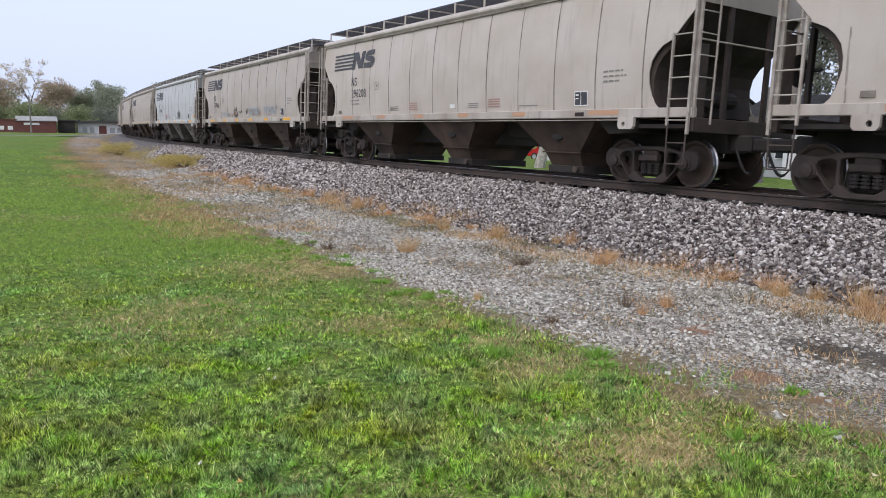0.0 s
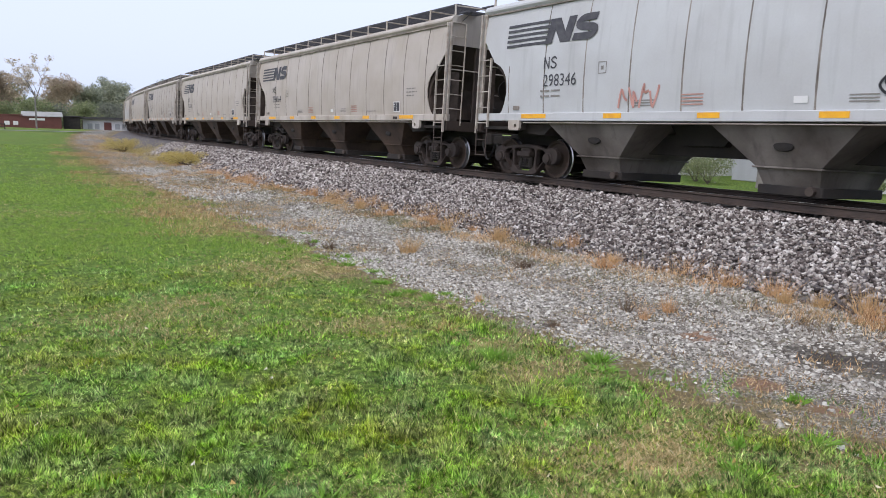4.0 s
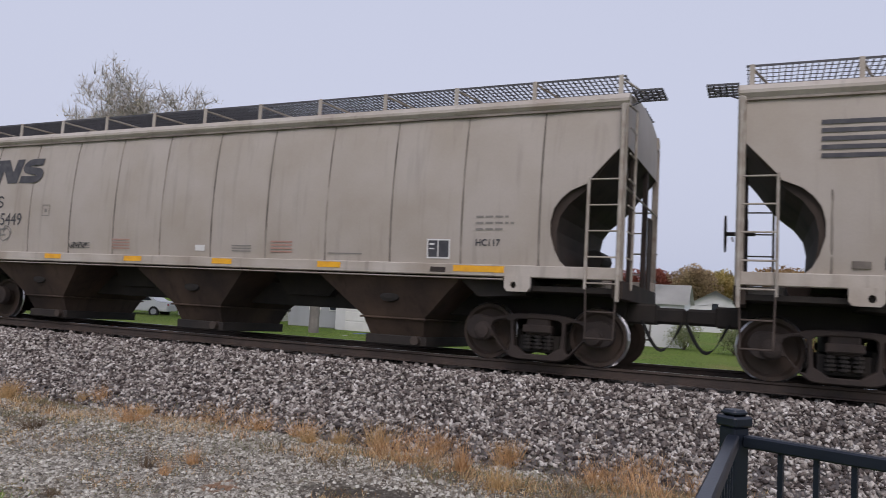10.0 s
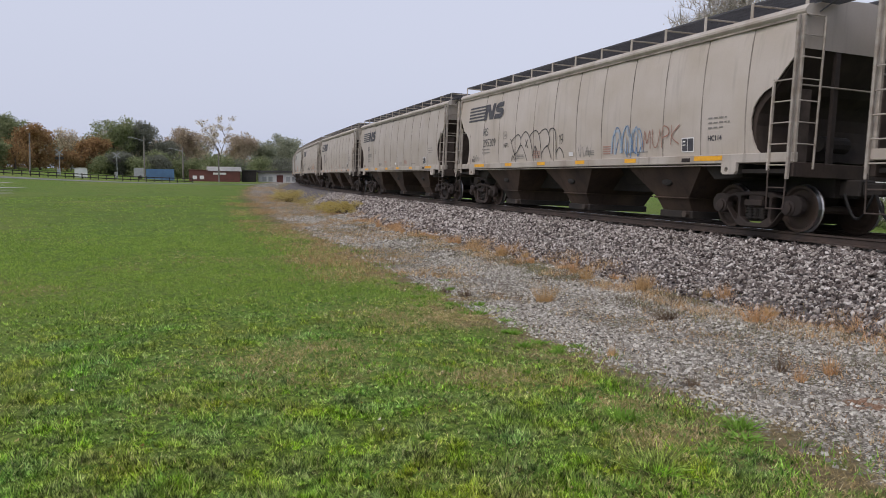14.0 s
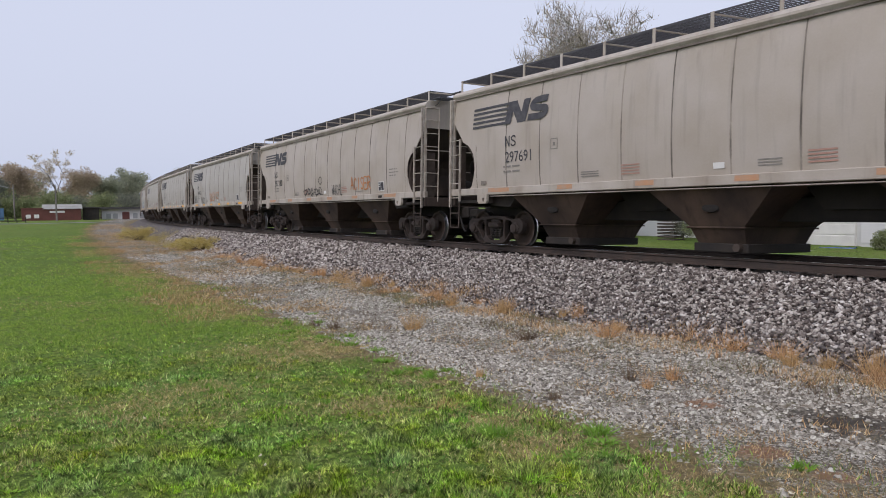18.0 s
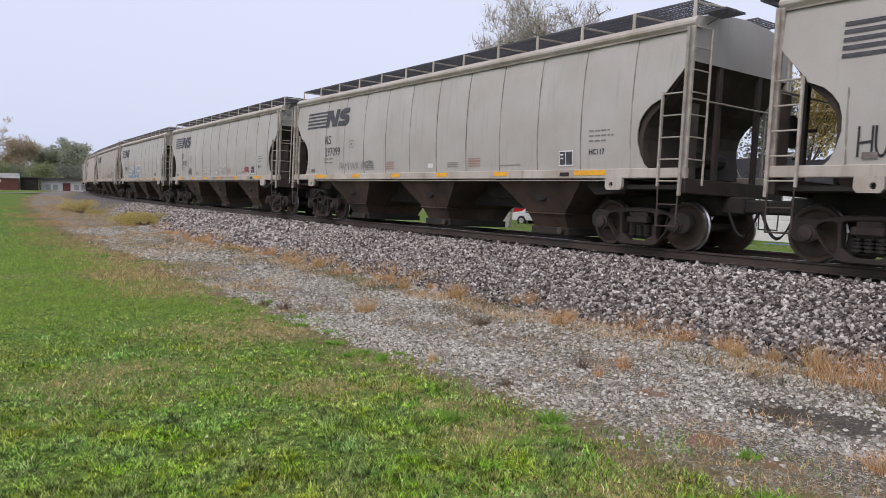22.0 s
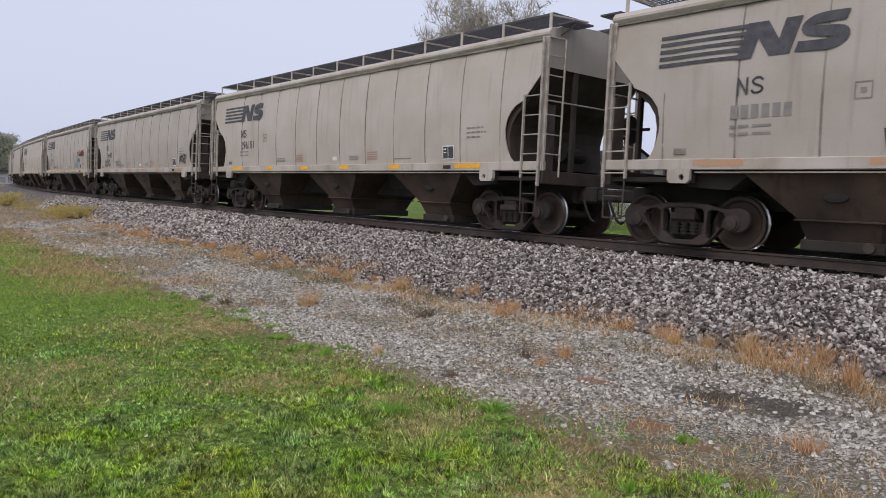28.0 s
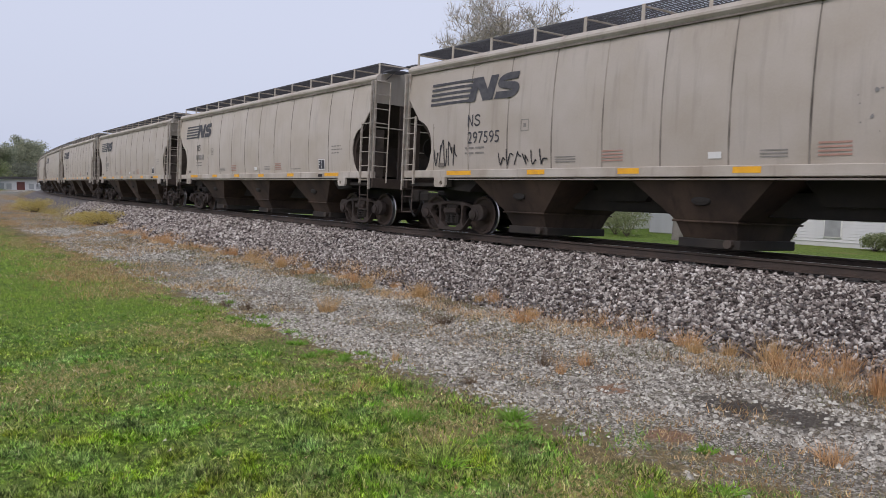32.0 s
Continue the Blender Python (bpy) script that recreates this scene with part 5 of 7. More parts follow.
# number, bright reflectors, and the sprayed marks of each wagon
GRAFFITI = {
    -1: [(-4.35, 1.62, 1.4, 0.35, "paleblue", 5, 0.03, "tag"), (-2.45, 1.58, 0.3, 0.3, "black", 1, 0.03, "tag"), (-1.95, 1.55, 0.6, 0.5, "black", 2, 0.03, "loops"), (-1.1, 1.8, 0.7, 0.06, "black", 1, 0.035, "tag"), (0.15, 1.68, 0.35, 0.28, "black", 3, 0.03, "tag"), (0.75, 1.62, 1.6, 0.4, "paleblue", 5, 0.035, "loops"), (3.0, 1.65, 1.9, 0.4, "blue", 6, 0.03, "tag")],
    0: [(-3.6, 1.6, 1.1, 0.45, "pink", 4, 0.05, "tag"), (1.6, 1.6, 1.0, 0.5, "black", 3, 0.04, "loops")],
    3: [(-6.65, 1.58, 0.45, 0.22, "black", 4, 0.02, "tag"), (4.3, 1.75, 1.5, 0.55, "faded", 4, 0.035, "loops")],
    4: [(-5.9, 1.65, 0.7, 0.5, "grey", 2, 0.02, "loops"), (-3.3, 1.62, 0.6, 0.12, "black", 4, 0.02, "tag")],
    5: [(5.0, 2.62, 1.6, 0.4, "faded", 3, 0.12, "block"), (5.75, 1.6, 1.0, 0.8, "faded", 2, 0.14, "block")],
    7: [(0.75, 1.58, 0.75, 0.4, "grey", 3, 0.018, "tag"), (2.45, 1.56, 1.25, 0.72, "paleblue", 3, 0.06, "bubble"), (2.5, 1.55, 1.3, 0.75, "blue", 3, 0.026, "bubble"), (3.0, 1.53, 0.8, 0.3, "blue", 3, 0.025, "tag"), (-6.9, 1.6, 0.6, 0.22, "grey", 4, 0.02, "tag")],
    10: [(-2.1, 1.53, 2.2, 0.4, "black", 5, 0.03, "loops")],
    11: [],
    12: [(-4.9, 1.62, 1.3, 0.28, "grey", 7, 0.02, "tag"), (-3.4, 1.62, 0.7, 0.3, "grey", 3, 0.02, "loops")],
    13: [(-4.65, 1.6, 0.75, 0.4, "black", 5, 0.03, "tag"), (-1.9, 1.62, 1.2, 0.3, "white", 5, 0.025, "loops"), (0.6, 1.68, 1.35, 0.38, "white", 5, 0.025, "loops"), (4.5, 1.64, 0.5, 0.26, "red", 3, 0.03, "loops"), (3.98, 1.64, 0.5, 0.12, "red", 1, 0.03, "tag")],
    14: [],
    15: [(-3.8, 1.55, 1.6, 0.35, "black", 6, 0.025, "tag"), (0.0, 1.6, 3.6, 0.4, "black", 11, 0.025, "tag"), (4.4, 1.75, 0.9, 0.4, "black", 4, 0.025, "loops")],
    17: [(-6.4, 1.56, 1.15, 0.5, "black", 3, 0.022, "loops"), (-6.38, 1.58, 1.15, 0.46, "black", 3, 0.016, "loops"), (-4.1, 1.58, 1.1, 0.45, "black", 4, 0.018, "tag"), (-3.9, 1.6, 0.7, 0.4, "black", 2, 0.016, "loops"), (6.1, 1.62, 0.85, 0.48, "black", 3, 0.028, "loops"), (6.15, 1.64, 0.8, 0.5, "black", 3, 0.022, "tag"), (4.75, 1.65, 0.4, 0.42, "pink", 3, 0.014, "tag")],
    18: [(-7.2, 1.62, 0.9, 0.6, "black", 5, 0.035, "tag"), (-4.9, 1.6, 1.5, 0.35, "black", 6, 0.03, "tag"), (3.55, 1.62, 1.2, 0.34, "blue", 6, 0.035, "tag"), (4.85, 1.95, 0.4, 0.28, "blue", 2, 0.07, "loops")],
}
WORDS = {   # word, x, z, width, height, colour, stroke, lift, rise
    3: [("2 PD 2", 0.85, 1.74, 1.35, 0.30, "black", 0.035, 0.011, 0.0)],
    7: [("17", -0.32, 1.98, 0.24, 0.26, "black", 0.022, 0.011, 0.0), ("NPC", -4.15, 2.02, 0.38, 0.12, "black", 0.018, 0.011, 0.0), ("MUPK", 3.8, 1.70, 1.4, 0.42, "dullred", 0.026, 0.021, 0.1)],
    5: [("165", 3.35, 1.62, 2.1, 0.85, "faded", 0.20, 0.012, 0.0), ("WK", 3.65, 2.62, 1.25, 0.42, "faded", 0.12, 0.012, 0.0)],
    10: [("WUCHL", 1.1, 1.56, 1.0, 0.36, "black", 0.022, 0.011, 0.0), ("O", -0.3, 2.0, 0.42, 0.3, "black", 0.03, 0.011, 0.0), ("ACISER", 2.9, 1.70, 1.75, 0.40, "orange", 0.042, 0.011, 0.0)],
    11: [("HUSK", -7.1, 1.62, 0.95, 0.42, "black", 0.034, 0.011, 0.0), ("UNISEQ", -4.85, 1.6, 1.25, 0.34, "black", 0.03, 0.011, -0.08), ("ROSER:NCY", -1.95, 1.66, 2.7, 0.44, "orange", 0.033, 0.011, 0.1)],
    14: [("H", -4.12, 1.56, 0.92, 0.7, "white", 0.3, 0.009, 0.0), ("A", -3.0, 1.56, 0.98, 0.68, "white", 0.3, 0.009, 0.0), ("U", -2.22, 1.6, 1.15, 0.66, "white", 0.3, 0.009, 0.0), ("L", -1.28, 1.64, 0.8, 0.66, "white", 0.26, 0.009, 0.0), ("T", -1.0, 1.56, 1.28, 0.62, "white", 0.4, 0.009, 0.0),
         ("H", -4.12, 1.56, 0.92, 0.7, "slate", 0.17, 0.013, 0.0), ("A", -3.0, 1.56, 0.98, 0.68, "slate", 0.17, 0.013, 0.0), ("U", -2.22, 1.6, 1.15, 0.66, "slate", 0.17, 0.013, 0.0), ("L", -1.28, 1.64, 0.8, 0.66, "slate", 0.12, 0.013, 0.0), ("T", -1.0, 1.56, 1.28, 0.62, "slate", 0.27, 0.013, 0.0)],
}
OUTLINES = [   # five rounded letters in outline, each a few arcs
    [(-3.62, 2.28), (-3.4, 1.9), (-3.2, 1.58)], [(-3.55, 2.2), (-3.3, 2.32), (-3.05, 2.4), (-2.86, 2.28), (-2.85, 2.08), (-3.1, 1.85), (-3.3, 1.75)],
    [(-3.1, 1.85), (-2.85, 2.05), (-2.6, 1.85), (-2.42, 1.55)], [(-3.55, 1.57), (-3.45, 1.72), (-3.32, 1.57)],
    [(-2.85, 2.25), (-2.65, 2.42), (-2.45, 2.45), (-2.2, 2.25), (-2.05, 1.9), (-1.98, 1.56)], [(-2.5, 2.2), (-2.35, 1.95)], [(-2.35, 2.2), (-2.52, 1.98)],
    [(-2.2, 2.3), (-2.0, 2.42), (-1.75, 2.45), (-1.52, 2.2), (-1.4, 1.56)], [(-1.98, 1.7), (-1.82, 1.98), (-1.58, 1.6)], [(-1.82, 1.98), (-1.8, 1.56)],
    [(-1.55, 2.35), (-1.35, 2.45), (-1.1, 2.45), (-0.9, 2.2), (-0.95, 2.0), (-1.2, 1.9), (-1.4, 1.75)], [(-1.2, 1.9), (-1.0, 1.95), (-0.8, 1.58)],
    [(-0.98, 2.35), (-0.8, 2.47), (-0.58, 2.4), (-0.5, 2.1), (-0.5, 1.56)], [(-0.48, 1.75), (-0.3, 1.88), (-0.1, 1.75), (-0.03, 1.58)]]
NUMBERS = {-2: "296208", -1: "297960", 0: "298346", 1: "298164", 2: "296268", 3: "296905", 4: "295449", 6: "296448", 7: "295209", 9: "297691", 10: "297380", 11: "294963", 12: "297099", 13: "294765", 14: "297390", 16: "296181", 17: "296480", 18: "297595"}
CODES = {3: "HC117", 4: "HC117", 7: "HC114", 12: "HC117", 13: "HC114", 18: "HC117"}
FADED = {-4, -3, -2, 3, 6, 9, 10, 15, 17}
CARS = {}
first = build_wagon()
for k in range(-4, 25):
    CARS[k] = first if k == -4 else copy_thing(first, Matrix.Identity(4))
for k, car in CARS.items():
    sill_marks(car, k not in FADED)
    if k in NUMBERS:
        lettering(car, "wagon_number", NUMBERS[k], -5.95, 2.10, 0.385, M_INK, 0.0)
    else:
        skin("wagon_number", [bar(-6.03 + 0.17 * i, 2.12, 0.12, 0.21) for i in range(6)], M_FAINT, car, "worn illegible wagon number")
    for i, g in enumerate(GRAFFITI.get(k, ())):
        x, z, w, h, colour, n, width, kind = g
        scrawl(car, x, z, w, h, colour, n, width, seed=100 * k + i, kind=kind, lift=0.011 + 0.002 * i)
    for word in WORDS.get(k, ()):
        sprayed_word(car, *word)
    if k == 14:
        tagged(skin("graffiti", [bar(-4.10, 1.53, 0.28, 0.2), bar(-3.55, 1.53, 0.28, 0.2), bar(-3.0, 1.53, 0.25, 0.17), bar(-2.3, 1.53, 0.22, 0.17), bar(-1.95, 1.53, 0.5, 0.12), bar(-0.95, 1.60, 0.28, 0.2), bar(-0.72, 1.53, 0.3, 0.2)], M_SPRAY["blue"], car, "sprayed blue lower edge of graffiti", 0.017), kind="stuff")
    if k == 5:
        humps = [(-7.38, 2.6, 1.72), (-4.75, 1.35, 1.35), (-3.3, 1.3, 1.2), (-1.9, 1.55, 1.25), (-0.25, 1.3, 1.15), (1.15, 1.9, 1.4)]
        fills = [rounded([(x, 1.53), (x + w, 1.53), (x + w * 1.02, 1.53 + hh * 0.55), (x + w * 0.85, 1.53 + hh), (x + w * 0.3, 1.53 + hh), (x + w * 0.02, 1.53 + hh * 0.5)], 2) for x, w, hh in humps]
        fills = [b_ for f_ in fills for b_ in slabs(f_)]
        tagged(skin("graffiti", fills, M_SPRAY["faded"], car, "large faded white graffiti fill", 0.011), kind="stuff")
        tagged(skin("graffiti", [r_ for x, w, hh in humps[1:] for r_ in ribbon(flowing([(x + w * 0.3, 1.6), (x + w * 0.35, 1.55 + hh * 0.5), (x + w * 0.6, 1.6 + hh * 0.55)], 3), 0.07)], M_SPRAY["grey"], car, "grey lines within the graffiti", 0.014), kind="stuff")
    if k == 7:
        tagged(skin("graffiti", [p for path in OUTLINES for p in ribbon(flowing(path, 4) if len(path) > 2 else path, 0.028)], M_SPRAY["black"], car, "thin black outlines of rounded graffiti letters", 0.012), kind="stuff")
    if k == 18:
        flaking(car, 4.3, 2.28, 2.6, 0.42, "rust", 150, 5)
        flaking(car, 5.3, 2.35, 1.4, 0.35, "rust", 130, 6)
        flaking(car, 2.5, 1.75, 2.4, 0.9, "grey", 70, 7)
    if k == 13:
        for i in range(9):
            tagged(skin("graffiti", ribbon(flowing([(0.2 + 0.38 * i + 0.10 * j, 1.42 + 0.024 * math.sin(2.4 * j + i)) for j in range(4)]), 0.018), M_SPRAY["red"], car, "sprayed red strokes on the sill", 0.105), kind="stuff")
    if k == 1:
        for ob in car.children:
            if ob.name.startswith(("painted_", "owner_mark", "wagon_number", "inspection")):
                ob.location.x -= 0.32
    if k == 0:
        skin("yellow_panel", [bar(6.95, 1.60, 0.26, 0.2)], M_YELLOW, car, "", 0.009)
        lettering(car, "class_code", "HC113", 6.93, 1.86, 0.12, M_SPRAY["green"])
    if k == 0:
        for ob in car.children:
            if ob.name.startswith("hopper_bay"):
                for p in (ob, *[c for c in ob.children if c.name.startswith("chute_flange")]):
                    p.material_slots[0].link = "OBJECT"
                    p.material_slots[0].material = M_PALEUNDER
    if k in (0, 11, 12, 13, 14):
        for ob in car.children:
            if ob.name.startswith(("side_sheet", "roof", "end_sheet", "side_sill")) and (k == 0 or not ob.name.startswith(("roof_fascia", "side_sill"))):
                ob.material_slots[0].link = "OBJECT"
                ob.material_slots[0].material = M_SHELLPALE if k == 0 else M_SHELLCOOL
    if k in CODES:
        lettering(car, "class_code", CODES[k], 6.1, 1.80, 0.15, M_INK)
    if GRAFFITI.get(k) or k in WORDS:
        tagged(car, "grey covered hopper wagon with graffiti on its ribbed side")


# ---- grass and weeds ----


def blades(name, x, y, height, width, lean, material, seed, label, category, kind="stuff", parent=None, z=None):
    """Thin leaning blades, one triangle each."""
    r = np.random.RandomState(seed)
    n = len(x)
    a = r.uniform(0, 2 * np.pi, n)
    zz = ground_z(x, y) if z is None else z
    base = np.stack([x, y, zz - 0.01], 1)
    side = np.stack([np.cos(a), np.sin(a), np.zeros(n)], 1) * (width / 2)[:, None]
    b = r.uniform(0, 2 * np.pi, n)
    tip = base + np.stack([np.cos(b) * lean, np.sin(b) * lean, height], 1)
    v = np.stack([base - side, base + side, tip], 1).reshape(-1, 3)
    f = np.arange(n * 3).reshape(-1, 3)
    me = quick_mesh(name, v, f, material)
    ob = new(name, me)
    if parent:
        ob.parent = parent
        return ob
    return tagged(ob, label, category, kind=kind)


def patch_noise(x, y, scale, seed):
    return np.array([noise.noise((a * scale, b * scale, seed)) for a, b in zip(x, y)])


r = np.random.RandomState(11)
n = 1500000
rad = 3.6 + 34.0 * r.uniform(0, 1, n) ** 2.15
az = np.radians(r.uniform(38, 156, n))
px, py = rad * np.cos(az), rad * np.sin(az)
ps, po = track_coords(px, py)
keep = (po > 6.6) & (r.uniform(0, 1, n) > smooth(20, 38, rad) * 0.97)
rad, px, py, po = rad[keep], px[keep], py[keep], po[keep]
n = len(px)
edge = po + 0.9 * patch_noise(px, py, 0.5, 2.0) + 0.5 * patch_noise(px, py, 2.2, 5.0) + r.normal(0, 0.2, n)
dry = patch_noise(px, py, 0.33, 9.0) + 0.5 * patch_noise(px, py, 1.2, 4.0)
for bx, by, br in BARE_SPOTS:
    dry += 0.75 * np.exp(-((px - bx) ** 2 + (py - by) ** 2) / (1.7 * br * br))
tuftiness = patch_noise(px, py, 7.0, 7.5)
fine_tuft = patch_noise(px, py, 17.0, 3.5)
grass_ok = (edge > 7.75) & (tuftiness + 0.6 * fine_tuft + r.normal(0, 0.2, n) > -0.5)
is_dry = grass_ok & (dry + 0.5 * fine_tuft + 0.35 * tuftiness + r.normal(0, 0.28, n) > 0.0 + 0.3 * np.clip(po - 8.0, 0, 2) + 0.12 * np.clip(po - 10, 0, 3))
green = grass_ok & ~is_dry
lush = np.clip(0.6 + 0.7 * patch_noise(px, py, 0.8, 6.0) + 1.3 * tuftiness + 0.8 * fine_tuft, 0.05, 1.8)
far_w = np.clip(rad / 9, 0.75, 4.0)
leafy = r.uniform(0, 1, n) < 0.5 + 0.35 * patch_noise(px, py, 0.9, 12.0)
hgt = (1 + 0.2 * (1 - smooth(6, 12, rad))) * np.where(leafy, 0.012 + 0.030 * lush * r.uniform(0.5, 1.3, n), 0.014 + 0.050 * lush * r.uniform(0.35, 1.4, n))
near_w = 1 + 0.45 * (1 - smooth(6, 12, rad))
wid = np.where(leafy, 0.022, 0.0125) * far_w * near_w
out = np.where(leafy, 0.030, 0.024 + 0.034 * lush) * r.uniform(0.3, 1.4, n)
near = green & (rad + r.normal(0, 1.2, n) < 13)
out_there = green & ~near
blades("lawn_grass", px[near], py[near], hgt[near], wid[near], out[near], M_GRASS, 1, "short green lawn grass with yellowing blades", "grass")
blades("lawn_grass", px[out_there], py[out_there], hgt[out_there], wid[out_there] * 0.8, out[out_there], M_FIELDGRASS, 9, "even green grass further out on the lawn", "grass")
blades("dry_lawn_grass", px[is_dry], py[is_dry], (0.04 * r.uniform(0.4, 1.2, n))[is_dry], (0.012 * far_w)[is_dry], (0.055 * r.uniform(0.3, 1.3, n))[is_dry], M_LAWNSTRAW, 2, "dry straw-coloured patches in the lawn", "grass")
# coarser tufts on the far field
n = 70000
rad = 24.0 + 46.0 * r.uniform(0, 1, n) ** 1.2
az = np.radians(r.uniform(92, 157, n))
px, py = rad * np.cos(az), rad * np.sin(az)
k = (track_coords(px, py)[1] > 8.5) & (patch_noise(px, py, 0.5, 41.0) + 0.5 * patch_noise(px, py, 2.0, 43.0) + r.normal(0, 0.15, n) > -0.05)
blades("field_grass", px[k], py[k], (0.03 + 0.05 * r.uniform(0, 1, n))[k], (0.0017 * rad)[k], (0.08 * r.uniform(0.3, 1.2, n))[k], M_FIELDGRASS, 8, "coarse green grass of the open field", "grass")
# broad-leaved weeds in the lawn: low flat leaves in small groups
n = 9000
rad = 3.7 + 20.0 * r.uniform(0, 1, n) ** 1.6
az = np.radians(r.uniform(45, 152, n))
px, py = rad * np.cos(az), rad * np.sin(az)
k = (track_coords(px, py)[1] + 0.8 * patch_noise(px, py, 0.5, 2.0) > 7.7) & (patch_noise(px, py, 1.1, 15.0) + r.normal(0, 0.15, n) > 0.05)
px, py = px[k], py[k]
per = 9
n = len(px) * per
grp = np.repeat(r.uniform(0.7, 1.5, len(px)), per)
px, py = np.repeat(px, per) + r.normal(0, 0.022, n), np.repeat(py, per) + r.normal(0, 0.022, n)
blades("lawn_weed", px, py, 0.030 * grp * r.uniform(0.4, 1.3, n), 0.024 * grp * r.uniform(0.6, 1.3, n), 0.052 * grp * r.uniform(0.5, 1.2, n), M_BRIGHTGRASS, 3, "bright green broad-leaved weeds in the lawn", "weeds")
# fallen leaves and flower heads on the lawn
n = 420
rad = 4.5 + 24.0 * r.uniform(0, 1, n) ** 1.4
az = np.radians(r.uniform(45, 150, n))
px, py = rad * np.cos(az), rad * np.sin(az)
k = track_coords(px, py)[1] > 6.5
blades("fallen_leaf", px[k], py[k], np.full(k.sum(), 0.02), (0.025 + 0.02 * r.uniform(0, 1, n))[k], np.full(k.sum(), 0.03), M_LITTER, 5, "small fallen yellow and pale leaves on the grass", "leaves", z=ground_z(px[k], py[k]) + 0.035)
# tufts along the ragged edge of the lawn
n = 9000
ps = r.uniform(-2, 30, n)
po = 7.45 + 0.9 * np.array([noise.noise((a * 0.5, 3.3, 0)) for a in ps]) + r.normal(0, 0.28, n)
k = np.array([noise.noise((a * 1.1, b * 1.1, 8.0)) for a, b in zip(ps, po)]) > 0.0
ex, ey = arc_places(ps[k], po[k])
blades("edge_grass", ex, ey, 0.03 + 0.06 * r.uniform(0, 1, len(ex)), 0.010 + 0.010 * r.uniform(0, 1, len(ex)), 0.06 * r.uniform(0.4, 1.4, len(ex)), M_BRIGHTGRASS, 4, "dark green grass along the edge of the drive", "grass")
# trampled straw between lawn and drive
n = 90000
ps = r.uniform(-2, 34, n)
po = 7.85 + r.normal(0, 0.6, n)
k = np.array([noise.noise((a * 0.7, b * 0.9, 21.0)) for a, b in zip(ps, po)]) + r.normal(0, 0.2, n) > -0.05
ex, ey = arc_places(ps[k], po[k])
blades("margin_straw", ex, ey, 0.02 + 0.035 * r.uniform(0, 1, len(ex)), np.full(len(ex), 0.008), 0.06 * r.uniform(0.4, 1.4, len(ex)), M_LAWNSTRAW, 6, "matted dry grass along the edge of the drive", "grass")


def tuft_field(name, count, s0, s1, o0, o1, per, h0, h1, material, seed, label, spread=0.14, mask=None, broad=1.0):
    """Clumps of dry stems, joined."""
    q = np.random.RandomState(seed)
    cs, co = q.uniform(s0, s1, count), q.uniform(o0, o1, count)
    if mask is not None:
        m_ = mask(cs, co, q)
        cs, co = cs[m_], co[m_]
    cs, co = np.repeat(cs, per), np.repeat(co, per)
    m = len(cs)
    hs = np.repeat(q.uniform(h0, h1, m // per), per) * q.uniform(0.5, 1.1, m)
    x, y = arc_places(cs + q.normal(0, spread, m), co + q.normal(0, spread, m))
    _, oo = track_coords(x, y)
    z = np.maximum(ground_z(x, y), np.where(oo < 4.2, bank_z(np.clip(oo, 0, 4.2)), -9))
    blades(name, x, y, hs, (0.004 + 0.006 * q.uniform(0, 1, m)) * broad, hs * q.uniform(0.1, 1.1, m), material, seed + 1, label, "weeds", z=z)


def clumpy(scale, level, seed):
    def f(s, o, q):
        return np.array([noise.noise((a * scale, b * scale, seed)) for a, b in zip(s, o)]) + q.normal(0, 0.12, len(s)) > level
    return f


def bare_of_chips(level):
    def f(s, o, q):
        return np.array([noise.noise((a * 0.22, b * 1.3, 1.3)) + 0.7 * noise.noise((a * 1.1, b * 1.9, 5.3)) for a, b in zip(s, o)]) + q.normal(0, 0.1, len(s)) < level
    return f


tuft_field("dry_weed_band", 2400, 0, 45, 3.2, 4.6, 28, 0.03, 0.21, M_DRYWEED, 21, "band of straw-coloured dry weeds at the foot of the bank", 0.10, clumpy(0.75, 0.17, 1.0))
tuft_field("russet_weed_band", 1300, 0, 34, 3.4, 4.3, 30, 0.05, 0.30, M_RUSSET, 23, "russet dead weeds at the foot of the bank", 0.10, clumpy(0.65, 0.17, 5.0))
tuft_field("grey_weed_band", 700, -4, 30, 3.6, 5.0, 18, 0.06, 0.20, M_TWIG, 25, "grey-brown withered weeds beside the drive", 0.10, clumpy(0.55, 0.10, 7.0))
tuft_field("toe_grass", 2300, -4, 26, 3.4, 4.9, 22, 0.02, 0.08, M_GREYGRASS, 37, "withered greenish grass at the foot of the bank", 0.16, clumpy(0.45, -0.14, 31.0))
tuft_field("toe_straw", 1500, -4, 30, 3.1, 4.7, 16, 0.015, 0.05, M_STRAW, 39, "flattened straw at the foot of the bank", 0.16, clumpy(0.7, -0.1, 51.0))
tuft_field("drive_straw", 3400, -4, 40, 4.4, 7.5, 20, 0.02, 0.08, M_STRAW, 27, "small dry tufts on the drive", 0.12, bare_of_chips(-0.16), 1.7)
tuft_field("drive_sprig", 900, -4, 30, 4.4, 7.4, 14, 0.03, 0.12, M_TWIG, 29, "dark dead sprigs on the drive", 0.07, clumpy(0.5, 0.0, 14.0), 1.2)
tuft_field("drive_greenery", 3400, -4, 30, 4.2, 7.4, 20, 0.012, 0.045, M_GREYGRASS, 31, "thin green growth on the drive", 0.15, bare_of_chips(0.02), 2.2)
tuft_field("far_drive_straw", 1900, 15, 70, 4.2, 9.5, 22, 0.03, 0.16, M_STRAW, 41, "pale dry grass over the far drive", 0.25, clumpy(0.3, -0.05, 61.0), 2.2)
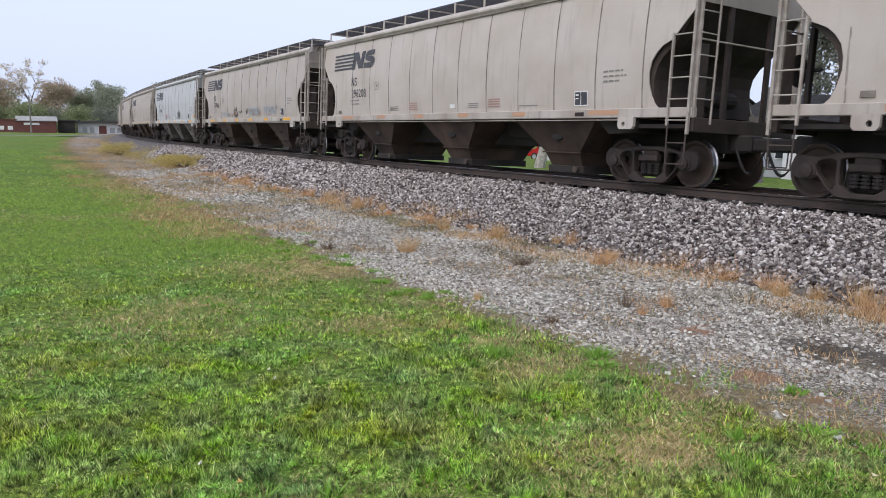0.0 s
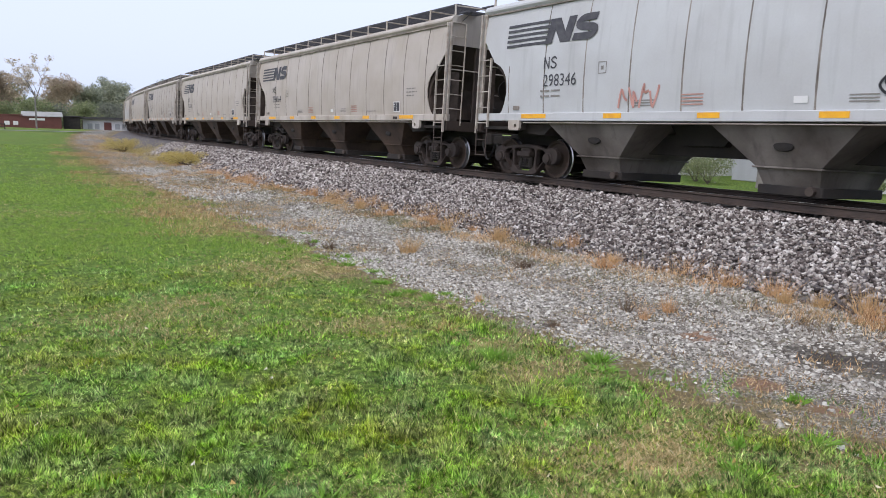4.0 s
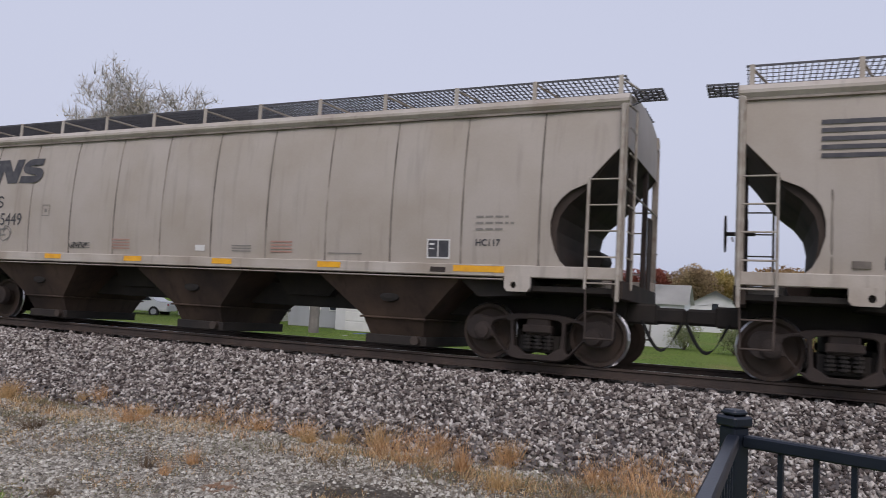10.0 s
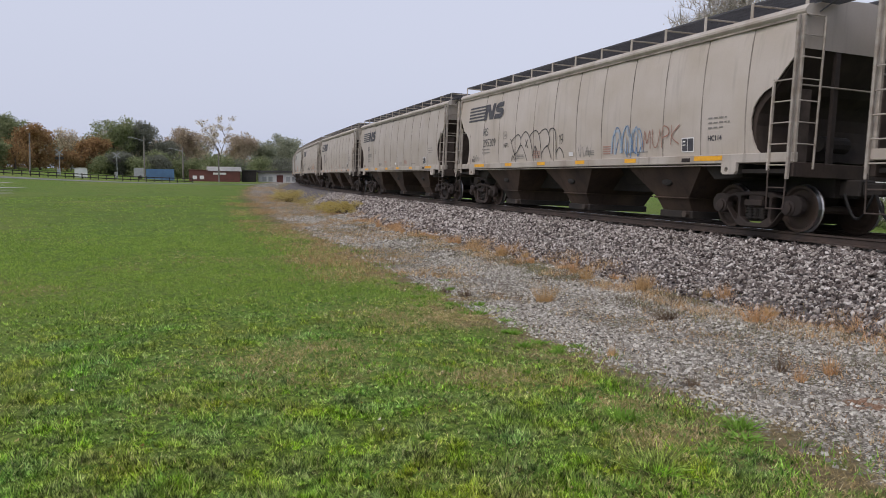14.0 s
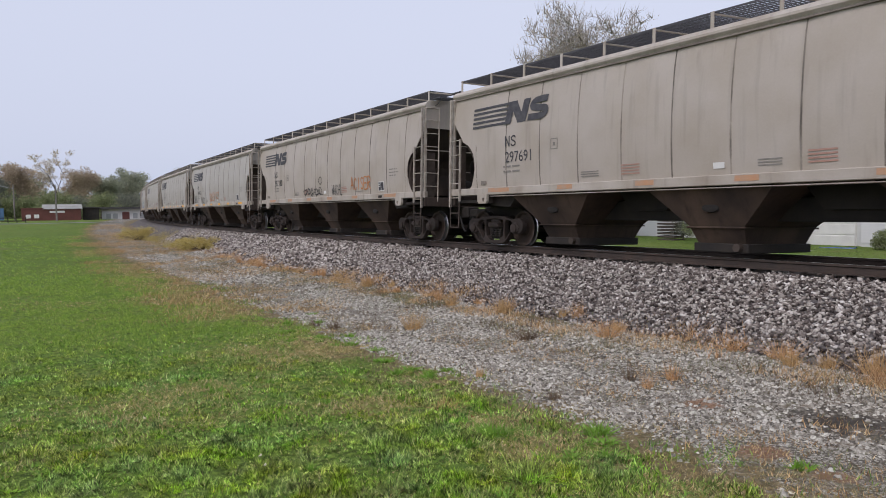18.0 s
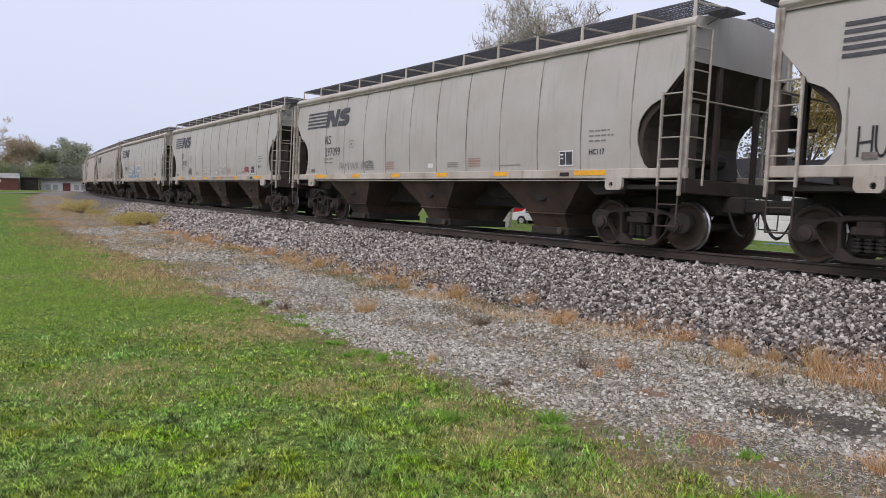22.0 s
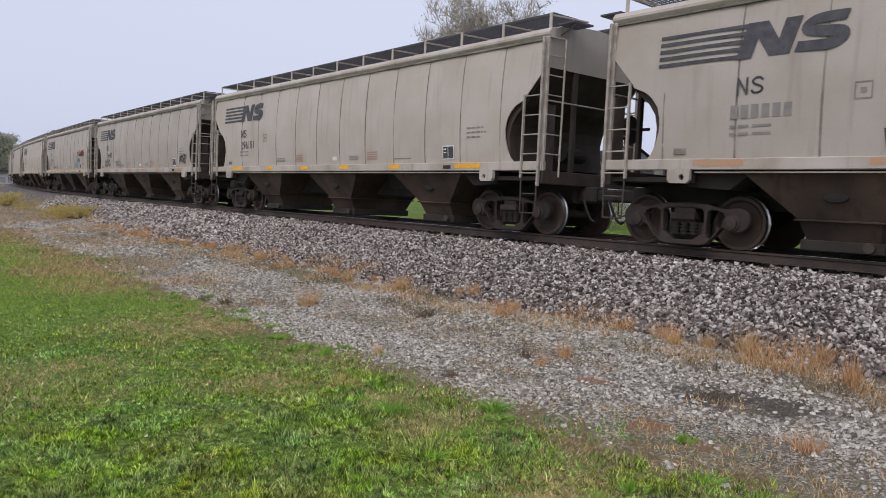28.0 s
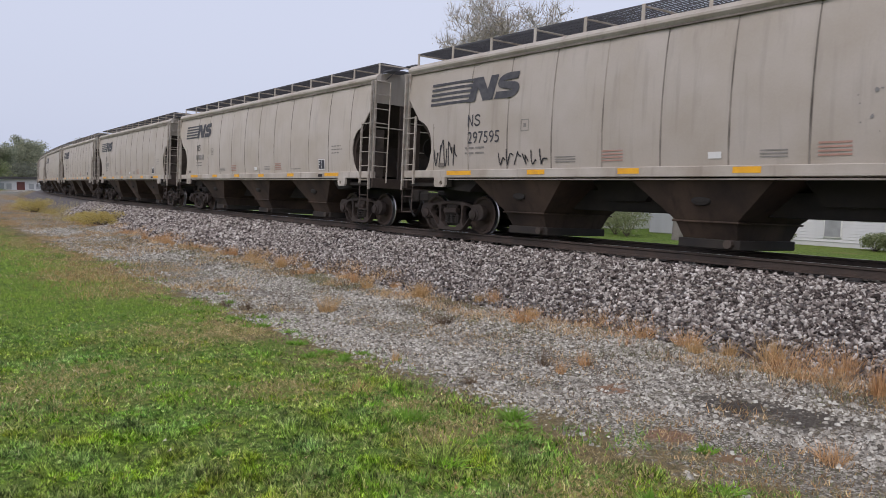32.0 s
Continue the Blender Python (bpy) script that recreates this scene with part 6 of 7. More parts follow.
tuft_field("far_drive_green", 1500, 13, 70, 4.2, 9.0, 20, 0.02, 0.11, M_GREYGRASS, 43, "thin green growth over the far drive", 0.25, clumpy(0.35, 0.0, 71.0), 2.2)
tuft_field("golden_band", 260, 40, 75, 2.8, 4.6, 30, 0.3, 0.6, M_GOLD, 33, "golden weeds beside the far track", 0.3, clumpy(0.2, 0.0, 3.0))
tuft_field("far_weed_band", 500, 40, 110, 3.2, 8.0, 26, 0.2, 0.45, M_STRAW, 35, "dry weeds along the far drive", 0.35, clumpy(0.15, 0.05, 6.0))


def clump(name, x, y, radius, height, count, material, label, seed, width=0.012):
    """One separate plant."""
    q = np.random.RandomState(seed)
    rings, side = 5, 14
    vs = [(0.0, 0.0, -0.01)]
    fs = []
    for i in range(1, rings + 1):
        for j in range(side):
            t, d = 6.283 * (j + 0.5 * (i % 2)) / side, radius * 0.45 * i / rings
            vs.append((d * math.cos(t), d * math.sin(t), -0.01))
            a, b = 1 + (i - 1) * side + j, 1 + (i - 1) * side + (j + 1) % side
            fs.append((0, a, b) if i == 1 else (a, b, a - side))
    # every stem grows out of the crown of the root
    at = q.randint(0, rings * side, count)
    for i, w in zip(at, q.uniform(0.3, 1.05, count)):
        bx, by, _ = vs[1 + i]
        t, o = math.atan2(by, bx) + q.uniform(-0.6, 0.6), radius * q.uniform(-0.3, 1.0)
        sa = q.uniform(0, 6.283)
        dx, dy = math.cos(sa) * width, math.sin(sa) * width
        k = len(vs)
        vs += [(bx + dx, by + dy, -0.005), (bx + math.cos(t) * o, by + math.sin(t) * o, height * w)]
        fs.append((1 + i, k, k + 1))
    me = quick_mesh(name, np.array(vs), np.array(fs), material)
    ob = new(name, me)
    ob.location = (x, y, float(ground_z(x, y)))
    return tagged(ob, label, "plant")


PLANTS = [  # x, y, radius, height, stems, material, label
    (-2.27, 13.25, 0.34, 0.42, 260, M_STRAW, "yellow-brown dry weed standing alone on the drive"),
    (-0.42, 7.14, 0.30, 0.14, 220, M_BRIGHTGRASS, "dark green weed rosette at the lawn's edge"),
    (0.63, 7.22, 0.24, 0.12, 200, M_BRIGHTGRASS, "low green weed at the lawn's edge"),
    (-0.06, 5.99, 0.38, 0.16, 260, M_GRASS, "coarse tuft of long green grass"),
    (-0.12, 11.9, 0.30, 0.22, 220, M_TWIG, "grey withered weed on the drive"),
    (1.71, 9.3, 0.16, 0.28, 120, M_RUSSET, "small russet weed on the drive"),
    (1.35, 9.0, 0.12, 0.22, 80, M_RUSSET, "small russet weed on the drive"),
    (4.04, 9.16, 0.34, 0.42, 280, M_STRAW, "tall straw-coloured weed at the foot of the bank"),
    (5.29, 7.88, 0.28, 0.40, 240, M_STRAW, "tall straw-coloured weed at the foot of the bank"),
    (4.62, 8.6, 0.26, 0.34, 200, M_RUSSET, "russet weed at the foot of the bank"),
    (-3.79, 13.4, 0.22, 0.26, 140, M_TWIG, "dark dead weed on the drive"),
    (-4.3, 13.7, 0.18, 0.2, 110, M_TWIG, "dark dead weed on the drive"),
    (4.6, 7.0, 0.3, 0.34, 200, M_STRAW, "tall straw-coloured weed beside the drive"),
    (3.26, 6.16, 0.24, 0.24, 150, M_RUSSET, "small russet weed on the drive"),
    (1.19, 9.39, 0.2, 0.3, 90, M_TWIG, "thin dark dead weed on the drive"),
    (0.22, 8.51, 0.14, 0.16, 90, M_TWIG, "small dead weed on the drive"),
    (-0.74, 9.61, 0.14, 0.18, 90, M_STRAW, "small dry weed on the drive"),
    (-1.0, 8.1, 0.3, 0.12, 180, M_RUSSET, "brown trampled weed at the lawn's edge"),
]
for i, (x, y, ra, h, c, m, lab) in enumerate(PLANTS):
    clump("weed_clump", x, y, ra, h, int(c * 0.8), m, lab, 50 + i, 0.016 if m in (M_BRIGHTGRASS, M_GRASS) else 0.007)


q = random.Random(44)
for i in range(40):
    x, y, _ = track_point(1.0 + 0.72 * i + q.uniform(-0.5, 0.5), q.gauss(3.8, 0.3))
    clump("weed_clump", x, y, q.uniform(0.14, 0.34), q.uniform(0.16, 0.42), 220, q.choice((M_STRAW, M_RUSSET, M_RUSSET)), "upright tan weed at the foot of the bank", 700 + i, 0.006)
q = random.Random(8)
for i in range(30):
    x, y, _ = track_point(q.uniform(1.5, 15), q.gauss(7.75, 0.35))
    clump("weed_rosette", x, y, q.uniform(0.12, 0.22), q.uniform(0.05, 0.1), 70, M_BRIGHTGRASS, "low dark green weed rosette at the lawn's edge", 90 + i, 0.026)

q = random.Random(12)
for i in range(64):
    a, d = radians(q.uniform(58, 138)), 3.8 + 6.5 * q.random() ** 1.3
    x, y = d * math.cos(a), d * math.sin(a)
    if track_coords(x, y)[1] > 8.2:
        clump("lawn_rosette", x, y, q.uniform(0.10, 0.17), q.uniform(0.05, 0.09), 34, q.choice((M_BRIGHTGRASS, M_BRIGHTGRASS, M_GRASS)), "broad-leaved green weed in the lawn", 900 + i, 0.026)


# ---- trees ----
def limb_mesh(seed, height, spread, depth, trunk_r, bare=False):
    """Trunk and limbs: tapered three- to six-sided tubes. Returns faces and the tips."""
    q = random.Random(seed)
    verts, faces, tips = [], [], []

    def seg(a, b, r0, r1, k):
        d = (b - a).normalized()
        u = d.orthogonal().normalized()
        w = d.cross(u)
        i0 = len(verts)
        for c, rr in ((a, r0), (b, r1)):
            for j in range(k):
                t = 2 * math.pi * j / k
                verts.append(tuple(c + (u * math.cos(t) + w * math.sin(t)) * rr))
        for j in range(k):
            faces.append((i0 + j, i0 + (j + 1) % k, i0 + k + (j + 1) % k, i0 + k + j))

    def grow(p, d, length, r, level):
        k = 7 if level == 0 else (5 if level == 1 else 3)
        n_seg = 3 if level < 2 else 2
        for i in range(n_seg):
            d2 = (d + Vector((q.uniform(-1, 1), q.uniform(-1, 1), q.uniform(-0.3, 0.6))) * 0.16).normalized()
            e = p + d2 * (length / n_seg)
            seg(p, e, r, r * 0.78, k)
            p, d, r = e, d2, r * 0.78
            if level > 0 and level < depth and i < n_seg - 1:
                branch(p, d, length * 0.55, r * 0.6, level + 1)
        if level < depth:
            for _ in range(3 if level < 2 else q.randint(2, 3)):
                branch(p, d, length * q.uniform(0.6, 0.8), r * 0.7, level + 1)
        tips.append(p)

    def branch(p, d, length, r, level):
        side = Vector((q.uniform(-1, 1), q.uniform(-1, 1), q.uniform(-0.15, 0.5))) * spread
        grow(p, (d + side).normalized(), length, max(r, 0.015), level)

    grow(Vector((0, 0, 0)), Vector((0, 0, 1)), height * 0.34, trunk_r, 0)
    return verts, faces, tips


def leaf_cloud(centres, radius, per, size, seed):
    q = np.random.RandomState(seed)
    c = np.repeat(np.array([tuple(p) for p in centres]), per, 0)
    m = len(c)
    d = q.normal(size=(m, 3))
    d /= np.linalg.norm(d, axis=1)[:, None]
    p = c + d * (radius * q.uniform(0.25, 1.0, m) ** 0.6)[:, None] * np.array([1, 1, 0.8])
    a, b = q.normal(size=(m, 3)), q.normal(size=(m, 3))
    s = (size * q.uniform(0.6, 1.4, m))[:, None]
    a = a / np.linalg.norm(a, axis=1)[:, None] * s
    b = b / np.linalg.norm(b, axis=1)[:, None] * s
    v = np.stack([p - a * 0.5, p + b * 0.6, p + a * 0.5], 1).reshape(-1, 3)
    return v, np.arange(m * 3).reshape(-1, 3)


def tree(x, y, height, crown, seed, leaf, label, density=1.0, width=1.0, depth=3, base_z=None, leaf_size=0.35, spread=0.75, full=0, span=0.0, lean=0.0):
    t = thing("tree", label, "tree", Matrix.Translation((x, y, float(ground_z(x, y)) if base_z is None else base_z)) @ Matrix.Rotation(0 if span else seed, 4, "Z"), kind="")
    v, f, tips = limb_mesh(seed, height, spread, depth, height * 0.022)
    top = max(p.z for p in tips)
    k = height * (0.96 if leaf else 1.0) / top
    wid = k * width
    if span:
        lo, hi = min(p.x for p in tips), max(p.x for p in tips)
        wid = span / (hi - lo)
        lean = (lean - wid * (hi + lo) / 2) / 8.0
    v = [(a * wid + lean * max(0.0, c * k - 3.0), b * wid, c * k) for a, b, c in v]
    flat_mesh("trunk", v, f, M_PALEBARK if span else M_BARK, t)
    if leaf:
        pts = [Vector((p.x * wid + lean * max(0.0, p.z * k - 3.0), p.y * wid, p.z * k)) for p in tips if p.z * k > height * 0.22]
        if span:
            # fine upright twigs at every limb's end
            g = np.random.RandomState(seed)
            base = np.repeat(np.array([tuple(p) for p in pts]), 4, 0)
            m_ = len(base)
            d = g.normal(size=(m_, 3)) * np.array([0.55, 0.55, 0.4]) + np.array([0, 0, 0.75])
            d *= (g.uniform(0.3, 1.0, m_) / np.linalg.norm(d, axis=1))[:, None]
            sd = g.normal(size=(m_, 3)) * 0.012
            tv = np.stack([base - sd, base + sd, base + d], 1).reshape(-1, 3)
            new("branchwork", quick_mesh("branchwork", tv, np.arange(m_ * 3).reshape(-1, 3), M_PALEBARK)).parent = t
            pts = pts[::5]
        q = random.Random(seed + 500)
        for _ in range(full):
            a, u, c = q.uniform(0, 6.283), math.sqrt(q.random()), q.uniform(0.12, 0.88)
            rr = 0.36 * height * width * u * (1 - abs(c - 0.5) * 0.9)
            pts.append(Vector((rr * math.cos(a), rr * math.sin(a), c * height)))
        lv, lf = leaf_cloud(pts, crown, max(1, int(46 * density)), leaf_size, seed)
        me = quick_mesh("crown", lv, lf, M_LEAF[leaf])
        o = new("crown", me)
        o.parent = t
    return t


def conifer(x, y, height, width, seed, label, base_z=None):
    t = thing("conifer", label, "tree", Matrix.Translation((x, y, float(ground_z(x, y)) if base_z is None else base_z)))
    part("trunk", tube((0, 0, 0), (0, 0, height * 0.97), height * 0.018, 0.02, 7), M_BARK, t)
    q = np.random.RandomState(seed)
    pts = []
    for i in range(90):
        h = height * (0.06 + 0.94 * (i / 90) ** 0.9)
        rr = width * (1 - (h / height) ** 1.3) * q.uniform(0.6, 1.0)
        a = q.uniform(0, 6.283)
        for u in (0.3, 0.6, 0.85, 1.0):
            pts.append((rr * u * math.cos(a), rr * u * math.sin(a), h - 0.12 * rr * u))
    lv, lf = leaf_cloud(pts, width * 0.19, 22, height * 0.026, seed)
    o = new("crown", quick_mesh("crown", lv, lf, M_LEAF["dark"]))
    o.parent = t
    return t


def polar(deg, dist):
    """A place by bearing (degrees, counter-clockwise from +x) and distance from the viewer."""
    return dist * math.cos(radians(deg)), dist * math.sin(radians(deg))


TREES = [  # bearing, distance, height, clump radius, seed, leaf, label, density, width
    (148.5, 205, 10.9, 2.2, 1, "orange", "autumn tree with orange leaves behind the brick works", 1.0, 1.1),
    (145.5, 210, 10.4, 2.2, 2, "green", "dark green tree behind the brick works", 1.0, 1.1),
    (142.8, 205, 11.3, 2.2, 3, "brown", "russet autumn tree behind the brick works", 1.0, 1.0),
    (141.2, 190, 13.5, 2.4, 5, "green", "broad dark green tree beyond the field", 1.2, 1.2),
    (138.9, 195, 13.1, 2.4, 6, "green", "broad green tree beyond the field", 1.2, 1.2),
    (136.8, 190, 10.9, 2.2, 7, "orange", "orange-leaved autumn tree beyond the field", 1.0, 1.0),
    (135.2, 200, 11.3, 1.6, 8, "pale", "half-bare autumn tree beyond the field", 0.3, 1.0),
    (133.9, 195, 8.7, 2.0, 9, "orange", "low orange autumn tree beyond the field", 1.1, 1.2),
    (132.4, 215, 15.7, 2.6, 10, "green", "tall spreading dark green tree beyond the field", 1.3, 1.25),
    (130.3, 220, 15.7, 2.5, 12, "dark", "tall dark green tree beyond the field", 1.3, 1.1),
    (128.6, 215, 10.4, 2.2, 13, "dark", "dark green tree beyond the containers", 1.2, 1.2),
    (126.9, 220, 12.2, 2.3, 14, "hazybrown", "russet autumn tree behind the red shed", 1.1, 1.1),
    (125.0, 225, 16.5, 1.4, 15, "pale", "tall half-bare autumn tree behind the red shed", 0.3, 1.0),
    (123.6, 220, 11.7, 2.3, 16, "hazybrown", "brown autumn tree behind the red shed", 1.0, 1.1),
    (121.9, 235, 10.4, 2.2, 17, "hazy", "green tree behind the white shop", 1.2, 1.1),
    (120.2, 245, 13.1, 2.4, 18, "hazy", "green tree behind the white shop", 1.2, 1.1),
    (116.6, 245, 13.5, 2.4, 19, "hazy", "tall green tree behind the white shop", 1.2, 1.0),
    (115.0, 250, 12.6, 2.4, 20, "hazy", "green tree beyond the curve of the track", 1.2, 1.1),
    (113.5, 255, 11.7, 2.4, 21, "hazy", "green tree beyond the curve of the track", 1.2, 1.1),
    (129.4, 190, 5.2, 2.2, 22, "dark", "low dark thicket beyond the field", 1.2, 1.7),
    (132.0, 190, 5.2, 2.2, 23, "dark", "low dark thicket beyond the field", 1.2, 1.7),
    (139.9, 180, 6.1, 2.2, 24, "green", "low green thicket beyond the field", 1.2, 1.7),
    (47.5, 120, 7.0, 1.8, 31, "red", "red autumn tree behind the houses", 1.2, 1.3),
    (45.0, 115, 7.5, 1.8, 32, "brown", "russet autumn tree behind the houses", 1.2, 1.3),
    (42.5, 125, 7.5, 1.8, 33, "yellow", "yellow-green autumn tree behind the houses", 1.2, 1.3),
    (50.5, 125, 7.0, 1.8, 34, "red", "red autumn tree behind the houses", 1.2, 1.3),
    (39.0, 120, 8.0, 1.8, 35, "orange", "orange autumn tree behind the houses", 1.2, 1.3),
]
for bearing, dist, h, crown, seed, leaf, label, dens, wd in TREES:
    x, y = polar(bearing, dist)
    tree(x, y, h * ((0.9 if bearing > 127 else 1.12) if dist > 150 else 1.0), crown * 0.68, seed, leaf, label, dens * 1.5, wd, leaf_size=0.48 if dist > 150 else 0.4, full=0 if leaf == "pale" else 70)
conifer(*polar(140.6, 176), 13.4, 4.4, 4, "tall dark conifer beyond the field")
conifer(*polar(143.2, 215), 11.0, 3.0, 41, "dark conifer behind the brick works")
# filler woods along the far side
q = random.Random(17)
for i in range(34):
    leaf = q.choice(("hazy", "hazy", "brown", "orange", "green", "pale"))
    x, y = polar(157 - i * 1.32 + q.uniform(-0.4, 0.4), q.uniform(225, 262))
    tree(x, y, q.uniform(6.5, 10.5), 2.3, 400 + i, leaf, {"green": "green tree", "hazy": "haze-painted green tree", "brown": "brown autumn tree", "orange": "orange autumn tree", "dark": "dark green tree", "pale": "pale autumn tree"}[leaf] + " in the far treeline", 0.8, 1.5, depth=2, leaf_size=0.75, full=50)
for i in range(24):
    leaf = q.choice(("green", "brown", "dark", "green", "orange"))
    x, y = polar(144 - i * 1.35 + q.uniform(-0.4, 0.4), q.uniform(183, 198))
    tree(x, y, q.uniform(3.5, 6.0), 1.5, 460 + i, leaf, "low thicket below the far trees", 0.9, 2.0, depth=2, leaf_size=0.45, full=40)
# the bare tree behind the train
tree(0.9, 46.6, 14.4, 0.6, 119, "pale", "bare grey tree with a few pale leaves behind the train", 0.2, 1.0, depth=7, leaf_size=0.11, spread=0.85, span=12.0, lean=2.3)
tree(20.8, 50.2, 10.5, 0.9, 78, "yellow", "thin half-bare tree with yellow leaves behind the houses", 0.8, 1.0, depth=4, leaf_size=0.2)
conifer(18.6, 50.5, 10.6, 4.2, 79, "dark evergreen behind the houses")


# ---- houses across the track ----
def wall_box(name, parent, x0, x1, y0, y1, z0, z1, material, label=""):
    return part(name, box(x0, x1, y0, y1, z0, z1), material, parent, label)


def lap_siding(parent, x0, x1, y, z0, z1, material, step=0.14):
    """Overlapping boards on a wall that faces -y."""
    me = None
    for i in range(int((z1 - z0) / step)):
        z = z0 + i * step
        if me is None:
            bm = bmesh.new()
            v = [bm.verts.new(p) for p in ((x0, y - 0.03, 0), (x1, y - 0.03, 0), (x1, y - 0.004, step), (x0, y - 0.004, step), (x0, y, 0), (x1, y, 0))]
            bm.faces.new(v[:4])
            bm.faces.new((v[4], v[5], v[1], v[0]))
            me = bpy.data.meshes.new("siding_board")
            bm.to_mesh(me)
            bm.free()
            me.materials.append(material)
        o = new("siding_board", me)
        o.parent = parent
        o.location = (0, 0, z)


def window_at(parent, x, y, z, w, h, material=None):
    fr = part("window", box(x - w / 2 - 0.06, x + w / 2 + 0.06, y - 0.07, y - 0.02, z - 0.06, z + h + 0.06, 0.008), M_WHITE, parent)
    part("pane", box(x - w / 2, x + w / 2, y - 0.085, y - 0.066, z, z + h), material or M_GLASS, fr)
    return fr


def gable_roof(parent, x0, x1, y0, y1, z, rise, material, over=0.35):
    """Ridge along x."""
    ym = (y0 + y1) / 2
    bm = bmesh.new()
    for ya, yb in ((y0 - over, ym), (y1 + over, ym)):
        v = [bm.verts.new(p) for p in ((x0 - over, ya, z - 0.08), (x1 + over, ya, z - 0.08), (x1 + over, yb, z + rise), (x0 - over, yb, z + rise))]
        bm.faces.new(v)
    bmesh.ops.solidify(bm, geom=bm.faces[:], thickness=0.14)
    part("roof", bm, material, parent)
    for x in (x0, x1):
        bm = bmesh.new()
        bm.faces.new([bm.verts.new(p) for p in ((x, y0, z), (x, y1, z), (x, ym, z + rise))])
        bmesh.ops.solidify(bm, geom=bm.faces[:], thickness=0.1)
        part("gable", bm, M_SIDING, parent)


def along_track(s, off, turn=0.0, z=0.0):
    """A frame with x along the train's way, y away from the lawn."""
    x, y, th = track_point(s, off)
    return Matrix.Translation((x, y, z)) @ Matrix.Rotation(th + math.pi + turn, 4, "Z")


# long white house with its garage
h1 = thing("house", "white clapboard house with a garage door, across the track", "house", along_track(19.0, -22.2))
wall_box("wall", h1, 0.0, 9.5, 0.0, 8.0, -0.4, 3.0, M_SIDING, "white clapboard wall")
lap_siding(h1, 0.02, 9.48, 0.0, 0.25, 3.0, M_SIDING)
gable_roof(h1, 0.0, 9.5, 0.0, 8.0, 3.0, 2.0, M_ROOFDARK)
window_at(h1, 3.6, 0.0, 0.5, 0.7, 1.2, M_GREYBOX)
window_at(h1, 7.6, 0.0, 1.2, 0.9, 1.1)
part("air_conditioner", box(8.3, 9.2, -0.75, -0.05, 0.0, 0.8, 0.03), M_GREYBOX, h1)
gar = thing("garage", "white garage with a pale roller door, beside the house", "garage", along_track(21.0, -22.2))
wall_box("wall", gar, -1.6, 1.98, 0.4, 7.5, -0.4, 2.8, M_SIDING)
dr = part("garage_door", box(-0.9, 1.5, 0.30, 0.42, 0.0, 2.2, 0.01), M_WHITE, gar, "pale roller door")
for i in range(4):
    part("door_panel", box(-0.86, 1.46, 0.28, 0.31, 0.04 + 0.55 * i, 0.53 + 0.55 * i, 0.01), M_WHITE, dr)
gable_roof(gar, -1.6, 1.98, 0.4, 7.5, 2.8, 1.5, M_ROOFDARK, 0.25)
h2 = thing("house", "grey clapboard house with dark windows beside the garage", "house", along_track(23.4, -23.2))
wall_box("wall", h2, -3.0, 0.75, 0.0, 7.0, -0.4, 2.9, M_GREYSIDE)
lap_siding(h2, -2.98, 0.73, 0.0, 0.1, 2.9, M_GREYSIDE)
window_at(h2, -1.1, 0.0, 1.1, 0.7, 1.0)
window_at(h2, 0.2, 0.0, 1.1, 0.5, 1.0)
gable_roof(h2, -3.0, 0.75, 0.0, 7.0, 2.9, 1.6, M_ROOFDARK)
h3 = thing("house", "long low white building across the track", "house", along_track(34.5, -24.0))
wall_box("wall", h3, -2.0, 5.0, 0.0, 7.0, -0.4, 3.0, M_SIDING)
lap_siding(h3, -1.98, 4.98, 0.0, 0.0, 3.0, M_SIDING)
window_at(h3, 3.4, 0.0, 1.2, 0.9, 1.0)
gable_roof(h3, -2.0, 5.0, 0.0, 7.0, 3.0, 1.7, M_ROOFDARK)
h4 = thing("house", "pale blue gabled house with a light roof", "house", Matrix.Translation((50.9, 48.4, 0)) @ Matrix.Rotation(radians(-45 + 90), 4, "Z"))
wall_box("wall", h4, -4.0, 4.0, -2.2, 2.2, -0.4, 2.4, M_SIDING)
gable_roof(h4, -4.0, 4.0, -2.2, 2.2, 2.4, 1.3, M_ROOFLIGHT, 0.3)
part("window", box(-4.09, -4.0, -0.25, 0.25, 1.6, 2.6, 0.01), M_GLASS, h4)
h5 = thing("shed", "white clapboard shed behind the hedge", "shed", along_track(5.2, -28.0))
wall_box("wall", h5, -2.6, 1.2, 0.0, 3.0, -0.4, 2.4, M_SIDING)
lap_siding(h5, -2.58, 1.18, 0.0, 0.0, 2.4, M_SIDING)
gable_roof(h5, -2.6, 1.2, 0.0, 3.0, 2.4, 1.0, M_ROOFLIGHT, 0.2)
x, y, th = track_point(21.5, -19.0)
trunk = thing("tree_stub", "thick pale trunk of a cut tree beside the drive", "tree", Matrix.Translation((x, y, 0)))
part("trunk", tube((0, 0, -0.2), (0.1, 0, 4.5), 0.28, 0.2, 10), M_POLE, trunk)


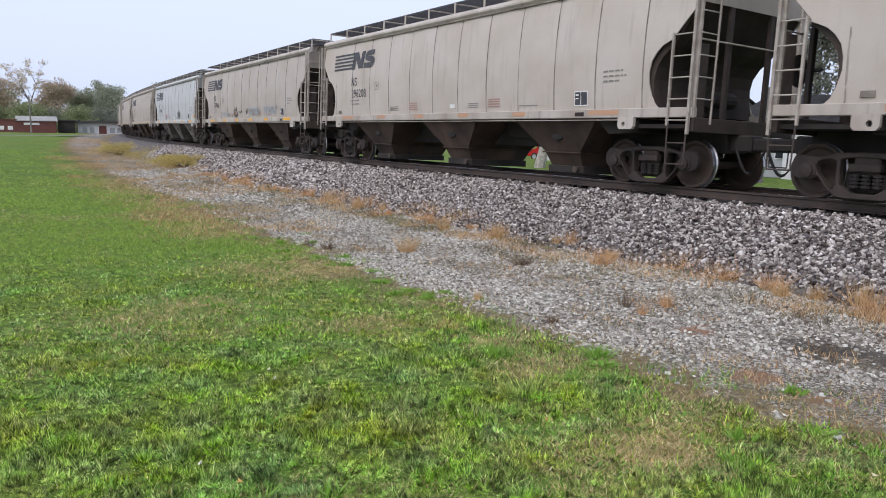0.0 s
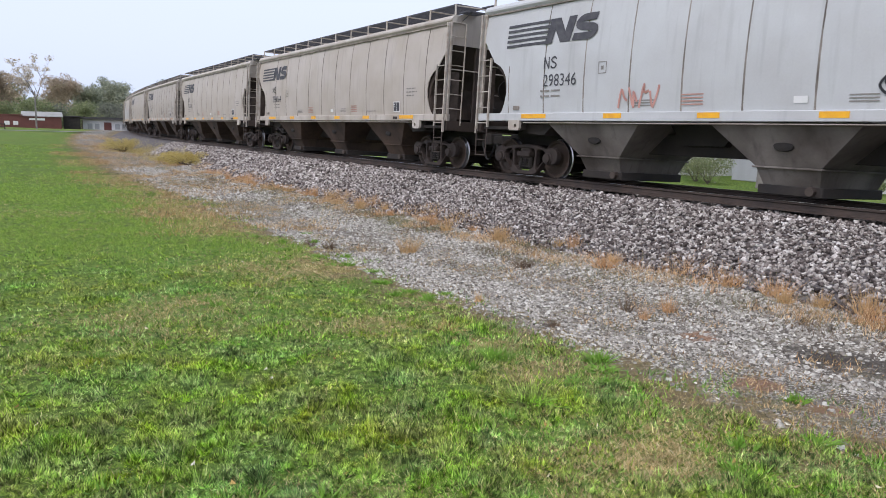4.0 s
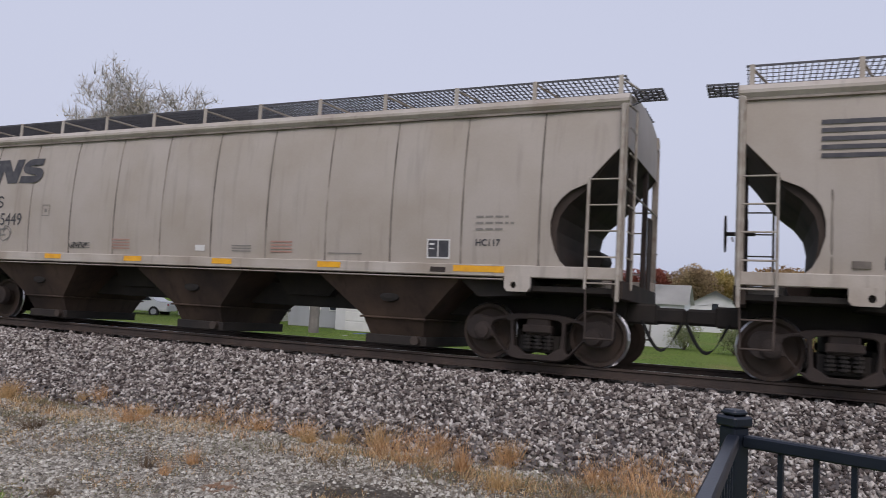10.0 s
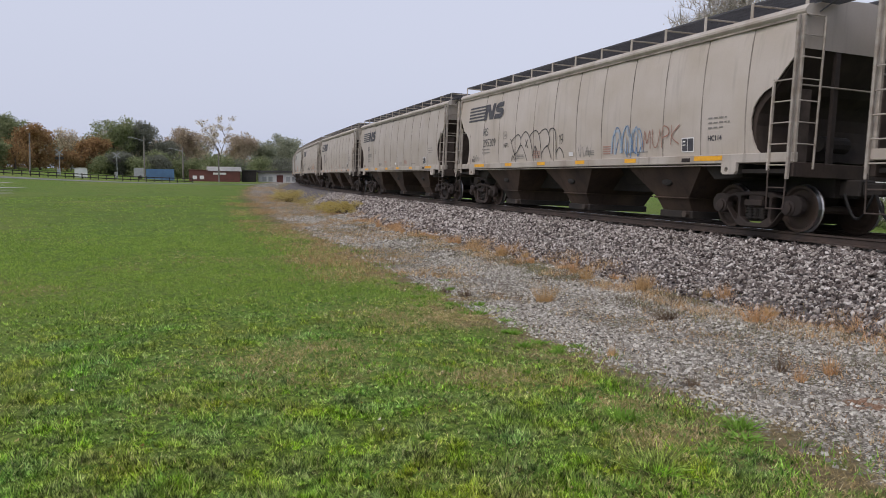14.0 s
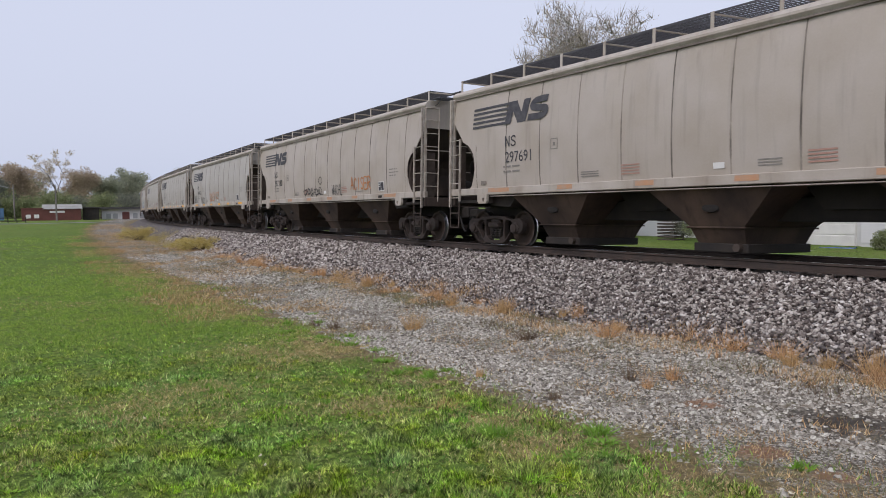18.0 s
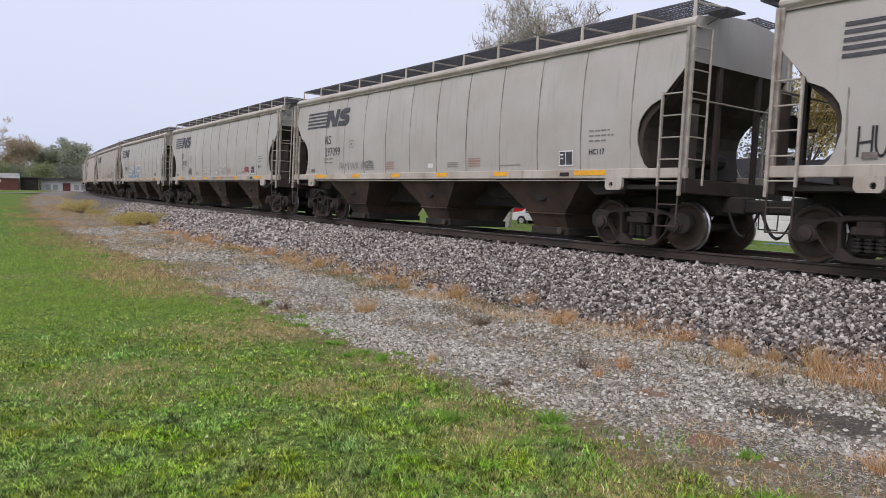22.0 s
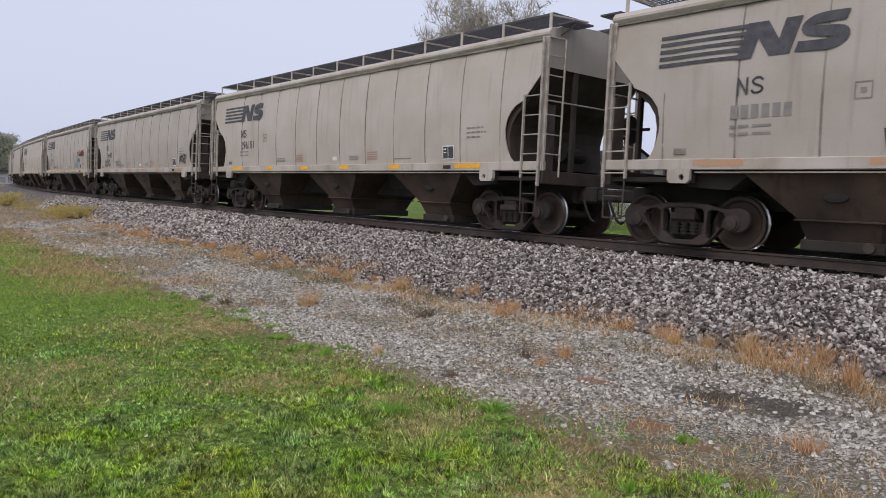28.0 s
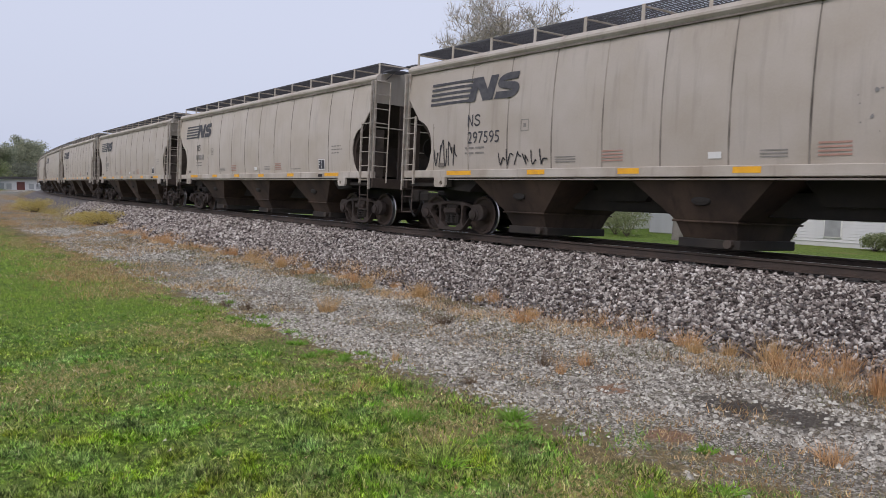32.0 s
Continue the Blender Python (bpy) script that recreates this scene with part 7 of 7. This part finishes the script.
def shrub(x, y, w, h, leaf, seed, label):
    t = thing("shrub", label, "shrub", Matrix.Translation((x, y, float(ground_z(x, y)))))
    q = random.Random(seed)
    bm = bmesh.new()
    pts = []
    for i in range(30 if leaf == "gold" else 14):
        a, d = q.uniform(0, 6.28), q.uniform(0.05, 0.48) * w
        p = (d * math.cos(a), d * math.sin(a), h * q.uniform(0.3, 0.85) * (1 - 0.9 * (d / w) ** 2))
        add_tube(bm, (0, 0, -0.05), p, 0.02, 0.008, 4)
        pts.append(p)
    part("stem", bm, M_BARK, t)
    lv, lf = leaf_cloud(pts, h * 0.36, 220 if leaf == "gold" else 200, 0.055 if leaf == "gold" else 0.09, seed)
    lv[:, 2] = np.maximum(lv[:, 2], 0.02)
    o = new("foliage", quick_mesh("foliage", lv, lf, M_LEAF[leaf]))
    o.parent = t


shrub(-28.7, 50.0, 3.2, 1.0, "gold", 290, "golden bushy weed beside the far track")
shrub(-17.6, 37.0, 3.0, 0.72, "gold", 291, "golden bushy weed beside the far track")
shrub(-19.4, 38.8, 2.6, 0.6, "gold", 292, "golden bushy weed beside the far track")
SHRUBS = [(24.5, -18.8, 2.0, 1.9, "green"), (26.0, -19.6, 1.6, 1.6, "green"), (17.0, -20.9, 1.0, 0.9, "green"), (13.0, -21.2, 1.1, 0.9, "green"), (29.3, -21.5, 1.3, 1.5, "dark"),
          (1.2, -25.6, 1.8, 1.5, "green"), (-0.6, -25.4, 2.2, 1.7, "yellow"), (-2.2, -25.4, 2.2, 1.6, "orange"), (-3.8, -25.2, 2.2, 1.6, "yellow"), (-5.4, -25.0, 2.0, 1.5, "yellow"), (-6.8, -24.6, 1.8, 1.3, "green"), (3.8, -27.0, 1.2, 1.6, "green")]
for i, (s, off, w, h, leaf) in enumerate(SHRUBS):
    x, y, _ = track_point(s, off)
    lab = {"green": "leafy green shrub by the house", "dark": "small dark evergreen by the shed", "yellow": "yellow autumn hedge bush across the track", "orange": "orange autumn hedge bush across the track"}[leaf]
    shrub(x, y, w, h, leaf, 300 + i, lab)
# rusty crates and a fence by the low building
for i, (s, off) in enumerate(((30.6, -21.6), (30.0, -21.4))):
    cr = thing("crate", "stack of rust-brown wooden pallets", "pallets", along_track(s, off))
    for j in range(8):
        part("slat", box(-0.45, 0.45, -0.4, 0.4, 0.03 + 0.19 * j, 0.13 + 0.19 * j, 0.01), M_TIE, cr)
tarp = thing("tarpaulin", "crumpled blue tarpaulin on the drive", "tarpaulin", along_track(19.3, -20.9, 0.2))
bm = bmesh.new()
bmesh.ops.create_grid(bm, x_segments=10, y_segments=6, size=0.5)
for v in bm.verts:
    v.co = (v.co.x * 1.5, v.co.y * 0.8, 0.03 + 0.18 * abs(noise.noise((v.co.x * 5, v.co.y * 5, 2))) * (1 - 2 * abs(v.co.y)))
bmesh.ops.solidify(bm, geom=bm.faces[:], thickness=0.01)
part("sheet", bm, M_CAR["blue"], tarp)
dv_v, dv_f = [], []
for s, off in ((23.0, -19.0), (19.2, -18.6), (19.4, -21.8), (22.0, -21.8)):
    x, y, _ = track_point(s, off)
    dv_v.append((x, y, 0.03))
tagged(flat_mesh("driveway", dv_v, [(0, 1, 2, 3)], M_CONCRETE), "pale concrete driveway before the garage", "driveway", kind="structure")


def vehicle(m, colour, label):
    c = thing("parked_car", label, "car", m)
    prof = [(-2.2, 0.35), (-2.2, 0.85), (-1.35, 0.98), (-0.75, 1.42), (0.9, 1.42), (1.5, 1.0), (2.2, 0.95), (2.2, 0.35)]
    bm = add_poly(bmesh.new(), prof, y0=-0.85, y1=0.85)
    bmesh.ops.bevel(bm, geom=bm.edges[:], offset=0.06, segments=2, affect="EDGES")
    part("body", bm, M_CAR[colour], c)
    for sy in (-1, 1):
        bm = add_poly(bmesh.new(), [(-1.1, 1.0), (-0.68, 1.34), (0.05, 1.34), (0.05, 1.0)], y0=sy * 0.855, y1=sy * 0.865)
        part("side_window", bm, M_GLASS, c)
        bm = add_poly(bmesh.new(), [(0.13, 1.0), (0.13, 1.34), (0.85, 1.34), (1.2, 1.03)], y0=sy * 0.855, y1=sy * 0.865)
        part("side_window", bm, M_GLASS, c)
        for x in (-1.35, 1.35):
            w = part("wheel", add_lathe(bmesh.new(), [(0.33, sy * 0.68), (0.33, sy * 0.88), (0.2, sy * 0.89)], 18), M_RUBBER, c)
            w.matrix_basis = Matrix.Translation((x, 0, 0.33))
            part("rim", add_lathe(bmesh.new(), [(0.19, sy * 0.86), (0.19, sy * 0.895)], 14), M_GREYBOX, w)
        part("headlight", box(-2.215, -2.17, sy * 0.62 - 0.16, sy * 0.62 + 0.16, 0.66, 0.8, 0.02), M_WHITE, c)
        part("tail_light", box(2.17, 2.215, sy * 0.66 - 0.12, sy * 0.66 + 0.12, 0.7, 0.86, 0.02), M_CAR["red"], c)


vehicle(along_track(46.5, -26.5, 0.3), "red", "red parked car on the street across the track")
vehicle(along_track(56.8, -18.6, 0.1), "grey", "silver parked car on the street across the track")
vehicle(along_track(62.5, -18.2, 0.1), "blue", "blue parked car on the street across the track")
vehicle(along_track(70.6, -18.0, 0.1), "white", "white parked car on the street across the track")
vehicle(along_track(38.5, -22.5, 0.4), "white", "white parked car beside the low building")

# ---- the far side of the field ----
def facing(bearing, dist, z=None):
    """A frame at that bearing and distance whose -y looks back at the viewer."""
    x, y = polar(bearing, dist)
    return Matrix.Translation((x, y, float(ground_z(x, y)) if z is None else z)) @ Matrix.Rotation(radians(bearing - 90), 4, "Z")


works = thing("brick_works", "old two-storey red brick works with white window frames", "building", facing(145.2, 150))
wall_box("wall", works, 5.6, 12.6, 0, 12, -1.5, 5.6, M_BRICK, "dark red brick wall")
wall_box("cornice", works, 5.5, 12.7, -0.15, 12.1, 5.6, 5.85, M_BRICK)
wall_box("wall", works, -15.5, 5.6, 0.5, 12, -1.5, 4.5, M_BRICK, "red brick wall")
wall_box("parapet", works, -15.6, 5.6, 0.3, 12.1, 4.5, 5.2, M_WHITE, "white parapet band")
wall_box("canopy", works, -13.2, -3.6, -1.2, 0.6, 1.9, 2.4, M_WHITE)
for x, w in ((-12.6, 0.9), (-10.4, 0.9), (-7.6, 1.3), (-2.2, 1.3), (0.2, 1.3), (3.4, 1.4)):
    window_at(works, x, 0.5, 2.75, w, 1.5, M_WHITE)
for x in (-0.8, 2.4, 4.2):
    window_at(works, x, 0.5, -0.3, 1.0, 1.6, M_WHITE)
window_at(works, -6.0, 0.5, -0.8, 2.2, 1.5, M_WHITE)
for x in (6.9, 9.3, 10.6, 12.0):
    for z in (-0.5, 2.7):
        window_at(works, x - 0.4, 0.0, z, 0.8, 1.6, M_WHITE)
low = thing("low_building", "pale low building with a dark roof by the works", "building", facing(152.6, 145))
wall_box("wall", low, -6, 4.0, 0, 8, -1.5, 2.8, M_SIDING)
gable_roof(low, -6, 4.0, 0, 8, 2.8, 1.4, M_ROOFDARK, 0.3)

red = thing("red_shed", "long red metal shed with a pale low roof", "shed", facing(125.3, 160))
wall_box("wall", red, -5.3, 4.8, 0, 10, -0.6, 2.3, M_REDSTEEL, "dark red metal wall")
gable_roof(red, -1.6, 4.8, 0, 10, 2.3, 0.9, M_ROOFLIGHT, 0.3)
bm = box(-5.4, -1.6, -0.1, 10.1, 2.3, 2.5, 0.02)
part("flat_roof", bm, M_REDSTEEL, red)
part("sign_board", box(-0.6, 2.0, -0.08, -0.02, 1.5, 1.9, 0.01), M_WHITE, red, "white sign board")
for x in (-4.2, -2.8):
    window_at(red, x, 0, 0.6, 0.7, 0.6, M_WHITE)
shed2 = thing("open_shed", "black open-fronted shed between the buildings", "shed", facing(122.95, 163))
wall_box("wall", shed2, -1.5, 1.5, 0, 6, -0.6, 2.4, M_DARK)
wall_box("roof", shed2, -1.7, 1.7, -0.3, 6.2, 2.4, 2.55, M_ROOFDARK)
shop = thing("white_shop", "low white shop front with an arched dark door", "building", facing(120.5, 168))
wall_box("wall", shop, -5.2, 5.6, 0, 9, -0.6, 2.1, M_SIDING)
wall_box("roof", shop, -5.6, 6.0, -0.9, 9.3, 2.1, 2.5, M_ROOFDARK)
dr = part("door", box(-1.3, 0.1, -0.06, 0.02, -0.5, 1.5, 0.02), M_REDSTEEL, shop, "dark arched door")
for x in (-3.9, -2.6, 1.2, 2.5, 4.4):
    window_at(shop, x, 0, 0.1, 0.9, 1.1, M_GREYSIDE)


def utility_pole(bearing, dist, h, label, arm=True, lean=0.0):
    p = thing("utility_pole", label, "pole", facing(bearing, dist) @ Matrix.Rotation(lean, 4, "Y"))
    part("shaft", tube((0, 0, -0.5), (0, 0, h), 0.16, 0.11, 8), M_POLE, p)
    if arm:
        part("arm", tube((0, 0, h - 0.9), (-2.2, 0, h - 0.3), 0.06, 0.05, 6), M_GREYBOX, p)
        part("lamp_head", box(-2.8, -2.0, -0.14, 0.14, h - 0.36, h - 0.22, 0.03), M_GREYBOX, p)


utility_pole(137.4, 150, 7.1, "weathered wooden pole beside the road", False, 0.025)
utility_pole(130.2, 152, 8.3, "tall street lamp beside the road", True)
utility_pole(125.1, 150, 6.6, "thin pole before the red shed", False)
utility_pole(127.6, 165, 7.0, "street lamp behind the containers", True)
for bearing, dist, h in ((135.6, 145, 4.2), (132.0, 145, 4.4)):
    sg = thing("crossing_signal", "pale railway crossing signal on a mast", "signal", facing(bearing, dist))
    part("mast", tube((0, 0, -0.3), (0, 0, h), 0.07, 0.06, 8), M_GREYBOX, sg)
    part("crossbuck", add_poly(bmesh.new(), [(-0.6, h - 0.5), (-0.5, h - 0.62), (0.6, h + 0.3), (0.5, h + 0.42)], y0=-0.1, y1=-0.06), M_GREYBOX, sg)
    part("crossbuck", add_poly(bmesh.new(), [(0.6, h - 0.5), (0.5, h - 0.62), (-0.6, h + 0.3), (-0.5, h + 0.42)], y0=-0.15, y1=-0.11), M_GREYBOX, sg)
    for x in (-0.4, 0.4):
        part("signal_lamp", add_lathe(bmesh.new(), [(0.28, -0.2), (0.28, -0.1)], 14), M_DARK, sg).matrix_basis = Matrix.Translation((x, 0, h - 1.1))
    part("counterweight", box(-0.45, 0.1, -0.3, 0.3, 0.3, 1.3, 0.03), M_GREYBOX, sg)
hut = thing("signal_hut", "white metal signal hut", "hut", facing(134.3, 142))
wall_box("wall", hut, -1.0, 1.0, 0, 1.6, -0.3, 1.5, M_SIDING)
bm = add_poly(bmesh.new(), [(-1.15, 1.5), (1.15, 1.5), (0.6, 1.75), (-0.6, 1.75)], y0=-0.1, y1=1.7)
part("roof", bm, M_ROOFLIGHT, hut)
con = thing("shipping_container", "blue steel shipping container", "container", facing(129.2, 162))
wall_box("box_body", con, -2.6, 2.8, 0, 2.4, -0.2, 2.2, M_BLUEBOX)
for i in range(18):
    part("corrugation", box(-2.5 + 0.3 * i, -2.36 + 0.3 * i, -0.04, 0.0, 0.0, 2.1), M_BLUEBOX, con)
trl = thing("box_trailer", "grey box trailer beside the container", "trailer", facing(130.6, 162))
wall_box("box_body", trl, -0.9, 0.9, 0, 2.4, 0.3, 2.2, M_GREYBOX)
part("wheel", add_lathe(bmesh.new(), [(0.4, 0.0), (0.4, 0.3)], 14), M_RUBBER, trl).matrix_basis = Matrix.Translation((0.3, 0, 0.3))


def far_fence():
    """Dark board fence along the road; each post and rail a part."""
    fn = thing("fence", "long dark board fence along the road", "fence")
    pts = []
    for i in range(53):
        b = 154 - i * 0.52
        d = 132 + 4 * math.sin(radians((b - 120) * 3))
        x, y = polar(b, d)
        pts.append((x, y, float(ground_z(x, y))))
    for p in pts:
        part("post", box(p[0] - 0.05, p[0] + 0.05, p[1] - 0.05, p[1] + 0.05, p[2] - 0.3, p[2] + 0.95), M_DARK, fn)
    for a, b in zip(pts, pts[1:]):
        for h in (0.35, 0.82):
            part("rail", tube((a[0], a[1], a[2] + h), (b[0], b[1], b[2] + h), 0.07, n=4), M_DARK, fn)


far_fence()


def draped(name, bearings, r0, r1, material, label, category, lift=0.05, n=24, m=5, wob=0.0):
    vs, fs = [], []
    for i in range(n + 1):
        b = bearings[0] + (bearings[1] - bearings[0]) * i / n
        for j in range(m + 1):
            e0 = r0 + wob * noise.noise((b * 0.6, 0.0, 5))
            e1 = r1 + wob * noise.noise((b * 0.6, 4.0, 5))
            x, y = polar(b, e0 + (e1 - e0) * j / m)
            vs.append((x, y, float(ground_z(x, y)) + lift))
    for i in range(n):
        for j in range(m):
            a = i * (m + 1) + j
            fs.append((a, a + m + 1, a + m + 2, a + 1))
    return tagged(flat_mesh(name, vs, fs, material), label, category, kind="structure")


draped("road", (156, 119), 124, 129, M_ROAD, "worn grey road along the far side of the field", "road", 0.06, 40)
q = random.Random(31)
lv, lf = [], []
for i in range(110):
    b, d = q.uniform(139.5, 158), q.uniform(76, 112)
    x, y = polar(b, d)
    ln, wd, k = q.uniform(0.8, 4.5), q.uniform(0.5, 1.6), len(lv)
    for j in range(10):
        a = 6.2832 * j / 10
        u, w = ln * math.cos(a) * q.uniform(0.7, 1.2), wd * math.sin(a) * q.uniform(0.7, 1.2)
        bx, by = x - u * math.sin(radians(b)) + w * math.cos(radians(b)), y + u * math.cos(radians(b)) + w * math.sin(radians(b))
        lv.append((bx, by, float(ground_z(bx, by)) + 0.05 + 0.0006 * i))
    lf.append(tuple(range(k, k + 10)))
tagged(flat_mesh("gravel_lot", lv, lf, M_LOT), "patchy pale gravel lot on the field", "gravel lot", kind="structure")


# ---- the viewer's railing ----
def railing():
    rl = thing("railing", "black powder-coated metal railing beside the viewer", "railing")
    px_, py_ = 2.57, 1.93
    part("post", box(px_ - 0.038, px_ + 0.038, py_ - 0.038, py_ + 0.038, float(ground_z(px_, py_)) - 0.05, 1.80, 0.006), M_RAILING, rl)
    bm = box(px_ - 0.048, px_ + 0.048, py_ - 0.048, py_ + 0.048, 1.80, 1.84, 0.008)
    add_box(bm, px_ - 0.04, px_ + 0.04, py_ - 0.04, py_ + 0.04, 1.84, 1.862, 0.014)
    part("post_cap", bm, M_RAILING, rl)
    for (dx, dy), length in (((0.36, -0.933), 2.4), ((-0.78, -0.626), 1.35)):
        ex, ey = px_ + dx * length, py_ + dy * length
        ang = math.atan2(dy, dx)
        for z0, z1 in ((1.73, 1.775), (0.95, 0.99)):
            part("rail", box(0.04, length, -0.022, 0.022, z0, z1, 0.006, Matrix.Translation((px_, py_, 0)) @ Matrix.Rotation(ang, 4, "Z")), M_RAILING, rl)
        k = 1
        while 0.05 + 0.118 * k < length - 0.05:
            d = 0.05 + 0.118 * k
            x, y = px_ + dx * d, py_ + dy * d
            part("baluster", box(-0.009, 0.009, -0.009, 0.009, 0.96, 1.74, 0, Matrix.Translation((x, y, 0)) @ Matrix.Rotation(ang, 4, "Z")), M_RAILING, rl)
            k += 1
        part("post", box(ex - 0.038, ex + 0.038, ey - 0.038, ey + 0.038, float(ground_z(ex, ey)) - 0.05, 1.80, 0.006), M_RAILING, rl)


railing()


# ---- the moving train ----
# metres along the track of the gap behind wagon -1, time by time
ROLL = [(0, 44.78), (1, 33.38), (2, 21.94), (3, 10.28), (6, -26.35), (7, -37.79), (8, -49.42), (9, -60.82), (10, -72.61), (12, -95.73), (13, -107.36), (14, -119.12), (15, -130.80), (18, -165.97), (19, -177.68), (20, -189.58), (21, -201.26), (22, -213.37), (23, -225.18), (24, -237.05), (26, -260.97), (30, -308.91), (32, -333.04)]
ROLL_T, ROLL_S = [r[0] for r in ROLL], [r[1] for r in ROLL]


def train_s(t):
    return float(np.interp(t, ROLL_T, ROLL_S))


def wagon_pose(s):
    ax, ay, _ = track_point(s - 7.05)
    bx, by, _ = track_point(s + 7.05)
    th = math.atan2(ay - by, ax - bx)
    return Matrix.Translation(((ax + bx) / 2, (ay + by) / 2, RAIL_Z)) @ Matrix.Rotation(th, 4, "Z") @ Matrix.Rotation(-CANT, 4, "X")


def motions():
    times = [0.5 * i for i in range(65)]
    for k, car in CARS.items():
        walk(car, [(t, wagon_pose(train_s(t) + (k + 0.5) * CAR_L)) for t in times])
    # every wheelset turns alike: two sets of keys, for the leading and the trailing axle of a truck
    keyed = {}
    steps = [i / 30 for i in range(961)]
    for car in CARS.values():
        for tr in car.children:
            if not tr.name.startswith("truck"):
                continue
            for ws in tr.children:
                if not ws.name.startswith("wheelset"):
                    continue
                side = 1 if ws.matrix_basis.translation.x > 0 else -1
                if side not in keyed:
                    walk(ws, [(t, pose(side * 0.915, 0, 0.457, 0, math.degrees((train_s(0) - train_s(t)) / 0.457), 0)) for t in steps])
                    keyed[side] = ws.animation_data
                else:
                    ws.rotation_mode = "QUATERNION"
                    ad = ws.animation_data_create()
                    ad.action = keyed[side].action
                    ad.action_slot = keyed[side].action_slot


motions()
